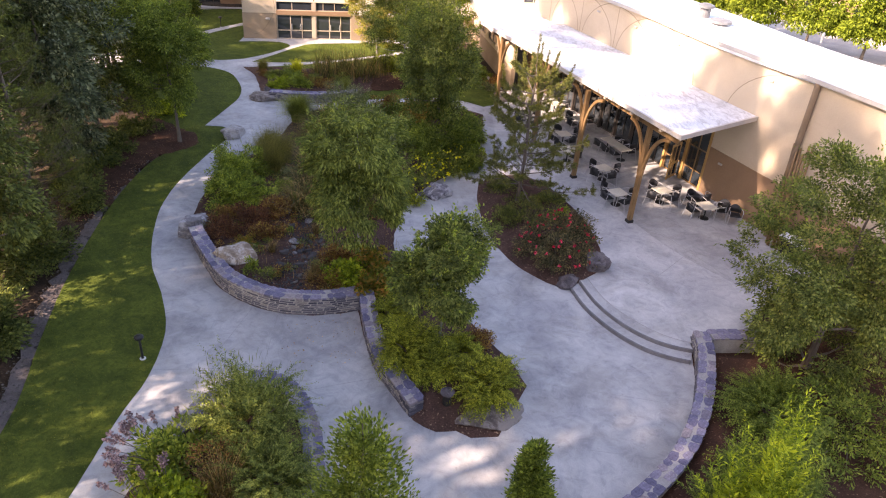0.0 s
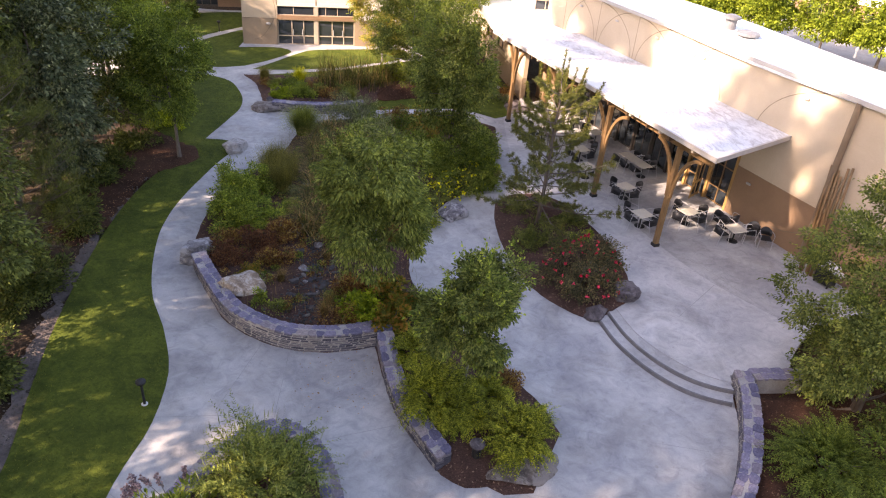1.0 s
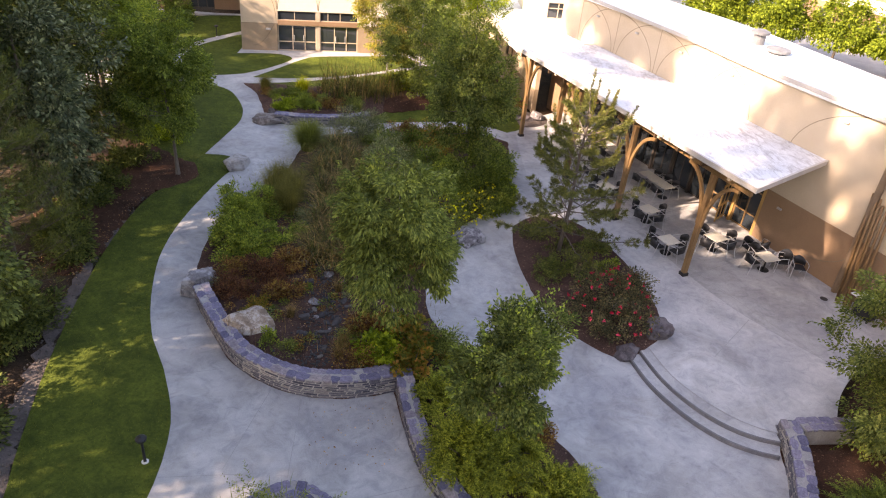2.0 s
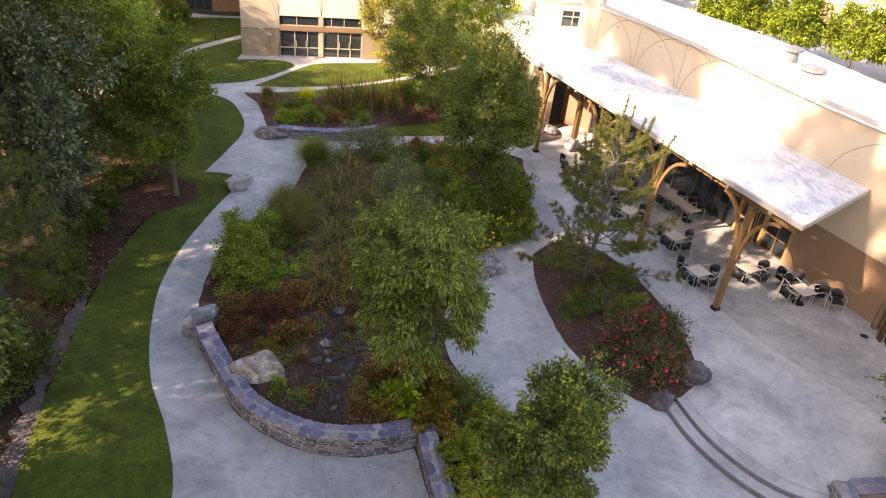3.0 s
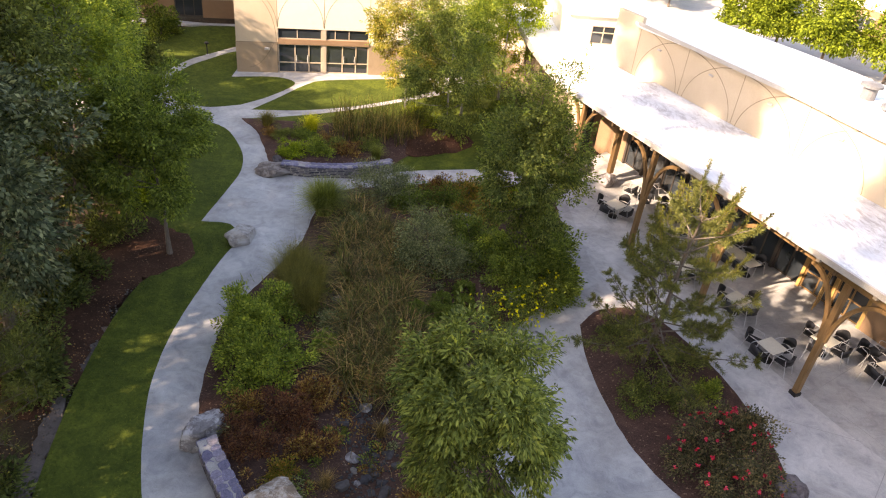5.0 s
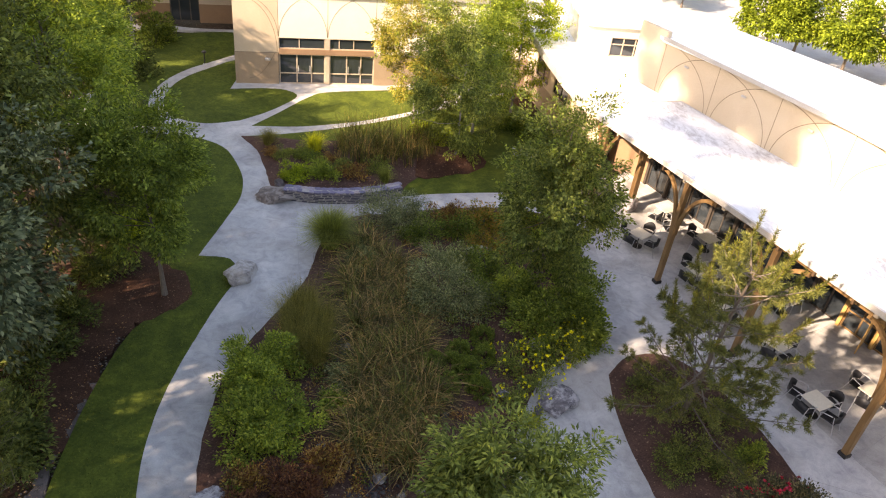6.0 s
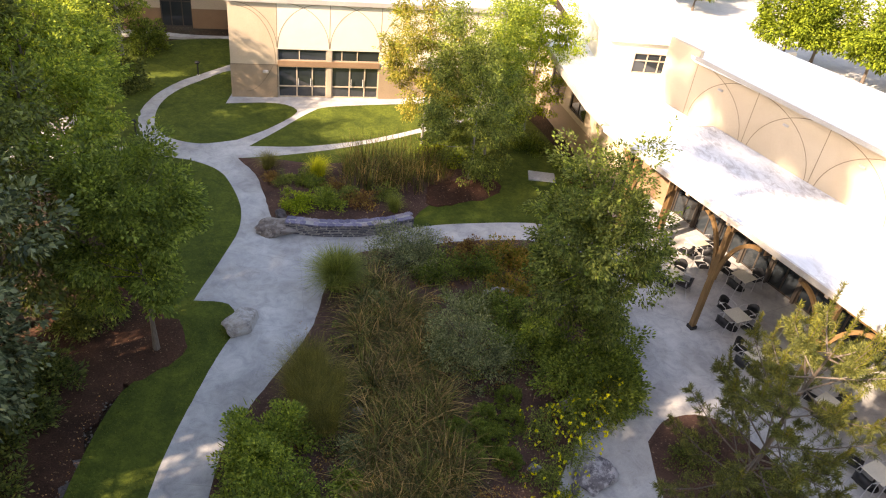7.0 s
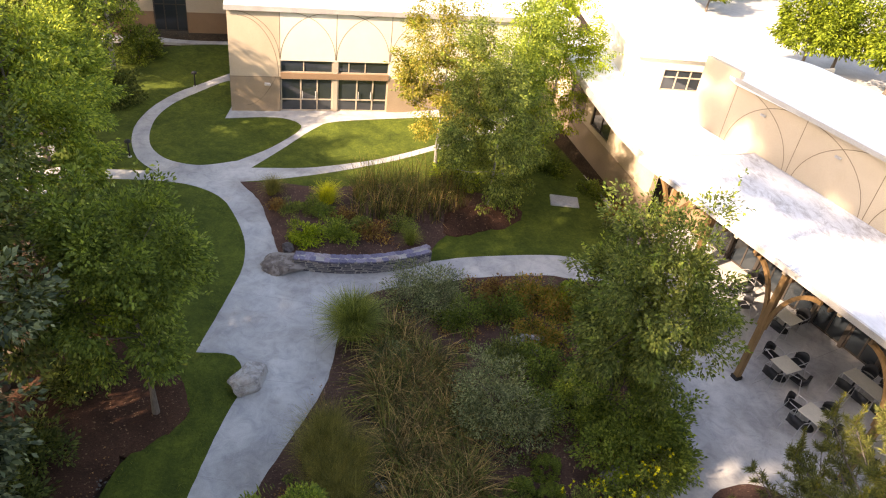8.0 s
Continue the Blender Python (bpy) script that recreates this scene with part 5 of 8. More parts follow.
def build_link():
    """Low wing with a white roof between cafe and entrance building, and the taller block behind it."""
    root = thing("link_wing", pose(0, 0, 0), "low beige stucco wing with flat white roof and dark windows", "building", kind="structure")
    a, b = Vector((6.3, 53.4)), Vector((3.9, 66.0))
    d = (b - a).normalized()
    face = lambda s, o: (a.x + d.x * s - d.y * o, a.y + d.y * s + d.x * o)
    bm = bmesh.new()
    wall_run(bm, face, [(0, 5.2, [(1.6, 5.2)]), (5.2, 7.6, [(1.6, 1.9), (4.1, 5.2)]), (7.6, 8.6, [(1.6, 5.2)]), (8.6, 11.0, [(1.6, 1.9), (4.1, 5.2)]), (11.0, 12.9, [(1.6, 5.2)])], 1.6, 5.2)
    part("wall", bm, STUCCO, root, "beige stucco wall")
    bm = bmesh.new()
    wall_run(bm, lambda s, o: face(s, o + 0.02), [(0, 12.9, [(-0.1, 1.6)])], -0.1, 1.6, 0.32)
    part("wall", bm, STUCCO_TAN, root, "tan stucco base")
    for s in (5.2, 8.6):
        window(root, face, s, s + 2.4, 1.9, 4.1, FRAME_DARK, bars=(s + 1.2,), rails=(3.0,))
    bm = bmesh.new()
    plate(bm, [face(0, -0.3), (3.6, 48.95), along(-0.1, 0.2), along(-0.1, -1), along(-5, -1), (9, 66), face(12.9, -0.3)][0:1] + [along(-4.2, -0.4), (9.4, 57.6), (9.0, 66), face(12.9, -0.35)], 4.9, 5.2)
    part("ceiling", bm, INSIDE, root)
    bm = bmesh.new()
    plate(bm, [(4.2, 49.6), (3.55, 53.0), (3.15, 57.6), (2.7, 66.2), (10.2, 66.2), (9.4, 57.9), along(-4.3, 0.02), along(-0.5, 0.02)], 5.22, 5.5)
    part("roof", bm, ROOF, root, "flat white roof with small dark debris")
    bm = bmesh.new()
    p = [(4.2, 49.6), (3.55, 53.0), (3.15, 57.6), (2.7, 66.2)]
    plate(bm, p + [(x - 0.05, y) for x, y in p][::-1], 5.15, 5.56)
    part("fascia", bm, FLASH, root, "pale metal roof edge")
    block = thing("rear_block", pose(0, 0, 0), "tall cream block with dark windows behind the low roof", "building", kind="structure")
    f = lambda s, o: (5.6 + s, 57.9 + 0.05 * s - o)
    bm = bmesh.new()
    wall_run(bm, f, [(0, 1.55, [(5.0, 7.3)]), (1.55, 3.8, [(5.0, 5.52), (6.68, 7.3)]), (3.8, 5.4, [(-0.1, 7.3)])], 5, 7.3)
    plate(bm, [f(0, -0.3), f(0.3, -0.3), (5.9, 75), (5.6, 75)], 5.5, 7.3)
    plate(bm, [f(5.4, -0.3), f(5.1, -0.3), (12.6, 75), (12.9, 75)], -0.1, 7.3)
    part("wall", bm, STUCCO_PALE, block)
    window(block, f, 1.55, 3.8, 5.52, 6.68, FRAME_PALE, bars=(2.35, 3.1), rails=(6.25,))
    bm = bmesh.new()
    plate(bm, [f(-0.2, 0.2), f(5.6, 0.2), (13.1, 75), (5.4, 75)], 7.31, 7.5)
    part("roof", bm, ROOF, block)


def build_entrance():
    root = thing("entrance_building", pose(0, 0, 0), "two-storey beige stucco building with glazed entrance and arc reveals", "building", kind="structure")
    a, b = Vector((-16.3, 62.75)), Vector((-6.8, 64.35))
    d = (b - a).normalized()
    face = lambda s, o: (a.x + d.x * s + d.y * o, a.y + d.y * s - d.x * o)
    top, end = 6.1, 21.0
    e0, e1 = 2.85, 9.3
    bm = bmesh.new()
    wall_run(bm, face, [(e0, e1, [(3.2, top)]), (e1, end, [(2.2, top)])], 2.2, top)
    plate(bm, [face(0, -0.3), face(0.3, -0.3), face(0.3, -14), face(0, -14)], 2.2, top)
    part("wall", bm, STUCCO_PALE, root, "cream stucco upper wall")
    bm = bmesh.new()
    wall_run(bm, lambda s, o: face(s, o + 0.02), [(-0.02, e0 - 0.03, [(-0.1, 2.2)]), (e1, end, [(-0.1, 2.2)])], 0, 2.2, 0.32)
    plate(bm, [face(-0.02, -0.3), face(0.3, -0.3), face(0.3, -14), face(-0.02, -14)], -0.1, 2.2)
    part("wall", bm, STUCCO_TAN, root, "tan stucco lower wall")
    # Corner panel's partial shade is put into a darker stucco than the cream wall.
    bm = bmesh.new()
    wall_run(bm, face, [(0, e0, [(2.2, top)])], 0, top)
    part("wall", bm, STUCCO, root, "stucco corner wall in darker beige for its part shade")
    bm = bmesh.new()
    wall_run(bm, lambda s, o: face(s, o + 0.06), [(e0, e1, [(2.1, 2.45)])], 0, 0, 0.36)
    part("lintel", bm, STUCCO_DARK, root, "brown band between doors and upper windows")
    mid = (e0 + e1) / 2
    bm = bmesh.new()
    wall_run(bm, face, [(mid - 0.14, mid + 0.14, [(-0.05, 2.1), (2.45, 3.2)])], 0, 0)
    part("pier", bm, FRAME_PALE, root, "tan pier between the doors")
    for k, (s0, s1) in enumerate(((e0, mid - 0.14), (mid + 0.14, e1))):
        w3 = (s1 - s0) / 3
        window(root, face, s0, s1, 2.45, 3.2, FRAME_PALE, bars=(s0 + (1.35 if k == 0 else 0.65), s1 - (0.05 if k == 0 else 1.45)), wide=0.06)
        window(root, face, s0, s1, 0.0, 2.1, FRAME_PALE, bars=(s0 + w3 * 1.15, s0 + w3 * 2.1), rails=(0.75,), wide=0.08, name="entrance_door")
        for q in (s0 + w3 * 1.25, s0 + w3 * 2.0):
            bm = bmesh.new()
            tube(bm, [(*face(q, -0.03), 0.8), (*face(q, -0.03), 1.3)], 0.02, 8)
            part("door_handle", bm, STEEL, root, "steel pull handle")
    bm = bmesh.new()
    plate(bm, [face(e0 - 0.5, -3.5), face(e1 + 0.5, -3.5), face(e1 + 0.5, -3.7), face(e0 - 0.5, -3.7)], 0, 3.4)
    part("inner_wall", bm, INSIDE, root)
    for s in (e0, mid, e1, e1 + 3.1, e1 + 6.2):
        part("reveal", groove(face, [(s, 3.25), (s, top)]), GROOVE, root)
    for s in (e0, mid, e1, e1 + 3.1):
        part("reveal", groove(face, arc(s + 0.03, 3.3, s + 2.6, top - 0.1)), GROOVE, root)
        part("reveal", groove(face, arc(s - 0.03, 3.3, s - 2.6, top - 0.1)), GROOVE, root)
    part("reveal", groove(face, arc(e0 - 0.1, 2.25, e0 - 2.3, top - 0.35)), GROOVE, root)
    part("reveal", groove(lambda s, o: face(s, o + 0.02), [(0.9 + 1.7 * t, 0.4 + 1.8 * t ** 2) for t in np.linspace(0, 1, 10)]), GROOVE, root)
    part("reveal", groove(lambda s, o: face(s, o + 0.02), [(0, 2.18), (e0, 2.18)]), GROOVE, root)
    l = part("wall_light", box(bmesh.new(), (0.36, 0.2, 0.16), Matrix.Translation((*face(2.1, 0.12), 1.75)), 0.03), FLASH, root, "small grey wall light")
    bm = bmesh.new()
    plate(bm, [face(-0.12, 0.12), face(end, 0.12), face(end, -14), face(-0.12, -14)], top + 0.002, top + 0.2)
    part("roof", bm, ROOF, root, "flat white roof")
    bm = bmesh.new()
    plate(bm, [face(-0.15, 0.12), face(end, 0.12), face(end, 0.16), face(-0.15, 0.16)], top - 0.05, top + 0.24)
    part("fascia", bm, FLASH, root, "pale metal parapet edge")
    # far neighbour
    far = thing("far_building", pose(0, 0, 0), "distant beige building with brown base and dark glazed entrance", "building", kind="structure")
    f = lambda s, o: (-26.5 + s, 74.3 + 0.2 * s - o)
    bm = bmesh.new()
    wall_run(bm, f, [(0, 2.6, [(1.4, 6)]), (2.6, 4.8, [(2.6, 6)]), (4.8, 14, [(1.4, 6)])], 0, 6)
    part("wall", bm, STUCCO, far)
    bm = bmesh.new()
    wall_run(bm, lambda s, o: f(s, o + 0.02), [(0, 2.6, [(-0.1, 1.4)]), (4.8, 14, [(-0.1, 1.4)])], 0, 1.4, 0.32)
    part("wall", bm, STUCCO_DARK, far, "brown base")
    window(far, f, 2.6, 4.8, 0, 2.6, FRAME_DARK, bars=(3.3, 4.1), rails=(1.9,))
    bm = bmesh.new()
    plate(bm, [f(0, -0.3), f(14, -0.3), f(14, -9), f(0, -9)], 5.7, 6.1)
    part("roof", bm, ROOF, far)
    pathy = outline([(-27, 72.9), (-24.6, 73.6), (-22.3, 73.4), (-20, 73.6), (-16, 74.5)], [(-16, 74.5), (-16, 73.9)], [(-16, 73.9), (-20, 73.0), (-22.3, 72.7), (-24.4, 72.6), (-27, 71.9)])
    tagged(sheet("far_path", pathy, CONCRETE, lambda x, y, dd: 0.03 + 0 * x, 0.8, 0.2), "distant pale concrete path", "pavement", kind="structure")


def build_far_right():
    """Car park, lawn and a neighbouring building beyond the cafe."""
    lot = [(24, 62), (60, 40), (120, 60), (120, 150), (20, 150), (22, 84)]
    tagged(sheet("car_park", lot, ASPHALT, lambda x, y, d: -0.02 + 0 * x, 6, 0.2), "sunlit pale grey car park", "car park", kind="structure")
    g = outline([(22, 70), (27, 78), (33, 73), (40, 66), (44, 58), (40, 52), (30, 58), (22, 70)])
    tagged(sheet("lawn", g, LAWN, lambda x, y, d: 0.06 * soft(0, 0.5, d) + 0.02, 1.2, 0.15), "sunlit lawn beside the car park", "lawn", kind="structure")
    root = thing("neighbour_building", pose(52, 76, 0, 0, 0, -58), "orange-brown brick building with pale window bands and blue-grey roof", "building", kind="structure")
    part("wall", box(bmesh.new(), (34, 10, 3.2), pose(0, 5, 1.6), 0.02), STUCCO_DARK, root, "orange-brown wall")
    part("wall", box(bmesh.new(), (34.1, 10.1, 1.3), pose(0, 5, 3.85), 0.02), STUCCO_PALE, root, "pale band")
    part("wall", box(bmesh.new(), (34, 10, 2.6), pose(0, 5, 5.8), 0.02), STUCCO_DARK, root, "orange-brown upper wall")
    fw = lambda s, o: (s, -o)
    for k in range(9):
        s = -15 + 3.5 * k
        for lo, hi in ((0.9, 2.5), (5.0, 6.5)):
            w = window(root, fw, s, s + 1.9, lo, hi, FRAME_PALE, bars=(s + 0.95,), deep=-0.05)
    bm = bmesh.new()
    vs = [bm.verts.new(c) for c in ((-17.8, -0.9, 7.1), (17.8, -0.9, 7.1), (17.8, 10.9, 7.1), (-17.8, 10.9, 7.1), (-13, 5, 9.4), (13, 5, 9.4))]
    for f in ((0, 1, 5, 4), (1, 2, 5), (2, 3, 4, 5), (3, 0, 4), (3, 2, 1, 0)):
        bm.faces.new([vs[i] for i in f])
    part("roof", bm, two_scale("blue-grey shingle", (0.20, 0.22, 0.26), (0.28, 0.30, 0.34), 0.5, 12), root)


# ---- trees ----
def plant(name, at, label, category, group="", turn=0.0, kind=""):
    return thing(name, pose(*at, 0, 0, turn), label, category, group, kind)


def build_garden_trees():
    t = plant("tree", (-2.6, 26.3, 0.42), "bushy green young tree with slender trunk in the garden bed", "tree", "garden trees")
    tree_parts(t, 11, 7.85, 0.09, 2.3, (1.95, 1.95), 380, 95, 0.36, 0.165, LEAF_HANGING, BARK_PALE, lean=(0.1, -2.0), low=-0.9, ragged=0.16, droop=0.8, sprigs=300, slim=(0.26, 0.38), limbs=14, fresh=LEAF_OAK)
    t = plant("tree", (0.95, 21.2, 0.3), "small rounded green tree above chartreuse shrubs", "tree", "garden trees")
    tree_parts(t, 12, 6.0, 0.06, 2.45, (1.72, 1.65), 330, 105, 0.28, 0.115, LEAF_OAK, BARK_PALE, lean=(-0.1, -2.0), low=-0.8, ragged=0.2, sprigs=220, limbs=12, fresh=LEAF_LIGHT)
    t = plant("tree", (-14.55, 39.4, 0.05), "round-headed young maple on a thin trunk in straw mulch", "tree", "garden trees")
    tree_parts(t, 13, 8.0, 0.10, 1.6, (2.2, 2.2), 380, 90, 0.44, 0.15, LEAF, BARK, lean=(-0.9, 1.2), low=-0.85, ragged=0.2, limbs=10, sprigs=160, fresh=LEAF_HANGING)
    t = plant("tree", (0.75, 39.6, 0.4), "upright grey-green oak with yellow-green young shoots", "tree", "garden trees")
    tree_parts(t, 14, 9.9, 0.12, 2.2, (1.95, 1.95), 430, 80, 0.38, 0.13, LEAF_OAK, BARK, lean=(-0.4, -1.7), low=-0.95, ragged=0.3, sprigs=330, limbs=16, fresh=LEAF)
    for k, (x, y, h, r, m) in enumerate(((-1.9, 53.2, 9.2, 2.85, LEAF_HANGING), (-4.3, 58.0, 9.6, 2.4, LEAF_BRONZE), (-0.6, 57.0, 10.0, 2.3, LEAF_LIGHT), (2.2, 60.5, 10.5, 2.6, LEAF_YELLOW))):
        t = plant("birch", (x, y, 0.1), ("slender birch with hanging olive-green leaves", "slender birch with bronzing leaves", "slender multi-stem birch with light green leaves", "tall birch with sunlit yellow-green leaves")[k], "tree", "birches")
        tree_parts(t, 20 + k, h, 0.08, 0.3 if k == 0 else 1.2, (r * 0.95, r * 0.95), 380, 80, 0.42, 0.13, m, BARK_PALE, low=-0.92, ragged=0.28, droop=0.6, sprigs=160, fresh=LEAF_LIGHT)
    t = plant("tree", (15.0, 20.9, 0.3), "dense green oak overhanging the terrace edge", "tree", "garden trees")
    tree_parts(t, 31, 8.6, 0.16, 0.3, (3.5, 3.4), 760, 105, 0.4, 0.12, LEAF_OAK, BARK, low=-0.95, ragged=0.22, sprigs=260, limbs=16, fresh=LEAF)


def conifer_parts(root, seed, height, radius, mat, per=26, leaf=0.16, whorls=26, wide=0.28):
    """A dense upright conifer or holly: boughs in whorls, small leaves along each."""
    rng = np.random.default_rng(seed)
    bm = bmesh.new()
    tube(bm, [(0, 0, -0.05), (0, 0, height * 0.5), (0, 0, height * 0.97)], [height * 0.018, height * 0.011, 0.01], 7)
    part("trunk", bm, BARK, root)
    cs, ds = [], []
    for i in range(whorls):
        f = (i + 0.5) / whorls
        r = radius * (1 - f) ** 0.75 * (1 + 0.15 * math.sin(7 * f))
        for j in range(max(4, int(15 * (1 - f)) + 3)):
            a = rng.random() * math.tau
            d = np.array([math.cos(a), math.sin(a), 0.55])
            for g in np.arange(0.35, 1.01, 0.2):
                cs.append(np.array([0, 0, height * f * 0.95]) + d * r * g * rng.uniform(0.8, 1.15))
                ds.append(d)
    cs, ds = np.array(cs), np.array(ds)
    at, axis, face = spray(rng, cs, ds * 1.4 + np.array([0, 0, 0.5]), per, 0.17 * radius + 0.05, -0.2, 0.4)
    sz = leaf * rng.uniform(0.6, 1.3, len(at))
    leaves("crown", at, axis, face, sz, sz * wide, mat, root)


def pine_parts(root, seed, height, radius, mat, per=42, needle=0.2, bare=0.12, whorl_gap=0.55):
    """An open pine: whorls of upswept limbs that end in brushes of long needles."""
    rng = np.random.default_rng(seed)
    bm = bmesh.new()
    tube(bm, [(0, 0, -0.05), (0.05, 0.03, height * 0.35), (-0.03, 0.05, height * 0.7), (0, 0, height * 0.95)], [height * 0.014, height * 0.011, height * 0.007, 0.012], 8)
    c, d = [], []
    z = height * bare
    while z < height * 0.95:
        f = z / height
        reach = radius * (1 - f) ** 0.45 * (0.75 + 0.25 * min(1, f * 4))
        for j in range(5):
            a = rng.random() * math.tau
            r = reach * rng.uniform(0.7, 1.12)
            s = Vector((0, 0, z))
            way = Vector((math.cos(a), math.sin(a), 0))
            tip = s + way * r + Vector((0, 0, r * rng.uniform(0.25, 0.6)))
            mid = s.lerp(tip, 0.55) - Vector((0, 0, 0.1 * r))
            tube(bm, [s, mid, tip], [0.03, 0.02, 0.01], 5, False)
            for g in np.arange(0.4, 1.01, 0.12):
                p = s.lerp(mid, g / 0.55) if g < 0.55 else mid.lerp(tip, (g - 0.55) / 0.45)
                for _ in range(2):
                    side = Vector(rng.normal(0, 0.16, 3)) * (0.6 + r * 0.35)
                    side.z = abs(side.z) + 0.05
                    q = p + side
                    tube(bm, [p, q], [0.008, 0.005], 4, False)
                    c.append(q)
                    d.append((way * 0.5 + Vector((0, 0, 0.8)) + side.normalized() * 0.5).normalized())
        z += whorl_gap * rng.uniform(0.8, 1.2)
    for k in range(5):
        c.append(Vector((rng.normal(0, 0.05), rng.normal(0, 0.05), height * (0.9 + 0.025 * k))))
        d.append(Vector((0, 0, 1)))
    part("trunk", bm, BARK, root)
    c, d = np.array(c), np.array(d)
    n = len(c) * per
    cc, dd = np.repeat(c, per, 0), np.repeat(d, per, 0)
    t = rng.random((n, 1))
    at = cc + dd * (t - 0.5) * 0.34
    axis = dd * 0.9 + unit(rng, n)
    sz = needle * rng.uniform(0.7, 1.2, n)
    leaves("needles", at, axis, unit(rng, n), sz, np.full(n, 0.016), mat, root, fold=0.0)


def garden_pine_parts(root, seed, height, radius):
    """A young open pine: long low boughs, shorter ones above, and pale candles that stand up from every end."""
    rng = np.random.default_rng(seed)
    trunk = [Vector((0, 0, -0.05)), Vector((0.06, 0.02, height * 0.3)), Vector((-0.02, 0.05, height * 0.6)), Vector((0.05, 0.03, height * 0.8))]
    part("trunk", tube(bmesh.new(), trunk, [0.11, 0.085, 0.055, 0.03], 8), BARK, root)
    c, d, tips, ways = [], [], [], []
    z = 1.25
    while z < height * 0.8:
        f = z / height
        reach = radius * (1 - f) ** 0.75 * rng.uniform(0.8, 1.1)
        turn = rng.random() * math.tau
        for j in range(5 if f < 0.4 else 4):
            a = turn + j * math.tau / 4.6 + rng.normal(0, 0.25)
            r = reach * rng.uniform(0.65, 1.12)
            way = Vector((math.cos(a), math.sin(a), 0))
            s = Vector((0.03, 0.03, z))
            tip = s + way * r + Vector((0, 0, r * (0.12 + 0.75 * f) * rng.uniform(0.6, 1.3)))
            mid = s.lerp(tip, 0.55) - Vector((0, 0, 0.07 * r))
            bm = tube(bmesh.new(), [s, mid, tip], [0.032, 0.022, 0.01], 5, False)
            for g in np.arange(0.36, 1.0, 0.125):
                p = s.lerp(mid, g / 0.55) if g < 0.55 else mid.lerp(tip, (g - 0.55) / 0.45)
                for sgn in (-1, 1):
                    side = (way.cross(Vector((0, 0, 1))) * sgn * rng.uniform(0.4, 1.0) + way * 0.8 + Vector((0, 0, rng.uniform(0.0, 0.5)))).normalized() * (0.2 + 0.3 * r * (1.05 - g)) * rng.uniform(0.5, 1.1)
                    q = p + side
                    tube(bm, [p, q], [0.008, 0.005], 4, False)
                    for u in (0.45, 0.75, 1.0):
                        c.append(p + side * u)
                        d.append(side.normalized())
            c.append(tip)
            d.append(way)
            if f > 0.3 or rng.random() < 0.3:
                tall = (0.35 + 0.85 * f) * rng.uniform(0.6, 1.25)
                lift = Vector((0.2 * way.x + rng.normal(0, 0.08), 0.2 * way.y + rng.normal(0, 0.08), 1.0)).normalized()
                tube(bm, [tip, tip + lift * tall], [0.012, 0.006], 4, False)
                for u in np.arange(0.1, 1.01, 0.16 / tall):
                    tips.append(tip + lift * tall * u)
                    ways.append(lift)
            part("bough", bm, BARK, root)
        z += 0.62 * rng.uniform(0.75, 1.25)
    for k, (dx, dy, tall) in enumerate(((0.1, 0.05, 1.7), (-0.75, 0.3, 1.1), (0.85, -0.35, 1.5), (0.3, 0.8, 1.0))):
        lift = Vector((dx * 0.25, dy * 0.25, 1)).normalized()
        foot = Vector((dx * 0.6, dy * 0.6, height * 0.78))
        part("leader", tube(bmesh.new(), [trunk[-1], foot, foot + lift * tall], [0.025, 0.018, 0.006], 5, False), BARK, root)
        for u in np.arange(0.05, 1.01, 0.16 / tall):
            tips.append(foot + lift * tall * u)
            ways.append(lift)
    for name, cs, ds, mat, per, size, open_ in (("needles", c, d, NEEDLE_GARDEN, 32, 0.18, 0.95), ("new_growth", tips, ways, NEEDLE_TIP, 34, 0.14, 0.75)):
        cs, ds = np.repeat(np.array(cs), per, 0), np.repeat(np.array(ds), per, 0)
        n = len(cs)
        at = cs + ds * rng.uniform(-0.09, 0.09, (n, 1))
        sz = size * rng.uniform(0.7, 1.25, n)
        leaves(name, at, ds * 0.8 + unit(rng, n) * open_, unit(rng, n), sz, np.full(n, 0.018), mat, root, fold=0.0)


def build_conifers():
    t = thing("pine", pose(5.0, 33.2, 0.4, 6, 0, 0), "open young pine with long upswept needle brushes in the island bed", "tree")
    garden_pine_parts(t, 41, 9.0, 3.5)
    # The taller cypress is leafed yellow-green so its colour carries the sun patch.
    for k, (x, y, h, r, m, words) in enumerate(((-0.75, 8.4, 9.0, 2.5, LEAF, "bright green holly with dense small leaves"), (2.75, 10.6, 6.4, 1.15, LEAF, "slim bright green holly beside the plaza"),
                                                (7.9, 10.6, 7.3, 1.2, LEAF_YELLOW, "feathery cypress, yellow-green leaves standing for a patch of sun"), (9.6, 12.6, 4.6, 1.8, LEAF, "feathery green cypress behind the stone wall"))):
        t = plant("holly" if k < 2 else "cypress", (x, y, 0.2), words, "tree")
        if k < 2:
            conifer_parts(t, 50 + k, h, r, m, 50, 0.095, 26, 0.45)
        else:
            feathery_parts(t, 50 + k, (r, r, h), 430, m, 26, 0.2, 0.05)


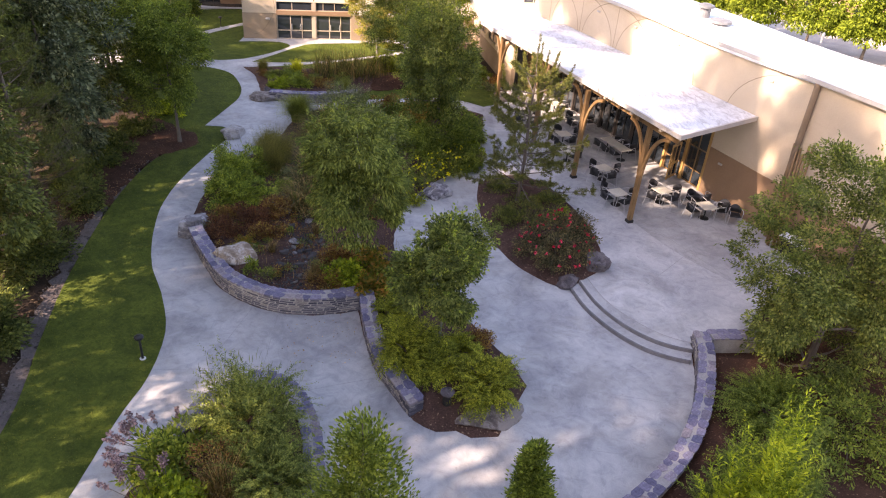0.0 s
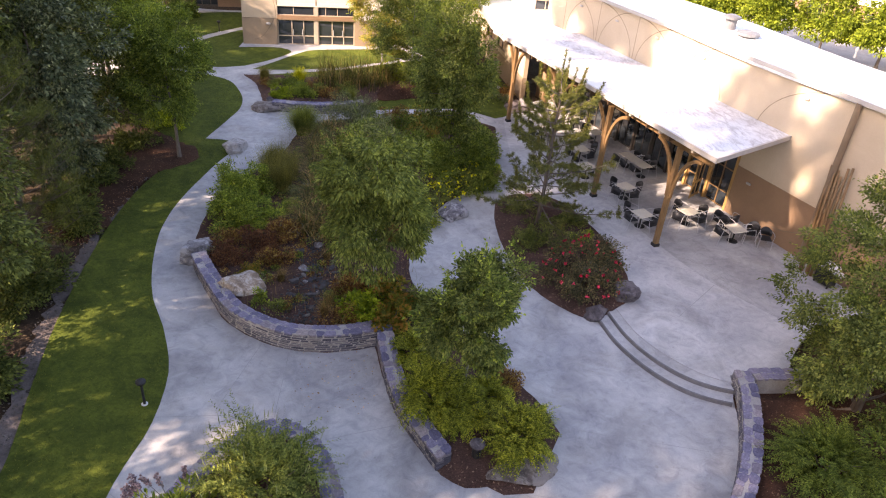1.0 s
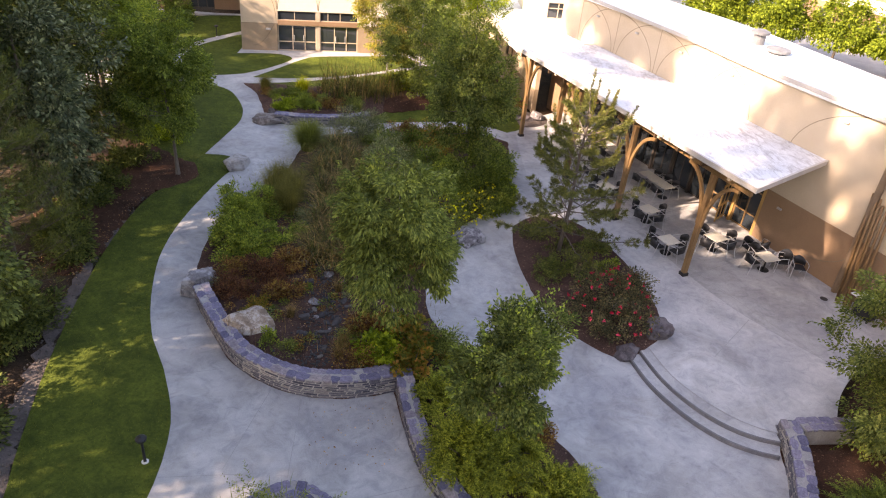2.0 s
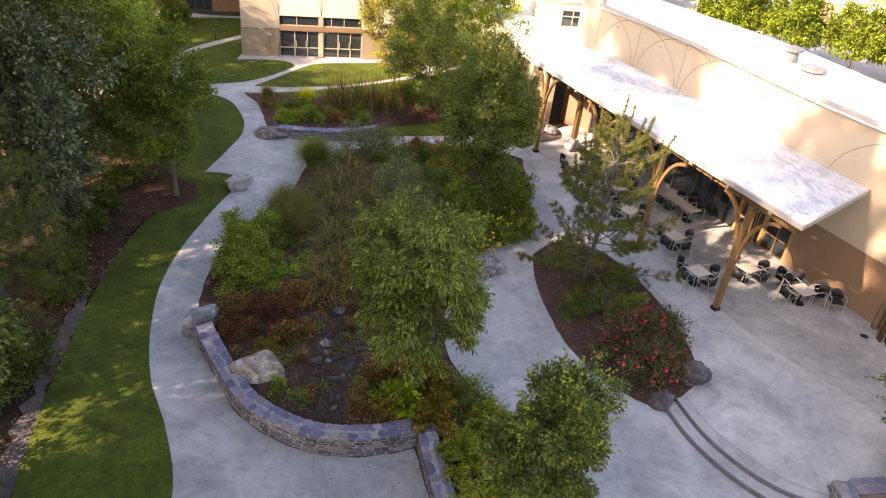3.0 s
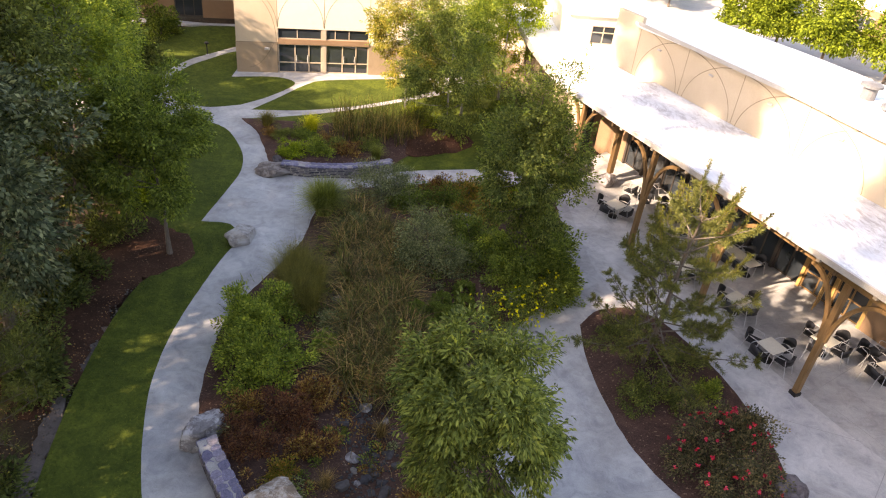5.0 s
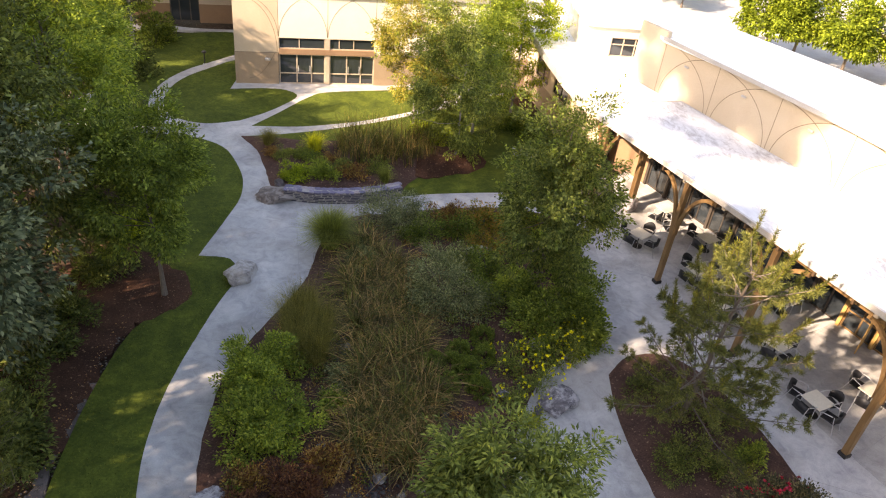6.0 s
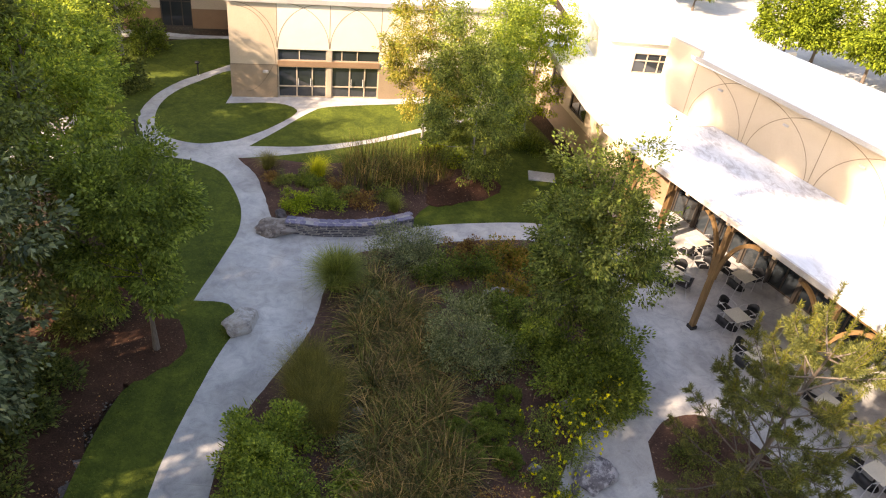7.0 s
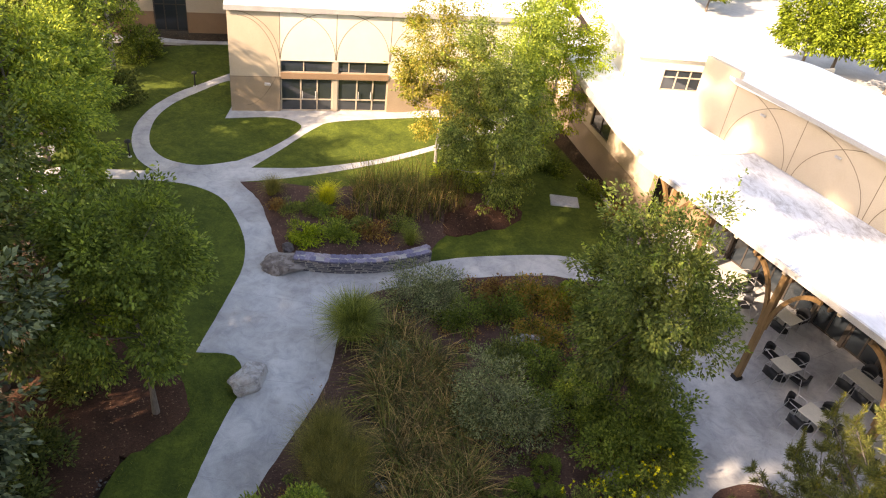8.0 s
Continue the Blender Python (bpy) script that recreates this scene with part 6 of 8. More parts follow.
def build_wood():
    """The wood along the lawn: a few trees built once and set out again and again."""
    kinds = []
    for k, (h, r, m, words) in enumerate(((12.5, 3.6, LEAF_WOOD, "tall dark green broadleaf tree at the wood's edge"), (14.5, 4.0, LEAF_WOOD, "tall green broadleaf tree in the wood"),
                                          (10.5, 3.2, LEAF_MAGNOLIA, "grey-green magnolia-like tree at the wood's edge"))):
        t = plant("tree", (-20, 40, -0.1), words, "tree", "trees of the wood")
        tree_parts(t, 60 + k, h, 0.2, 1.0 if k != 1 else 2.5, (r, r), 420, 60, 0.58 if k < 2 else 0.5, 0.21, m, BARK, low=-0.95, ragged=0.3, fresh=(LEAF_DARK, LEAF, LEAF_MAGNOLIA)[k])
        kinds.append(t)
    t = plant("pine", (-22, 18, -0.1), "tall dark pine in the wood", "tree", "trees of the wood")
    pine_parts(t, 66, 12.0, 3.2, NEEDLE, per=30, needle=0.34, bare=0.08, whorl_gap=0.55)
    kinds.append(t)
    t = plant("tree", (-25, 60, -0.1), "light green maple with spreading tiers", "tree", "trees of the wood")
    tree_parts(t, 67, 9.0, 0.16, 1.6, (3.4, 3.2), 300, 66, 0.46, 0.17, LEAF_LIGHT, BARK, low=-0.75, ragged=0.34, sprigs=200, fresh=LEAF_LIGHT)
    kinds.append(t)
    spots = [(2, -18.7, 34.0, 1.0, 0), (0, -19.8, 40.4, 0.95, 40), (3, -17.4, 28.4, 0.85, 0), (0, -17.6, 23.5, 0.9, 100), (3, -16.8, 18.6, 0.8, 60), (1, -22.5, 35.5, 1.1, 10), (1, -20.9, 26.2, 0.72, 200), (1, -23.5, 28.5, 1.15, 70),
             (4, -21.7, 47.8, 0.98, 130), (2, -23.2, 43.6, 1.05, 130), (1, -24.5, 43.0, 1.1, 220), (4, -23.8, 55.0, 0.95, 0), (4, -23.0, 51.4, 1.1, 200), (4, -26.2, 61.0, 1.2, 90), (4, -25.9, 66.0, 1.1, 310), (0, -27.5, 71.0, 1.0, 80), (0, -25.2, 58.0, 0.9, 45), (0, -27.5, 67.0, 1.1, 20),
             (4, -29.0, 57.0, 1.0, 260), (0, -29.0, 74.0, 1.1, 150), (1, -20.5, 13.0, 1.0, 180), 
             (0, -18.5, 5.5, 1.2, 120), (0, -25.5, 49.0, 0.95, 310), (0, -31.0, 82.0, 1.2, 250)]
    used = set()
    for k, x, y, s, turn in spots:
        m = pose(x, y, -0.1, 0, 0, turn)
        if k not in used:
            kinds[k].matrix_basis = m
            kinds[k].scale = (s, s, s)
            used.add(k)
        else:
            c = copy_thing(kinds[k], m)
            c.scale = (s, s, s)
    # tall old trees deeper in the wood, whose unseen crowns shade the garden
    t = plant("tree", (-22, 10, -0.1), "tall old oak with high open crown in the wood", "tree", "tall trees of the wood")
    tree_parts(t, 68, 27.0, 0.3, 13.5, (4.3, 4.3), 210, 27, 0.95, 0.67, LEAF, BARK, low=-0.95, ragged=0.3, limbs=14, even=True)
    t.matrix_basis = pose(-21.5, -16, -0.1)
    for x, y, s, turn in ((-23.5, -9, 1.02, 40), (-21, -3.3, 1.18, 90), (-24.3, 7.5, 1.2, 140), (-21.0, 9.5, 1.08, 10), (-23.0, 15.0, 1.0, 200), (-21.5, 20.8, 0.94, 260), (-20.8, 8.5, 1.06, 170), (-24, 29.0, 0.89, 310), (-22.5, 33.5, 0.8, 70),
                          (-25, 39, 0.9, 120), (-28, 12, 1.08, 230), (-29, 24, 1.05, 330)):
        c = copy_thing(t, pose(x, y, -0.1, 0, 0, turn))
        c.scale = (s, s, s)
    # unseen thin-crowned pines, most above the oaks, added to dapple cafe wall and terrace
    t = plant("tree", (-21, 8, -0.1), "very tall thin-crowned pine, unseen, added to dapple the light", "tree", "tall pines")
    tree_parts(t, 69, 38.5, 0.3, 31.0, (3.0, 3.0), 64, 55, 0.8, 0.5, NEEDLE, BARK, low=-0.9, ragged=0.4, limbs=10)
    for x, y, s, turn in ((-21, 14, 0.97, 50), (-20.5, 27.5, 0.96, 160), (-22, 32, 0.94, 220), (-20, 3, 1.03, 280), (-20.5, 36.5, 0.93, 30), (-22.5, 29.3, 0.95, 130), (-22, -0.5, 0.98, 80), (-23.5, 2.2, 1.0, 240), (-21.5, 25.6, 0.6, 20), (-22, 21.8, 0.76, 150)):
        c = copy_thing(t, pose(x, y, -0.1, 0, 0, turn))
        c.scale = (s, s, s)
    # tall straight trunks standing in the wood
    for x, y, h in ((-24.2, 66.5, 9), (-27.6, 58.5, 11), (-25.8, 52.5, 10)):
        t = plant("dead_trunk", (x, y, -0.1), "bare grey standing tree trunk among leaves", "tree trunk", "bare trunks")
        bm = bmesh.new()
        tube(bm, [(0, 0, 0), (0.1, 0, h * 0.5), (0.05, 0.1, h)], [0.17, 0.13, 0.08], 9)
        part("trunk", bm, BARK_PALE, t)


def build_sunlit_trees():
    """Round trees beyond the cafe, by the car park."""
    first = plant("tree", (28.2, 79.6, 0), "round sunlit yellow-green tree by the car park", "tree", "car park trees")
    tree_parts(first, 71, 6.6, 0.16, 1.3, (2.9, 2.9), 230, 40, 0.6, 0.29, LEAF_SUN, BARK, low=-0.8, ragged=0.25)
    for x, y, s, turn in ((31.2, 79.8, 1.0, 40), (33.6, 75.4, 1.05, 90), (37.5, 71.5, 1.0, 150), (41.5, 68.0, 1.05, 250), (46, 64, 1.1, 70), (22.0, 98, 0.75, 200), (25.5, 95, 0.7, 320),
                          (29.0, 101, 0.8, 300), (34, 103, 0.8, 20), (39, 99, 0.9, 110), (18, 101, 0.8, 160)):
        c = copy_thing(first, pose(x, y, 0, 0, 0, turn))
        c.scale = (s, s, s)


# ---- stones ----
BOULDERS = [  # x, y, z, size, seed, material, turn, label
    (-10.75, 29.0, 0.0, (0.85, 0.62, 0.95), 1, "b", 60, "rugged grey boulder at the end of the curved wall"),
    (-7.85, 26.15, 0.35, (1.15, 0.75, 0.85), 2, "t", -10, "large pale tan boulder in the mulched bed"),
    (-11.75, 41.0, 0.0, (0.78, 0.5, 0.72), 3, "p", 55, "smooth grey boulder where the lawn meets the path"),
    (-11.4, 47.65, 0.0, (1.25, 0.6, 0.56), 4, "d", 6, "broad flat brownish-grey boulder at the end of the far wall"),
    (8.05, 27.3, 0.3, (0.62, 0.55, 0.75), 5, "s", 20, "angular dark slate boulder by the terrace steps"),
    (6.75, 26.35, 0.05, (0.48, 0.42, 0.55), 6, "s", 0, "rounded brown boulder by the terrace steps"),
    (0.75, 33.95, 0.12, (0.72, 0.6, 0.7), 7, "b", 30, "blue-grey boulder beside the plaza"),
    (2.75, 17.75, 0.02, (1.15, 0.62, 0.36), 9, "d", 25, "flat weathered rock at the tip of the bed"),
    (-1.4, 43.2, 0.3, (0.7, 0.5, 0.7), 11, "b", 0, "pale boulder among the shrubs"),
    (0.6, 37.0, 0.35, (0.6, 0.45, 0.6), 12, "b", 35, "tan boulder under yellow flowers"),
    (5.6, 50.6, 0.3, (0.7, 0.5, 0.5), 13, "s", 10, "flat grey rock near the canopy's far post"),
    (6.3, 51.1, 0.3, (0.6, 0.5, 0.6), 14, "b", 70, "grey rock by the gravel patch"),
    (-13.0, 53.9, 0.1, (0.3, 0.25, 0.25), 15, "b", 0, "small pale rock in the far bed"),
    (-11.3, 48.9, 0.2, (0.35, 0.3, 0.4), 16, "s", 0, "small dark rock in the far bed"),
]
STONES = [(-5.3, 27.4), (-5.75, 28.2), (-5.2, 26.3), (-4.6, 28.4), (-6.2, 29.7), (-5.5, 30.6), (-6.5, 32.0), (-6.1, 33.6), (-6.9, 35.2), (-6.6, 31.2), (-5.0, 25.3), (-5.9, 25.9), (-4.7, 26.9), (-7.0, 36.6),
          (-6.8, 38.1), (-7.3, 39.9), (-4.2, 30.0), (-7.4, 31.6), (-6.0, 27.0), (-4.4, 31.9), (0.0, 33.4), (-1.2, 34.2), (-3.3, 33.2)]


def build_stones():
    for x, y, z, size, seed, kind, turn, words in BOULDERS:
        ob = new("boulder", rock_mesh("boulder", size, seed, {"b": BOULDER, "t": BOULDER_TAN, "s": SLATE_ROCK, "d": BOULDER_BROWN, "p": BOULDER_PALE}[kind]))
        ob.matrix_basis = pose(x, y, z - 0.08, 0, 0, turn)
        tagged(ob, words, "boulder", "boulders")
    shapes = [rock_mesh("stone", (0.24, 0.17, 0.18), 30 + k, BOULDER if k == 1 else PEBBLE, fine=3) for k in range(4)]
    rng = np.random.default_rng(8)
    along_bed = [(y0, rng.normal(0, 0.42)) for y0 in rng.uniform(24.3, 33.5, 46)]
    loose = [(-5.4 - 0.08 * (y0 - 24) + 0.5 * math.sin((y0 - 24) / 2.6) + off, y0) for y0, off in along_bed]
    for k, (x, y) in enumerate(STONES + loose):
        ob = new("stone", shapes[k % 4])
        s = rng.uniform(0.6, 1.25) if k < len(STONES) else rng.uniform(0.3, 0.75)
        ob.matrix_basis = pose(x, y, bed_height(x, y) - 0.04, 0, 0, rng.random() * 360) @ Matrix.Diagonal((s, s, s, 1))
        tagged(ob, "small loose stone in the dry stream bed", "stone", "stream stones")
    # pebbles: too many to count
    bm = bmesh.new()
    verts, faces = [], []
    base = bmesh.new()
    bmesh.ops.create_icosphere(base, subdivisions=1, radius=1)
    bv = np.array([v.co for v in base.verts])
    bf = np.array([[v.index for v in f.verts] for f in base.faces])
    base.free()
    bm.free()
    n = 0
    while n < 1500:
        y = rng.uniform(23.9, 41)
        x = -5.4 - 0.08 * (y - 24) + 0.5 * math.sin((y - 24) / 2.6) + rng.normal(0, 0.45)
        s = rng.uniform(0.025, 0.065)
        verts.append(bv * np.array([s, s * rng.uniform(0.6, 1), s * 0.6]) * (1 + rng.normal(0, 0.08, (len(bv), 1))) + np.array([x, y, bed_height(x, y) + 0.02]))
        faces.append(bf + n * len(bv))
        n += 1
    me = bpy.data.meshes.new("pebbles")
    me.from_pydata(np.concatenate(verts).tolist(), [], np.concatenate(faces).tolist())
    me.materials.append(two_scale("wet dark pebbles", (0.025, 0.025, 0.03), (0.085, 0.08, 0.08), 7, 40, 0.6))
    tagged(new("pebbles", me), "dark pebbles lining the dry stream bed", "pebbles", kind="stuff")
    # loose stones along the gravel drain
    n = 700
    u = rng.uniform(0, 8, n)
    line = np.array(WOOD_EDGE[:9])
    x = np.interp(u, np.arange(9), line[:, 0]) - rng.uniform(0.0, 0.75, n)
    y = np.interp(u, np.arange(9), line[:, 1])
    s = rng.uniform(0.02, 0.055, n)
    vv = (bv[None] * np.stack([s, s * 0.8, s * 0.6], 1)[:, None] + np.stack([x, y, np.full(n, -0.015)], 1)[:, None]).reshape(-1, 3)
    ff = (bf[None] + (np.arange(n) * len(bv))[:, None, None]).reshape(-1, 3)
    me = bpy.data.meshes.new("gravel")
    me.from_pydata(vv.tolist(), [], ff.tolist())
    me.materials.append(two_scale("loose gravel stones", (0.06, 0.052, 0.046), (0.15, 0.13, 0.115), 9, 50))
    tagged(new("gravel", me), "loose grey stones along the lawn drain", "gravel", kind="stuff")
    g = outline([(5.0, 49.2), (6.0, 49.5), (6.9, 50.3), (6.9, 51.4), (5.8, 52.2), (4.9, 51.2), (5.0, 49.2)])
    tagged(sheet("gravel_patch", g, GRAVEL, lambda x, y, d: 0.345 + 0.03 * soft(0, 0.3, d) + 0.015 * roll(x, y, 0.4), 0.25, 0.2), "pale grey gravel patch by the canopy's far end", "gravel", kind="structure")


def bed_height(x, y):
    """Roughly how high the large bed's mulch lies."""
    s = float(soft(30, 25, y)) * float(soft(2.5, -2.0, x))
    return float(lie(x, y)) + 0.35 + 0.3 * s + 0.05 * float(roll(x, y, 1.4)) - 0.24 * float(stream(np.array(x), np.array(y)))


# ---- planting ----
SHRUBS = [  # x, y, z, radii, clumps, leaves each, clump size, leaf, material, narrowness, seed, label
    (-9.4, 32.1, 0.25, (1.6, 1.55, 1.35), 150, 80, 0.30, 0.105, "LEAF_LIGHT", 0.58, 1, "dense fresh-green shrub beside the curving path"),
    (-9.65, 34.2, 0.25, (1.45, 1.5, 2.2), 194, 80, 0.30, 0.105, "LEAF_LIGHT", 0.58, 2, "dense green shrub with dark seed spikes"),
    (-8.1, 29.9, 0.4, (0.95, 0.9, 0.7), 60, 50, 0.26, 0.10, "LEAF_RED", 0.5, 3, "low wine-red shrub in mulch"),
    (-7.2, 30.7, 0.4, (0.9, 0.8, 0.75), 55, 50, 0.26, 0.10, "LEAF_RUST", 0.5, 4, "low rust-brown shrub in mulch"),
    (-9.3, 29.9, 0.35, (0.8, 0.7, 0.5), 45, 45, 0.24, 0.09, "LEAF_RUST", 0.5, 5, "low bronze ground cover in mulch"),
    (-7.0, 28.3, 0.5, (0.8, 0.6, 0.6), 40, 45, 0.24, 0.10, "LEAF_RUST", 0.5, 6, "low bronze and green perennial"),
    (-7.05, 25.35, 0.5, (0.42, 0.35, 0.5), 24, 40, 0.16, 0.10, "LEAF_LIGHT", 0.5, 7, "small bright green plant before a boulder"),
    (-3.3, 26.0, 0.55, (0.95, 0.85, 0.95), 60, 55, 0.28, 0.12, "LEAF_RUST", 0.5, 8, "orange-brown shrub below the young tree"),
    (-2.9, 24.6, 0.6, (0.85, 0.75, 1.05), 45, 45, 0.28, 0.17, "LEAF_YELLOW", 0.8, 9, "yellow-green oakleaf hydrangea above the wall"),
    (-1.9, 25.4, 0.55, (0.95, 0.8, 1.2), 50, 45, 0.3, 0.17, "LEAF_TURNING", 0.8, 10, "broad-leaved green hydrangea in the bed"),
    (-1.7, 24.3, 0.55, (0.8, 0.7, 1.1), 42, 45, 0.28, 0.16, "LEAF_TURNING", 0.8, 11, "reddening oakleaf hydrangea in the bed"),
    (-0.75, 25.6, 0.45, (1.0, 1.0, 0.9), 70, 60, 0.3, 0.13, "LEAF_HANGING", 0.3, 12, "olive-green spreading yew in the bed"),
    (0.1, 24.3, 0.4, (1.05, 1.0, 0.9), 70, 60, 0.3, 0.15, "LEAF_LIME", 0.3, 13, "green feathery shrub at the bed's edge"),
    (-0.9, 22.7, 0.45, (0.9, 1.1, 0.95), 70, 60, 0.3, 0.16, "LEAF_LIME", 0.3, 14, "olive feathery shrub above the wall"),
    (-0.1, 20.1, 0.4, (1.4, 1.4, 2.0), 118, 85, 0.36, 0.15, "LEAF_LIME", 0.26, 15, "arching chartreuse cypress shrub above the wall"),
    (0.7, 19.6, 0.35, (1.2, 1.15, 1.2), 90, 85, 0.34, 0.15, "LEAF_LIME", 0.26, 16, "feathery chartreuse shrub behind a bollard"),
    (2.65, 18.5, 0.3, (1.3, 1.25, 1.8), 104, 85, 0.36, 0.15, "LEAF_LIME", 0.26, 17, "spreading golden-green cypress shrub"),
    (1.7, 20.6, 0.35, (1.0, 0.9, 0.85), 80, 80, 0.34, 0.15, "LEAF_LIME", 0.26, 18, "low feathery olive-green shrub"),
    (2.3, 21.5, 0.3, (0.8, 0.75, 0.5), 50, 55, 0.24, 0.08, "LEAF_RUST", 0.5, 70, "low purple-brown shrub beside the small tree"),
    (-5.5, 14.1, 0.5, (0.7, 0.7, 1.9), 50, 55, 0.3, 0.10, "LEAF_RUST", 0.4, 71, "bronze dying perennial among the front shrubs"),
    (6.35, 28.25, 0.45, (1.7, 1.7, 1.95), 199, 65, 0.32, 0.09, "LEAF_ROSE", 0.5, 19, "bronze-leaved rose bush with red blooms"),
    (7.55, 29.8, 0.5, (0.85, 0.9, 0.85), 60, 60, 0.28, 0.10, "LEAF_ROSE", 0.5, 20, "dark-leaved rose bush beside the terrace"),
    (4.75, 31.7, 0.3, (1.3, 1.2, 0.95), 90, 70, 0.26, 0.08, "LEAF_DARK", 0.5, 21, "low dark green clipped shrub"),
    (6.1, 31.3, 0.4, (0.9, 0.8, 0.6), 60, 60, 0.26, 0.08, "LEAF_DARK", 0.5, 22, "low green mounded shrub in the island bed"),
    (6.95, 31.6, 0.45, (0.6, 0.6, 0.7), 40, 55, 0.22, 0.10, "LEAF_LIGHT", 0.5, 23, "light green small shrub in mulch"),
    (5.0, 33.4, 0.3, (0.9, 0.9, 0.45), 50, 55, 0.28, 0.10, "LEAF_DARK", 0.4, 60, "low green ground cover under the pine"),
    (6.5, 33.3, 0.45, (1.0, 0.95, 0.6), 80, 60, 0.28, 0.10, "LEAF_DARK", 0.4, 61, "low dark green shrub under the pine"),
    (4.4, 34.9, 0.35, (0.9, 0.9, 0.5), 60, 60, 0.28, 0.10, "LEAF_DARK", 0.4, 62, "low dark ground cover under the pine"),
    (-6.9, 41.9, 0.35, (0.8, 0.9, 1.0), 60, 50, 0.3, 0.11, "LEAF_BLUE", 0.35, 63, "grey-green perennial among the reeds"),
    (-5.0, 46.0, 0.35, (1.0, 0.7, 1.3), 60, 50, 0.3, 0.10, "LEAF_BLUE", 0.3, 64, "thin silvery shrub by the rear path"),
    (-1.7, 39.3, 0.35, (1.0, 1.0, 1.2), 70, 55, 0.3, 0.11, "LEAF", 0.4, 65, "green shrub beside the boxwood balls"),
    (-0.2, 40.2, 0.4, (1.0, 1.0, 1.4), 70, 55, 0.3, 0.12, "LEAF_LIGHT", 0.45, 66, "green shrub below the airy oak"),
    (-5.4, 45.2, 0.35, (1.65, 1.35, 1.9), 166, 60, 0.36, 0.11, "LEAF_BLUE", 0.3, 24, "tall silvery grey-green willow shrub"),
    (-3.0, 39.3, 0.35, (1.8, 1.75, 2.9), 256, 65, 0.36, 0.11, "LEAF_BLUE", 0.3, 25, "broad grey-green rosemary-like shrub"),
    (-2.3, 44.9, 0.35, (1.0, 0.9, 1.3), 60, 55, 0.3, 0.12, "LEAF", 0.45, 26, "mid-green shrub by the rear path"),
    (-0.9, 45.7, 0.35, (1.6, 1.05, 1.3), 90, 60, 0.3, 0.12, "LEAF_TURNING", 0.5, 27, "orange-bronze shrub beside the rear path"),
    (0.9, 45.5, 0.35, (1.0, 0.9, 1.1), 60, 55, 0.28, 0.13, "LEAF_YELLOW", 0.5, 28, "yellowing shrub near the terrace"),
    (1.35, 37.9, 0.4, (1.95, 1.9, 2.6), 269, 65, 0.36, 0.13, "LEAF", 0.5, 29, "large rounded dark-green viburnum"),
    (0.3, 39.0, 0.4, (1.0, 0.9, 1.5), 90, 60, 0.32, 0.12, "LEAF", 0.5, 30, "dark green viburnum beside the flowers"),
    (2.6, 38.6, 0.4, (0.8, 0.9, 1.2), 60, 50, 0.3, 0.15, "LEAF_YELLOW", 0.7, 31, "yellow-green broad-leaved shrub by the terrace"),
    (-1.0, 41.5, 0.4, (1.1, 1.1, 1.5), 80, 55, 0.3, 0.12, "LEAF", 0.45, 32, "dark shrub in the middle of the bed"),
    (-0.3, 33.0, 0.25, (0.6, 0.5, 0.6), 30, 40, 0.24, 0.10, "LEAF_LIME", 0.4, 33, "loose golden perennial by the plaza"),
    (-7.0, 34.6, 0.3, (0.6, 0.6, 0.7), 45, 50, 0.24, 0.09, "LEAF_BLUE", 0.4, 34, "small grey-green shrub in mulch"),
    (-7.2, 33.4, 0.35, (0.6, 0.6, 0.6), 36, 45, 0.22, 0.10, "LEAF_LIGHT", 0.5, 35, "small bright shrub by the stream bed"),
    (0.5, 44.9, 0.4, (1.15, 0.9, 1.2), 80, 60, 0.28, 0.11, "LEAF_TURNING", 0.5, 76, "orange-bronze shrub beside the rear path"),
    (-2.5, 45.6, 0.35, (1.1, 0.8, 1.1), 75, 60, 0.28, 0.10, "LEAF_RUST", 0.5, 77, "rust-brown shrub beside the rear path"),
    (-3.9, 44.3, 0.35, (1.1, 1.0, 1.3), 80, 60, 0.28, 0.10, "LEAF", 0.4, 78, "green twiggy shrub by the rear path"),
    (1.9, 43.4, 0.4, (1.2, 1.2, 1.4), 90, 60, 0.3, 0.12, "LEAF_LIGHT", 0.5, 79, "yellow-green shrub behind the oak"),
    (2.5, 41.3, 0.4, (1.1, 1.3, 1.5), 90, 60, 0.3, 0.13, "LEAF_HANGING", 0.55, 80, "dark green shrub beside the terrace path"),
    (-0.7, 43.3, 0.35, (1.1, 1.0, 1.0), 70, 60, 0.28, 0.10, "LEAF_TURNING", 0.5, 81, "bronze-green low shrub in the bed"),
    (-2.2, 42.4, 0.35, (1.1, 1.0, 0.9), 70, 60, 0.28, 0.10, "LEAF_DARK", 0.45, 82, "low dark shrub behind the silvery willow"),
    (-2.0, 31.2, 0.35, (0.7, 0.7, 0.55), 45, 50, 0.24, 0.09, "LEAF_RUST", 0.4, 84, "low bronze growth near the plaza edge"),
    (-9.5, 29.0, 0.35, (0.85, 0.8, 0.55), 60, 60, 0.22, 0.08, "LEAF_RED", 0.45, 85, "low wine-red ground cover behind the wall's end"),
    (-8.75, 28.3, 0.45, (0.8, 0.7, 0.5), 55, 60, 0.22, 0.08, "LEAF_RED", 0.45, 86, "low wine-red ground cover behind the wall's end"),
    (-7.6, 29.0, 0.45, (0.75, 0.7, 0.65), 55, 60, 0.22, 0.08, "LEAF_RED", 0.45, 87, "dark red shrub in mulch"),
    (-7.9, 27.3, 0.5, (0.6, 0.5, 0.45), 40, 55, 0.2, 0.08, "LEAF_TURNING", 0.5, 88, "yellowing low perennial behind the tan boulder"),
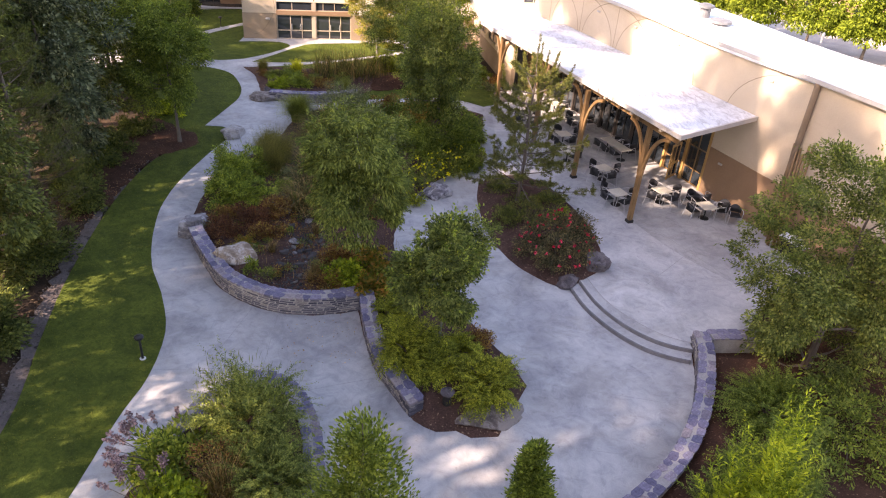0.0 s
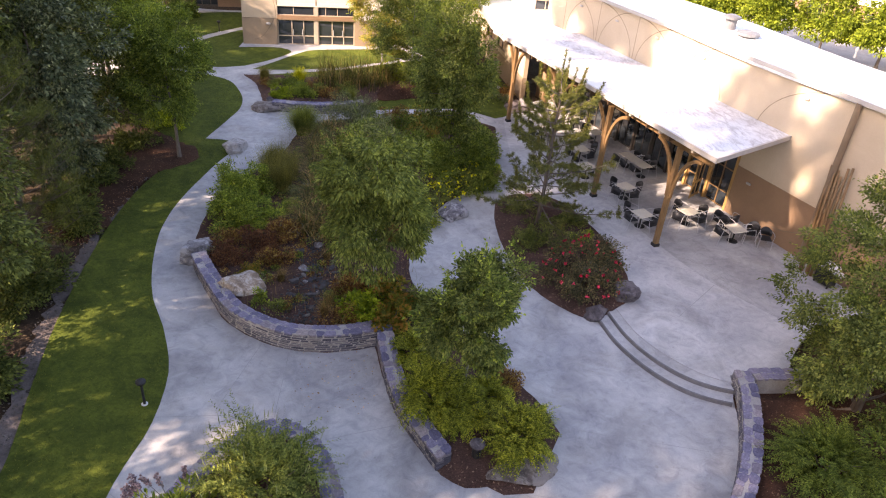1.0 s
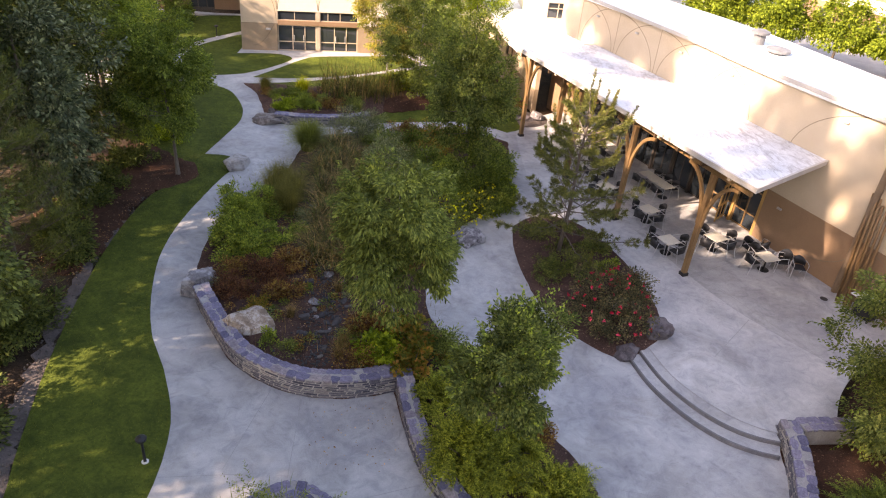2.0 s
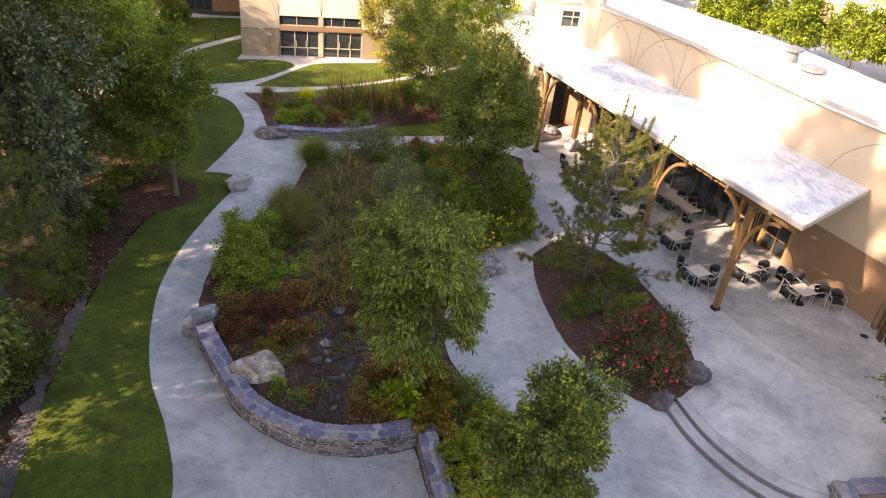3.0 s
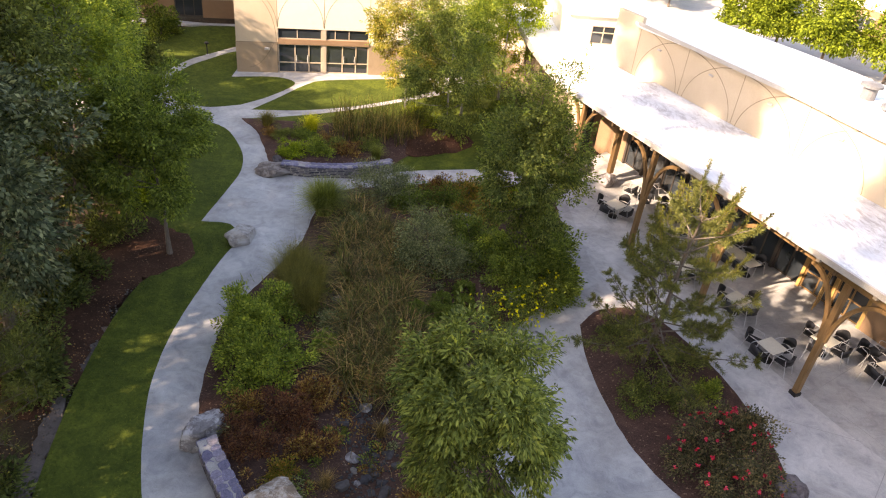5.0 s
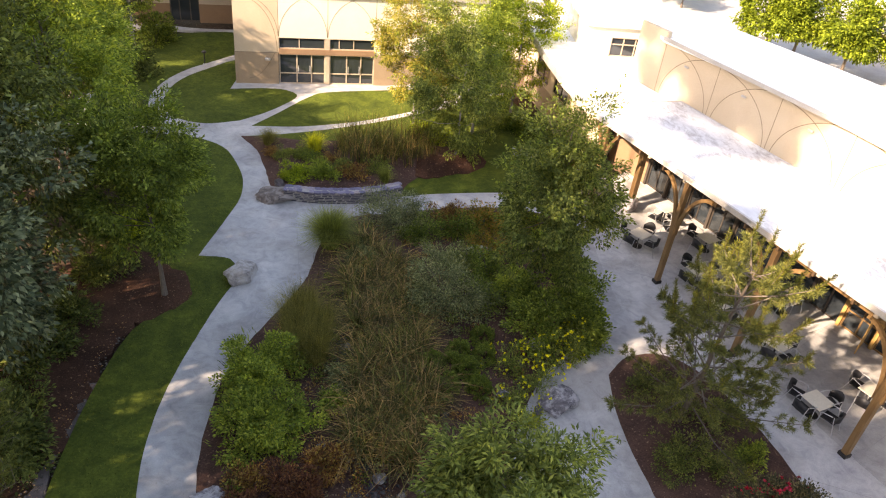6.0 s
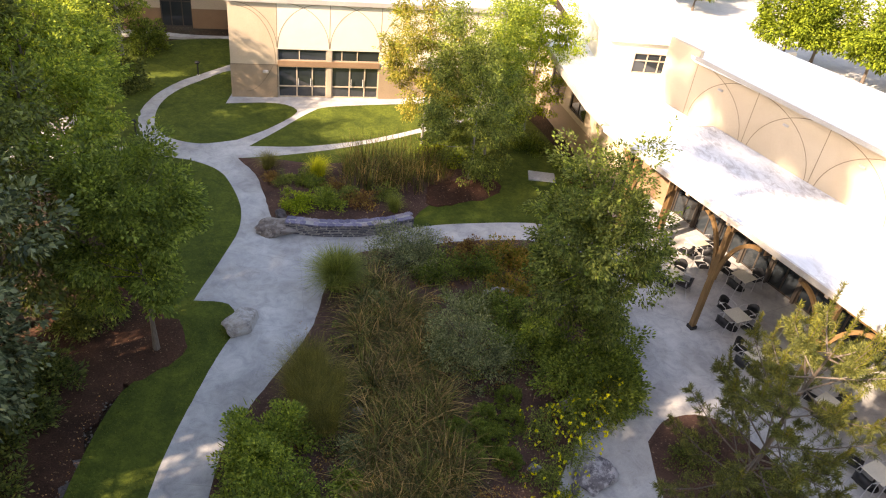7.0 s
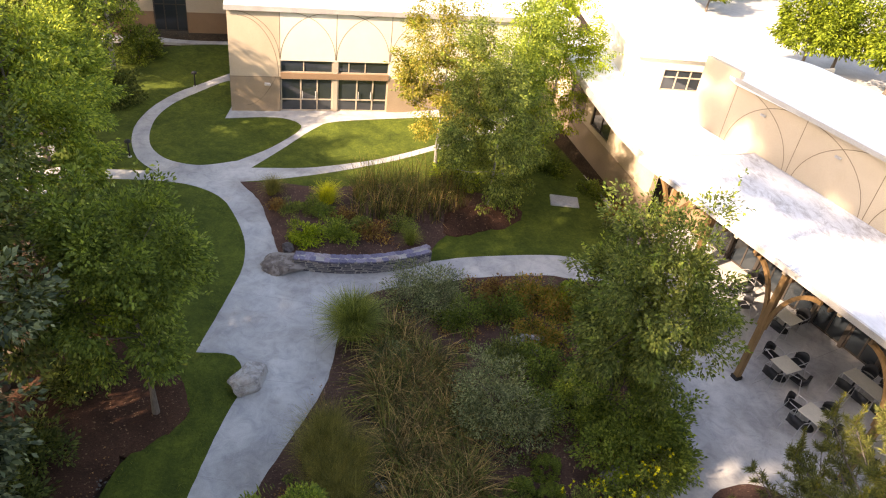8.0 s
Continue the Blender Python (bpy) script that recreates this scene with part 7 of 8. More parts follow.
    (-3.6, 24.3, 0.55, (0.6, 0.55, 0.75), 50, 50, 0.24, 0.09, "LEAF_RUST", 0.35, 89, "tan twiggy perennial above the wall"),
    (-4.1, 25.6, 0.45, (0.55, 0.5, 0.6), 40, 50, 0.22, 0.08, "LEAF_HANGING", 0.35, 90, "olive sedge-like perennial by the stream bed"),
    (-6.3, 24.9, 0.45, (0.5, 0.4, 0.45), 36, 50, 0.2, 0.08, "LEAF_HANGING", 0.35, 91, "olive low perennial by the stream bed"),
    (-10.6, 49.3, 0.35, (0.95, 0.8, 0.85), 60, 55, 0.28, 0.12, "LEAF_YELLOW", 0.4, 36, "yellow-green shrub behind the far wall"),
    (-9.1, 49.6, 0.4, (0.95, 0.8, 0.9), 60, 55, 0.28, 0.12, "LEAF_LIGHT", 0.4, 37, "green shrub behind the far wall"),
    (-7.4, 49.9, 0.4, (0.95, 0.8, 0.8), 60, 55, 0.28, 0.11, "LEAF_RUST", 0.4, 38, "brownish perennial behind the far wall"),
    (-10.2, 51.4, 0.45, (0.9, 0.8, 0.7), 55, 50, 0.28, 0.11, "LEAF", 0.4, 39, "green perennial in the far bed"),
    (-11.4, 51.6, 0.4, (0.7, 0.6, 0.55), 45, 50, 0.22, 0.09, "LEAF_HANGING", 0.35, 92, "olive low perennial in the far bed"),
    (-12.2, 51.9, 0.35, (0.5, 0.5, 0.4), 36, 50, 0.2, 0.08, "LEAF_RUST", 0.4, 93, "low bronze perennial in the far bed"),
    (-8.9, 51.0, 0.45, (0.7, 0.6, 0.7), 48, 50, 0.22, 0.09, "LEAF_RUST", 0.35, 94, "tan twiggy perennial in the far bed"),
    (-8.2, 50.2, 0.45, (0.7, 0.6, 0.75), 48, 50, 0.22, 0.09, "LEAF_HANGING", 0.35, 95, "olive perennial behind the far wall"),
    (-6.4, 50.6, 0.45, (0.8, 0.6, 0.8), 50, 50, 0.22, 0.09, "LEAF_HANGING", 0.35, 96, "olive perennial among the far reeds"),
    (-3.4, 55.6, 0.2, (1.3, 1.0, 1.2), 70, 55, 0.32, 0.14, "LEAF_YELLOW", 0.5, 40, "bright shrub under the birches"),
    (1.9, 57.6, 0.1, (1.2, 1.0, 1.3), 70, 55, 0.32, 0.14, "LEAF", 0.5, 41, "green shrub beside the low wing"),
    (4.1, 55.4, 0.1, (0.8, 0.8, 0.8), 50, 50, 0.26, 0.12, "LEAF", 0.5, 42, "green shrub at the wing's foot"),
    (4.7, 53.2, 0.1, (0.9, 0.8, 0.8), 50, 50, 0.26, 0.12, "LEAF_RUST", 0.5, 43, "bronze shrub at the wing's foot"),
    (4.6, 51.9, 0.15, (0.8, 0.7, 0.7), 45, 50, 0.26, 0.12, "LEAF_BLUE", 0.5, 44, "grey-green shrub near the canopy"),
    (-4.9, 15.7, 0.5, (1.95, 1.8, 2.95), 333, 70, 0.38, 0.15, "LEAF_HANGING", 0.4, 45, "large dense olive-green shrub behind the low wall"),
    (-4.0, 13.9, 0.5, (1.8, 1.6, 1.8), 130, 70, 0.38, 0.14, "LEAF_HANGING", 0.4, 46, "dense green shrub in the front bed"),
    (-6.8, 14.6, 0.5, (1.2, 1.4, 1.4), 80, 50, 0.34, 0.17, "LEAF_LIGHT", 0.5, 47, "yellow-green hydrangea with faded flower heads"),
    (-6.3, 12.3, 0.5, (1.4, 1.3, 1.4), 110, 60, 0.36, 0.15, "LEAF_YELLOW", 0.5, 48, "leafy hydrangea catching the sun"),
    (12.3, 17.9, 0.5, (1.9, 1.8, 1.7), 130, 65, 0.36, 0.14, "LEAF", 0.3, 49, "low green juniper on the bank"),
    (11.2, 15.0, 0.5, (1.6, 1.6, 1.2), 120, 65, 0.36, 0.16, "LEAF", 0.25, 50, "spreading green juniper behind the wall"),
    (14.8, 17.2, 0.5, (2.3, 2.2, 2.6), 110, 65, 0.36, 0.15, "LEAF", 0.35, 51, "dark green shrub on the bank"),
    (-16.3, 25.6, -0.1, (1.3, 1.6, 2.2), 110, 60, 0.4, 0.17, "LEAF_WOOD", 0.5, 52, "dark undergrowth at the wood's edge"),
    (-16.8, 31.2, -0.1, (1.1, 1.5, 1.8), 100, 60, 0.4, 0.17, "LEAF_WOOD", 0.5, 53, "dark undergrowth at the wood's edge"),
    (-15.6, 21.0, -0.1, (1.2, 1.5, 1.8), 100, 60, 0.4, 0.17, "LEAF_WOOD", 0.5, 54, "leafy undergrowth by the gravel drain"),
    (-14.9, 16.2, -0.1, (1.2, 1.6, 1.7), 100, 60, 0.4, 0.16, "LEAF_WOOD", 0.5, 55, "dark undergrowth by the gravel drain"),
    (-17.6, 37.4, -0.1, (1.2, 1.3, 1.3), 80, 55, 0.36, 0.15, "LEAF_WOOD", 0.5, 72, "dark low undergrowth in straw mulch"),
    (-17.9, 35.0, -0.1, (1.2, 1.4, 1.5), 90, 55, 0.36, 0.15, "LEAF_WOOD", 0.5, 73, "dark undergrowth beside the straw mulch"),
    (-17.3, 32.9, -0.1, (0.9, 1.1, 1.1), 70, 55, 0.34, 0.14, "LEAF_DARK", 0.5, 74, "dark fern-like undergrowth at the wood's edge"),
    (-17.3, 40.3, -0.1, (1.3, 1.2, 1.5), 80, 55, 0.36, 0.15, "LEAF_WOOD", 0.5, 75, "dull green undergrowth behind the maple"),
    (-16.7, 44.2, -0.1, (1.3, 1.2, 1.3), 80, 55, 0.36, 0.15, "LEAF_YELLOW", 0.5, 56, "yellowing undergrowth behind the maple"),
    (-20.0, 49.6, -0.1, (1.6, 1.5, 2.4), 110, 60, 0.42, 0.18, "LEAF_WOOD", 0.5, 57, "dark undergrowth beside the far lawn"),
    (-22.8, 63.0, -0.1, (1.5, 1.8, 2.4), 110, 60, 0.42, 0.18, "LEAF_WOOD", 0.5, 58, "dark undergrowth beside the far lawn"),
    (-23.6, 69.0, -0.1, (1.5, 1.8, 2.6), 110, 60, 0.42, 0.18, "LEAF", 0.5, 59, "green undergrowth beside the far lawn"),
]


def scatter_on(rng, radii, n, low=0.1):
    d = unit(rng, 6 * n)
    d = d[d[:, 2] > low][:n]
    return d * np.array(radii) * rng.uniform(0.95, 1.12, (n, 1)), d


def flowers(root, seed, radii, n, size, mat, name="bloom", label="", petals=9, low=0.1):
    """Blooms: each a little head of petals."""
    rng = np.random.default_rng(seed)
    c, d = scatter_on(rng, radii, n, low)
    cc, dd = np.repeat(c, petals, 0), np.repeat(d, petals, 0)
    way = unit(rng, len(cc)) * 0.9 + dd * 0.7
    sz = size * rng.uniform(0.8, 1.2, len(cc))
    tagged(leaves(name, cc + unit(rng, len(cc)) * size * 0.2, way, dd + rng.normal(0, 0.3, cc.shape), sz, sz * 0.8, mat, root, label), kind="stuff")


FEATHERY = {13: 150, 14: 170, 15: 170, 16: 190, 17: 170, 18: 190, 45: 120, 49: 130, 50: 140, 46: 120}      # lacy evergreens: shoots to a square metre


def plumes(root, seed, radii):
    """Faded flower heads on stalks that stand out on the path's side."""
    rng = np.random.default_rng(seed)
    bm = bmesh.new()
    c, d = [], []
    for k in range(16):
        a = math.pi * rng.uniform(0.55, 1.25)
        foot = Vector((0.8 * radii[0] * math.cos(a), 0.8 * radii[1] * math.sin(a), radii[2] * rng.uniform(0.4, 0.9)))
        tip = foot + Vector((math.cos(a) * rng.uniform(0.3, 0.75), math.sin(a) * rng.uniform(0.2, 0.7), rng.uniform(0.15, 0.5)))
        tube(bm, [foot * 0.5, foot, tip], [0.012, 0.01, 0.006], 4, False)
        for u in np.linspace(-0.16, 0.16, 7):
            c.append(tip + (tip - foot).normalized() * u)
            d.append((tip - foot).normalized())
    tagged(part("stem_growth", bm, BARK, root, "thin flower stalks"), kind="stuff")
    cc, dd = np.repeat(np.array(c), 12, 0), np.repeat(np.array(d), 12, 0)
    way = unit(rng, len(cc))
    sz = 0.07 * rng.uniform(0.7, 1.3, len(cc))
    tagged(leaves("faded_bloom", cc + way * 0.05 * rng.random((len(cc), 1)), way + dd * 0.4, unit(rng, len(cc)), sz, sz * 0.8, PETAL_PINK, root, "faded mauve flower heads"), kind="stuff")


def build_shrubs():
    mats = {"LEAF": LEAF, "LEAF_LIGHT": LEAF_LIGHT, "LEAF_DARK": LEAF_DARK, "LEAF_BLUE": LEAF_BLUE, "LEAF_YELLOW": LEAF_YELLOW, "LEAF_LIME": LEAF_LIME, "LEAF_RUST": LEAF_RUST, "LEAF_RED": LEAF_RED, "LEAF_ROSE": LEAF_ROSE, "LEAF_TURNING": LEAF_TURNING, "LEAF_WOOD": LEAF_WOOD, "LEAF_HANGING": LEAF_HANGING, "LEAF_OAK": LEAF_OAK}
    for x, y, z, radii, n, per, clump, leaf, mat, narrow, seed, words in SHRUBS:
        root = plant("shrub", (x, y, z), words, "shrub")
        if seed in FEATHERY:
            feathery_parts(root, 100 + seed, radii, int(FEATHERY[seed] * radii[0] * radii[1]), mats[mat])
        else:
            shrub_parts(root, 100 + seed, radii, n, per, clump, leaf, mats[mat], width=narrow, droop=0.15 if narrow < 0.25 else 0.0, ragged=0.28)
        if seed in (19, 20):
            flowers(root, seed, radii, 62 if seed == 19 else 16, 0.095, PETAL_RED, label="red rose blooms")
        elif seed in (47, 48):
            plumes(root, seed, radii)
        elif seed in (1, 2):
            rng = np.random.default_rng(seed)
            c, d = scatter_on(rng, (radii[0] * 1.02, radii[1] * 1.02, radii[2]), 90, 0.0)
            tagged(leaves("dry_growth", c, d * 0.8 + np.array([-0.4, 0, 0.9]), unit(rng, len(c)), rng.uniform(0.16, 0.3, len(c)), np.full(len(c), 0.035), LEAF_DARK, root, "dark upright seed spikes"), kind="stuff")
        elif seed == 45:
            rng = np.random.default_rng(seed)
            c, d = scatter_on(rng, radii, 60, 0.5)
            tagged(leaves("stems_above", c, d * 0.5 + np.array([0, 0.3, 0.9]), unit(rng, len(c)), rng.uniform(0.3, 0.5, len(c)), np.full(len(c), 0.03), LEAF_BLUE, root, "thin upright shoots"), kind="stuff")
    # clipped round shrubs
    rng = np.random.default_rng(4)
    first = plant("boxwood", (-2.7, 36.2, 0.36), "small clipped dark green boxwood ball", "shrub", "boxwood balls")
    shrub_parts(first, 300, (0.47, 0.46, 0.8), 190, 44, 0.06, 0.045, LEAF, width=0.55, ragged=0.0, stems=1, even=True)
    for x, y in ((-1.7, 37.1), (-3.75, 35.5), (-1.75, 36.0), (-2.45, 35.25), (-3.2, 34.4), (-2.05, 34.35), (-2.95, 35.45)):
        copy_thing(first, pose(x, y, 0.36, 0, 0, rng.random() * 360))
    # yellow daisies on tall stems
    for k, (x, y, r) in enumerate(((-1.0, 35.4, 0.8), (-0.2, 35.4, 0.9), (0.6, 35.7, 0.8), (1.3, 36.2, 0.7), (0.1, 34.4, 0.7), (-0.8, 33.6, 0.7), (1.9, 36.9, 0.6))):
        root = plant("yellow_daisies", (x, y, bed_height(x, y) - 0.1), "tall loose plant with bright yellow daisies", "flowers", "yellow daisies")
        shrub_parts(root, 320 + k, (r, r, 1.1), 34, 32, 0.24, 0.10, LEAF_HANGING, width=0.35, ragged=0.35, stems=1)
        flowers(root, 330 + k, (r * 1.15, r * 1.15, 1.3), 24, 0.075, PETAL_YELLOW, label="bright yellow blooms", petals=9)


def build_grasses():
    rng = np.random.default_rng(17)

    def tuft(name, x, y, z, r, h, n, mat, words, spread=0.8, wide=0.014, group="ornamental grasses"):
        root = plant(name, (x, y, z), words, "grass", group)
        a, q = rng.random(n) * math.tau, r * 0.35 * np.sqrt(rng.random(n))
        blades("grass_tuft", rng, q * np.cos(a), q * np.sin(a), -0.03, h, spread, wide, mat, root, bend=4)
    tuft("fountain_grass", -8.2, 43.4, 0.3, 1.2, 1.75, 3400, BLADE, "rounded green fountain grass beside the path", 1.35, 0.024)
    for x, y in ((-9.0, 37.3), (-8.6, 36.3), (-8.8, 38.1), (-8.0, 37.1), (-8.1, 35.7)):
        tuft("muhly_grass", x, y, 0.3, 1.4, 1.65, 2200, BLADE_DULL, "soft hazy olive grass mound", 0.95, 0.009)
    tuft("fountain_grass", -9.9, 52.4, 0.45, 0.9, 1.2, 1100, PETAL_LIME, "bright yellow-green grass clump", 0.7, 0.02)
    tuft("fountain_grass", -12.6, 53.3, 0.3, 0.8, 1.0, 1200, BLADE_DULL, "olive grass clump in the far bed", 0.8, 0.012)
    tuft("fountain_grass", -5.9, 49.6, 0.4, 0.6, 0.9, 900, BLADE, "green grass clump behind the far wall", 0.6, 0.012)
    tuft("sedge", -5.0, 13.2, 0.5, 0.8, 2.2, 420, REED, "arching dry tan grass among the front shrubs", 0.9, 0.022)
    for x, y in ((-4.3, 25.2), (-3.9, 26.6), (-4.9, 29.3), (-6.5, 26.9), (-4.4, 24.6)):
        tuft("sedge", x, y, bed_height(x, y) - 0.05, 0.4, 0.75, 260, REED, "thin tan sedge tuft by the stream bed", 0.5, 0.014)

    def reeds(name, poly, n, h, mat, words, z, wide=0.05, spread=1.4):
        p = np.array(poly)
        x, y = rng.uniform(p[:, 0].min(), p[:, 0].max(), 9 * n), rng.uniform(p[:, 1].min(), p[:, 1].max(), 9 * n)
        keep = inside(p, x, y) & (rng.random(9 * n) < 0.12 + 0.88 * np.sin(x * 2.3 + 1.7 * y) ** 2 * np.cos(x * 0.9 - 1.1 * y) ** 2)
        x, y = x[keep][:n], y[keep][:n]
        tagged(blades(name, rng, x, y, z, h, spread, wide, mat, bend=4), words, "reeds", kind="stuff")
    core = [(-6.6, 31.4), (-4.4, 30.6), (-3.5, 33.5), (-4.0, 36.5), (-4.2, 39.0), (-5.0, 42.2), (-6.9, 43.6), (-7.5, 41.0), (-6.7, 36.5)]
    reeds("reeds", core, 4600, 1.4, REED, "mass of tan and green arching reeds in the bed", 0.2, 0.05, 1.7)
    reeds("reeds", core, 3800, 1.45, REED_GREEN, "olive-green reeds among the tan ones", 0.2)
    reeds("reeds", [(-8.8, 51.0), (-4.6, 51.2), (-2.6, 53.2), (-4.0, 55.2), (-8.6, 54.2)], 1000, 2.3, REED_GREEN, "tall olive reeds in the far bed", 0.4, 0.03, 1.3)
    reeds("reeds", [(-8.8, 51.0), (-4.6, 51.2), (-2.6, 53.2), (-4.0, 55.2), (-8.6, 54.2)], 700, 1.9, REED, "tan reeds in the far bed", 0.4, 0.03, 1.4)
    # turf on the strip between path and wood
    strip = np.array(outline(PATH_LEFT, PATH_CORNER, PATH_FAR_LEFT, WOOD_EDGE[::-1]))
    n = 70000
    x, y = rng.uniform(strip[:, 0].min(), strip[:, 0].max(), n), rng.uniform(14, 54, n)
    keep = inside(strip, x, y)
    keep[keep] &= edge_distance(strip, x[keep], y[keep]) > 0.06
    x, y = x[keep], y[keep]
    tagged(blades("turf", rng, x, y, 0.03 + 0.03 * roll(x, y, 3.0), 0.075, 0.05, 0.02, LAWN_BLADE, bend=1), "short mown grass blades of the lawn", "grass", kind="stuff")


LAWN_BLADE = leafy("lawn blade", (0.025, 0.043, 0.009), (0.043, 0.066, 0.014), (0.072, 0.092, 0.021), 0.3)
def build_ground_cover():
    """Small wild growth between the shrubs: too small to pick apart."""
    rng = np.random.default_rng(29)
    bed = np.array(outline(WALL_FRONT, WALL_LEG, [(0.15, 17.5), (4.2, 19.5)], BED_EAST, BED_NORTH))
    for mat, n, size, words in ((LEAF, 110, 0.08, "low green growth between the shrubs"), (LEAF_RUST, 150, 0.075, "low rust-brown growth between the shrubs"), (LEAF_BLUE, 60, 0.075, "low grey-green growth between the shrubs"),
                                (LEAF_HANGING, 22, 0.085, "few yellow-green seedlings between the shrubs")):
        x, y = rng.uniform(-11, 4, 6 * n), rng.uniform(23.8, 47, 6 * n)
        keep = inside(bed, x, y)
        keep[keep] &= edge_distance(bed, x[keep], y[keep]) > 0.7
        x, y = x[keep][:n], y[keep][:n]
        r = rng.uniform(0.14, 0.42, len(x))
        per = 95
        c = np.stack([x, y, [bed_height(a, b) + 0.06 for a, b in zip(x, y)]], 1)
        cc, rr = np.repeat(c, per, 0), np.repeat(r, per)[:, None]
        d = unit(rng, len(cc))
        d[:, 2] = np.abs(d[:, 2]) * 0.9
        at = cc + d * rr * rng.random((len(cc), 1)) ** 0.5
        sz = size * rng.uniform(0.6, 1.4, len(at))
        tagged(leaves("ground_cover", at, d + rng.normal(0, 0.4, d.shape), np.array([0, 0, 0.8]) + rng.normal(0, 0.4, d.shape), sz, sz * 0.5, mat), words, "ground cover", kind="stuff")
    # dry stalks standing up out of the bed
    n = 900
    x, y = rng.uniform(-9.5, 1.5, 3 * n), rng.uniform(24.5, 46, 3 * n)
    keep = inside(bed, x, y)
    x, y = x[keep][:n], y[keep][:n]
    z = np.array([bed_height(a, b) for a, b in zip(x, y)])
    tagged(blades("dry_stalks", rng, x, y, z, 0.8, 0.35, 0.016, REED, bend=3), "thin dry stalks standing in the bed", "stalks", kind="stuff")


LITTER = leafy("fallen leaf", (0.10, 0.05, 0.025), (0.20, 0.12, 0.06), (0.34, 0.23, 0.11), 0.15)


def build_litter():
    """Fallen leaves on mulch and paving."""
    rng = np.random.default_rng(23)

    def strew(n, x0, x1, y0, y1, z, words, size=0.07):
        x, y = rng.uniform(x0, x1, n), rng.uniform(y0, y1, n)
        at = np.stack([x, y, z(x, y)], 1)
        way = np.stack([rng.normal(size=n), rng.normal(size=n), rng.normal(0, 0.15, n)], 1)
        up = np.array([0, 0, 1.0]) + rng.normal(0, 0.3, (n, 3))
        s = size * rng.uniform(0.6, 1.4, n)
        tagged(leaves("fallen_leaves", at, way, up, s, s * 0.6, LITTER), words, "leaves", kind="stuff")
    strew(1500, -9.6, -1.2, 26, 41, lambda x, y: np.array([bed_height(a, b) + 0.03 for a, b in zip(x, y)]), "scattered tan leaves on the bed's mulch")
    strew(90, -5.0, -2.0, 20.0, 23.3, lambda x, y: 0.012 + 0 * x, "few fallen leaves on the plaza", 0.06)
    strew(900, -18, -15.4, 28, 42, lambda x, y: 0.1 + 0 * x, "brown leaves on the straw mulch", 0.06)


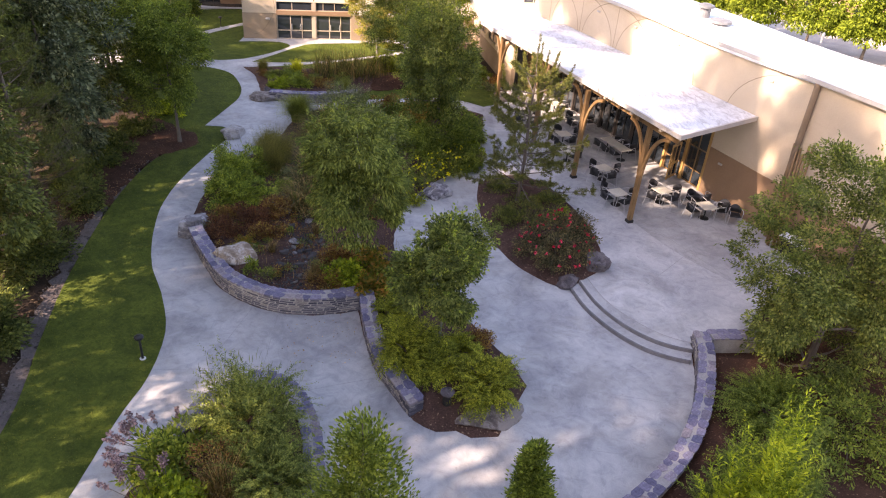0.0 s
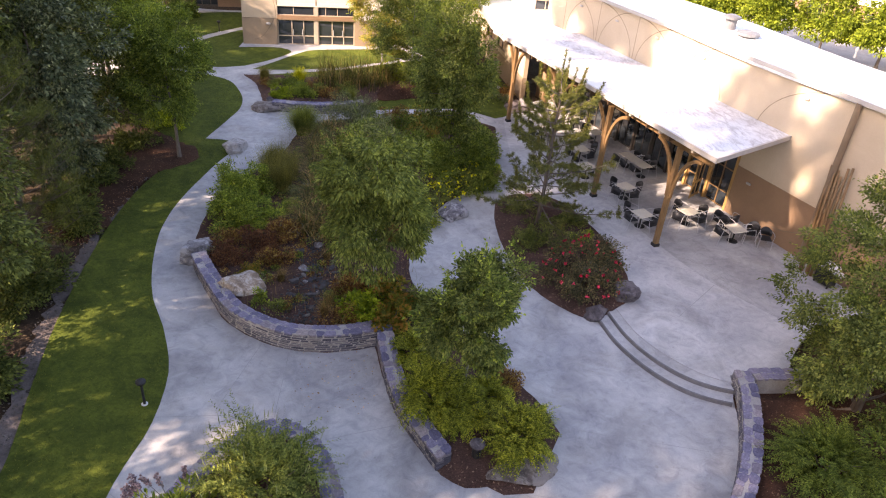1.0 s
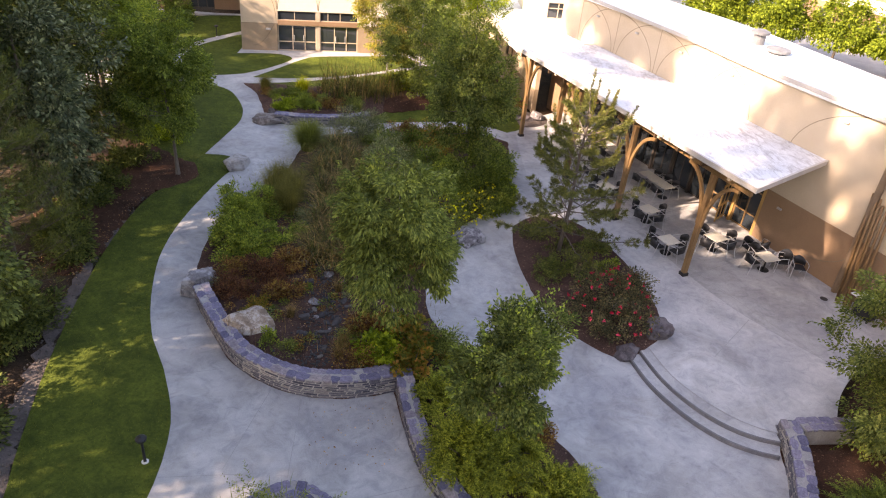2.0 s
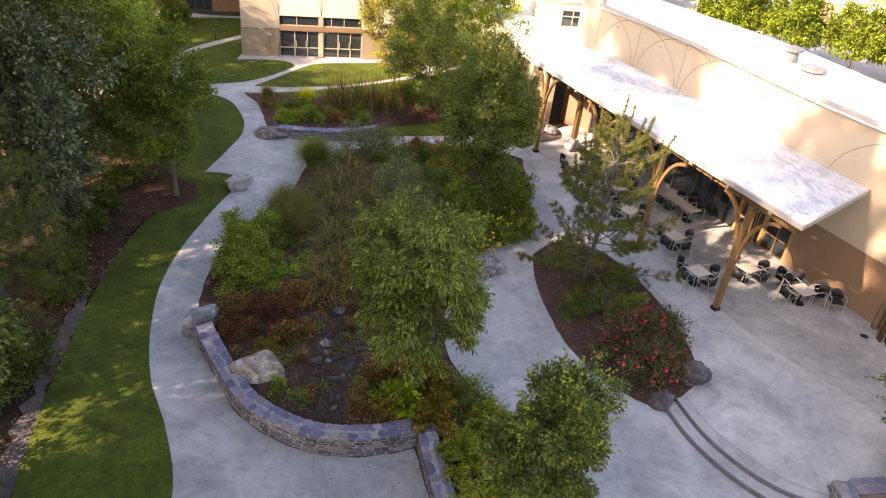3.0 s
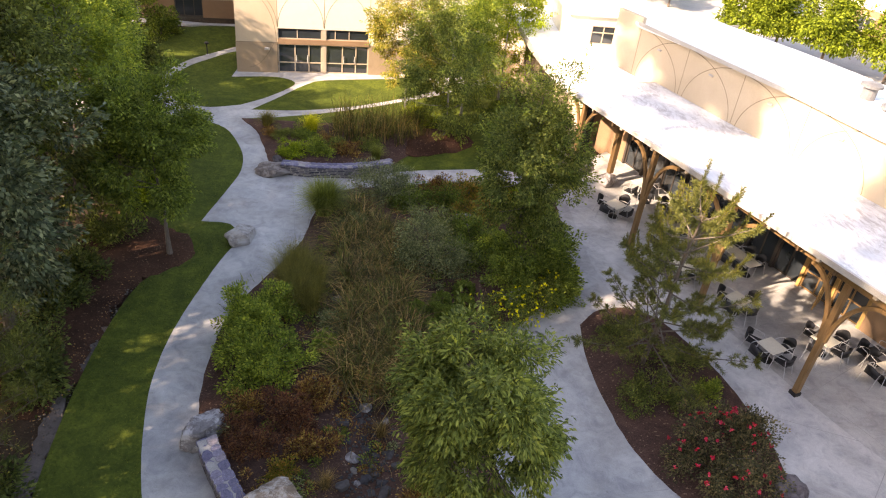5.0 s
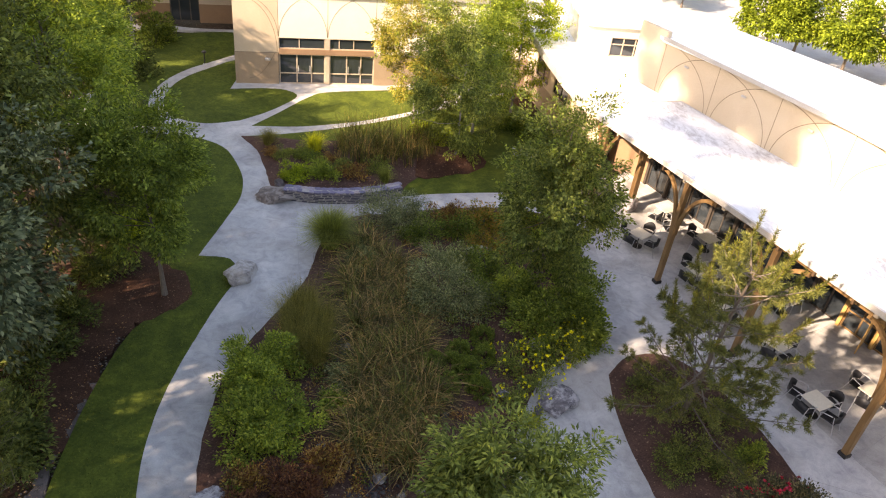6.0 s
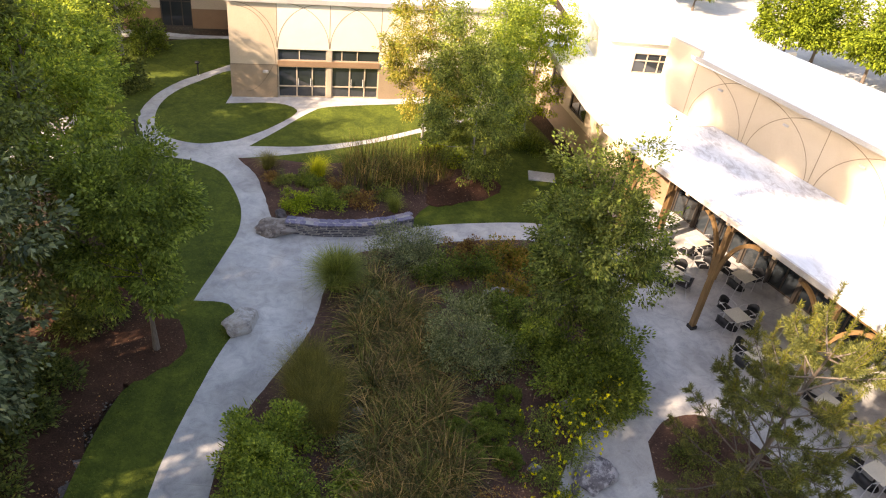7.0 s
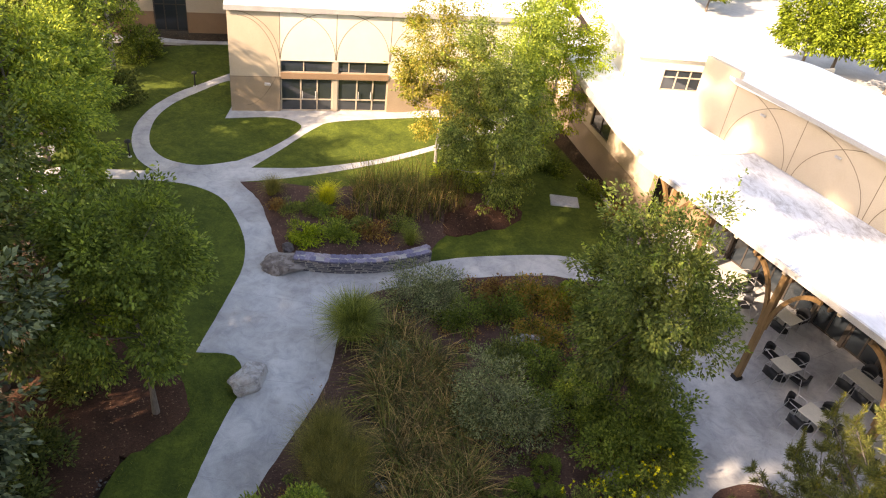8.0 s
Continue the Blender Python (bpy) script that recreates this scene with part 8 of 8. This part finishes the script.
# ---- terrace furniture ----
def build_furniture():
    turn = math.degrees(math.atan2(WALL_ROW.y, WALL_ROW.x))
    chair = plant("patio_chair", (0, 0, 0), "black woven patio armchair with aluminium frame on the terrace", "chair", "terrace chairs")
    bm = bmesh.new()
    box(bm, (0.46, 0.44, 0.045), pose(0, 0.0, 0.43), 0.015)
    part("seat", bm, BLACK, chair)
    bm = bmesh.new()
    n = 12
    rows = []
    for k in range(n + 1):
        a = math.pi * (0.10 + 0.80 * k / n)
        x, y = -0.27 * math.cos(a), -0.05 - 0.24 * math.sin(a)
        hi = 0.66 + 0.17 * math.sin(a) ** 2
        rows.append([bm.verts.new((x * f, y * f + (0 if f == 1 else 0), z)) for f, z in ((1.0, 0.47), (1.04, hi), (0.98, hi), (0.94, 0.47))])
    for a, b in zip(rows, rows[1:]):
        for k in range(4):
            bm.faces.new((a[k], b[k], b[(k + 1) % 4], a[(k + 1) % 4]))
    bm.faces.new(rows[0])
    bm.faces.new(rows[-1][::-1])
    bmesh.ops.recalc_face_normals(bm, faces=bm.faces)
    part("backrest", bm, BLACK, chair, "curved black woven back", True)
    for s in (-1, 1):
        bm = bmesh.new()
        tube(bm, [(s * 0.26, -0.10, 0.70), (s * 0.285, 0.06, 0.685), (s * 0.28, 0.2, 0.66), (s * 0.265, 0.235, 0.6)], 0.013, 7)
        part("armrest", bm, ALU, chair, "aluminium arm tube")
        for f, pts in (("front", [(s * 0.265, 0.235, 0.6), (s * 0.255, 0.22, 0.42), (s * 0.27, 0.25, 0.0)]), ("back", [(s * 0.25, -0.14, 0.7), (s * 0.24, -0.2, 0.42), (s * 0.26, -0.31, 0.0)])):
            bm = bmesh.new()
            tube(bm, pts, 0.011, 7)
            part("leg", bm, ALU, chair, "aluminium leg")
    table = plant("cafe_table", (0, 0, 0), "square beige-topped cafe table on a black pedestal", "table", "terrace tables")
    part("tabletop", box(bmesh.new(), (0.86, 0.86, 0.035), pose(0, 0, 0.735), 0.012), TABLE_TOP, table, "beige laminate top")
    leg = part("pedestal", lathe(bmesh.new(), [(0.05, 0.04), (0.04, 0.1), (0.04, 0.66), (0.2, 0.715)], 14), IRON, table, "black iron column")
    part("base", lathe(bmesh.new(), [(0.27, 0.0), (0.27, 0.02), (0.06, 0.05)], 18), IRON, leg, "round black base")
    long = plant("cafe_table", (0, 0, 0), "long beige-topped terrace table on two black pedestals", "table", "terrace tables")
    part("tabletop", box(bmesh.new(), (2.3, 0.8, 0.035), pose(0, 0, 0.735), 0.012), TABLE_TOP, long, "beige laminate top")
    for s in (-0.75, 0.75):
        leg = part("pedestal", lathe(bmesh.new(), [(0.05, 0.04), (0.04, 0.1), (0.04, 0.66), (0.2, 0.715)], 14, (s, 0, 0)), IRON, long, "black iron column")
        part("base", lathe(bmesh.new(), [(0.27, 0.0), (0.27, 0.02), (0.06, 0.05)], 18, (s, 0, 0)), IRON, leg, "round black base")
    rng = np.random.default_rng(12)
    z = TERRACE_Z + 0.01
    spare = [chair]

    def sit(x, y, facing):
        m = pose(x, y, z, 0, 0, facing) @ Matrix.Diagonal((1.1, 1.1, 1.08, 1))
        if spare:
            spare.pop().matrix_basis = m
        else:
            copy_thing(chair, m)
    tables = ((10.3, 37.1, "nesw", 8), (10.45, 34.0, "nesw", 0), (13.0, 34.6, "nesw", 5), (14.95, 33.0, "nws", -6), (6.75, 44.9, "nesw", 12), (8.7, 42.0, "nesw", -4), (10.2, 44.9, "nws", 3), (8.6, 39.5, "nesw", 6),
              (8.9, 47.6, "ne", 0))
    for k, (x, y, sides, off) in enumerate(tables):
        m = pose(x, y, z, 0, 0, turn + off)
        if k == 0:
            table.matrix_basis = m
        else:
            copy_thing(table, m)
        for s in sides:
            a = turn + off + {"n": 90, "e": 0, "s": -90, "w": 180}[s] + rng.uniform(-14, 14)
            r = rng.uniform(0.6, 0.78)
            sit(x + r * math.cos(radians(a)), y + r * math.sin(radians(a)), a + 90 + rng.uniform(-14, 14))
    x, y = 11.75, 40.8
    long.matrix_basis = pose(x, y, z, 0, 0, turn)
    for s in (-0.75, 0.0, 0.75):
        for side in (-1, 1):
            p = Vector((x, y)) + Vector((math.cos(radians(turn)), math.sin(radians(turn)))) * s + Vector((-math.sin(radians(turn)), math.cos(radians(turn)))) * side * rng.uniform(0.55, 0.7)
            sit(p.x, p.y, turn + (180 if side > 0 else 0) + rng.uniform(-10, 10))
    for x, y, a in ((15.9, 33.15, 150), (16.35, 32.6, 170), (15.25, 34.35, 20), (8.15, 47.0, 40), (8.6, 45.9, 90), (14.6, 34.2, 200)):
        sit(x, y, a)
    # long timber poles leaning on the wall
    for k in range(6):
        foot, head = along(21.55 + 0.16 * k, 0.75 + 0.1 * math.sin(2.3 * k)), along(20.75 + 0.2 * k, 0.12)
        tall = 5.0 + 0.35 * math.sin(1.7 * k)
        pole = finish("timber_pole", tube(bmesh.new(), [(*foot, z), (*((Vector(foot) + Vector(head)) / 2), z + tall / 2), (*head, z + tall)], [0.07, 0.065, 0.055], 8), TIMBER, smooth=True)
        tagged(pole, "long brown timber pole leaning against the stucco wall", "pole", "leaning poles")
    # gas grill by the wall
    g = plant("gas_grill", (*along(22.9, 0.75), z), "stainless and black gas grill against the brown wall", "grill", turn=turn + 180)
    g.matrix_basis = pose(*along(22.9, 0.75), z, 0, 0, turn)
    part("cabinet", box(bmesh.new(), (0.85, 0.5, 0.75), pose(0, 0, 0.48), 0.02), IRON, g, "black cabinet")
    bm = bmesh.new()
    rows = [[bm.verts.new((x, -0.26 * math.cos(t), 0.88 + 0.3 * math.sin(t))) for t in np.linspace(0, math.pi, 10)] for x in (-0.42, 0.42)]
    for i in range(9):
        bm.faces.new((rows[0][i], rows[0][i + 1], rows[1][i + 1], rows[1][i]))
    bm.faces.new(rows[0][::-1])
    bm.faces.new(rows[1])
    bmesh.ops.recalc_face_normals(bm, faces=bm.faces)
    lid = part("lid", bm, STEEL, g, "rounded steel lid")
    for s in (-0.62, 0.62):
        part("side_shelf", box(bmesh.new(), (0.36, 0.46, 0.04), pose(s, 0, 0.87), 0.01), STEEL, g, "steel side shelf")
    for sx in (-0.36, 0.36):
        for sy in (-0.2, 0.2):
            bm = bmesh.new()
            tube(bm, [(sx - 0.02, sy, 0.06), (sx + 0.02, sy, 0.06)], 0.06, 12)
            part("wheel", bm, IRON, g)
    part("handle", tube(bmesh.new(), [(-0.3, -0.3, 1.0), (0.3, -0.3, 1.0)], 0.015, 8), STEEL, lid)
    d = finish("drain_cover", lathe(bmesh.new(), [(0.17, 0), (0.17, 0.012), (0.14, 0.016)], 20, (0, 0, 0)), IRON)
    d.matrix_basis = pose(16.9, 30.8, TERRACE_Z + 0.008)
    tagged(d, "round dark drain cover in the terrace", "drain cover")


def build_small():
    for x, y, h, words in ((-9.75, 19.95, 1.0, "black mushroom path light on the lawn edge"), (-19.1, 65.7, 0.9, "black path light beside the looping path"), (-20.3, 56.3, 0.9, "black path light beside the looping path")):
        p = plant("path_light", (x, y, 0.03), words, "path light", "path lights")
        part("pole", lathe(bmesh.new(), [(0.06, 0), (0.045, 0.06), (0.04, h - 0.12)], 12), IRON, p)
        part("head", lathe(bmesh.new(), [(0.05, h - 0.12), (0.15, h - 0.08), (0.17, h), (0.1, h + 0.06), (0.02, h + 0.08)], 16), IRON, p, "round black lamp head")
        part("plate", lathe(bmesh.new(), [(0.11, -0.02), (0.11, 0.02), (0.06, 0.03)], 14), STEEL, p, "pale round foot")
    p = plant("bollard_light", (1.25, 18.1, 0.2), "dark bollard light with broad cap in the mulch", "bollard")
    part("column", lathe(bmesh.new(), [(0.15, 0), (0.15, 0.5), (0.13, 0.52)], 16), IRON, p)
    part("cap", lathe(bmesh.new(), [(0.16, 0.56), (0.25, 0.6), (0.24, 0.66), (0.1, 0.7)], 18), SLATE_ROCK, p, "broad grey cap")
    s = finish("utility_cover", box(bmesh.new(), (1.5, 1.0, 0.12), pose(0, 0, 0.06), 0.02), CONCRETE)
    s.matrix_basis = pose(2.35, 54.3, 0.33, 0, 0, -6)
    tagged(s, "flat pale concrete utility cover in the lawn", "utility cover")


build_ground()
build_paving()
build_lawns()
build_beds()
build_cafe()
build_canopy()
build_link()
build_entrance()
build_far_right()
build_garden_trees()
build_conifers()
build_wood()
build_sunlit_trees()
build_stones()
build_shrubs()
build_grasses()
build_furniture()
build_small()
build_ground_cover()
build_litter()
build_walls()
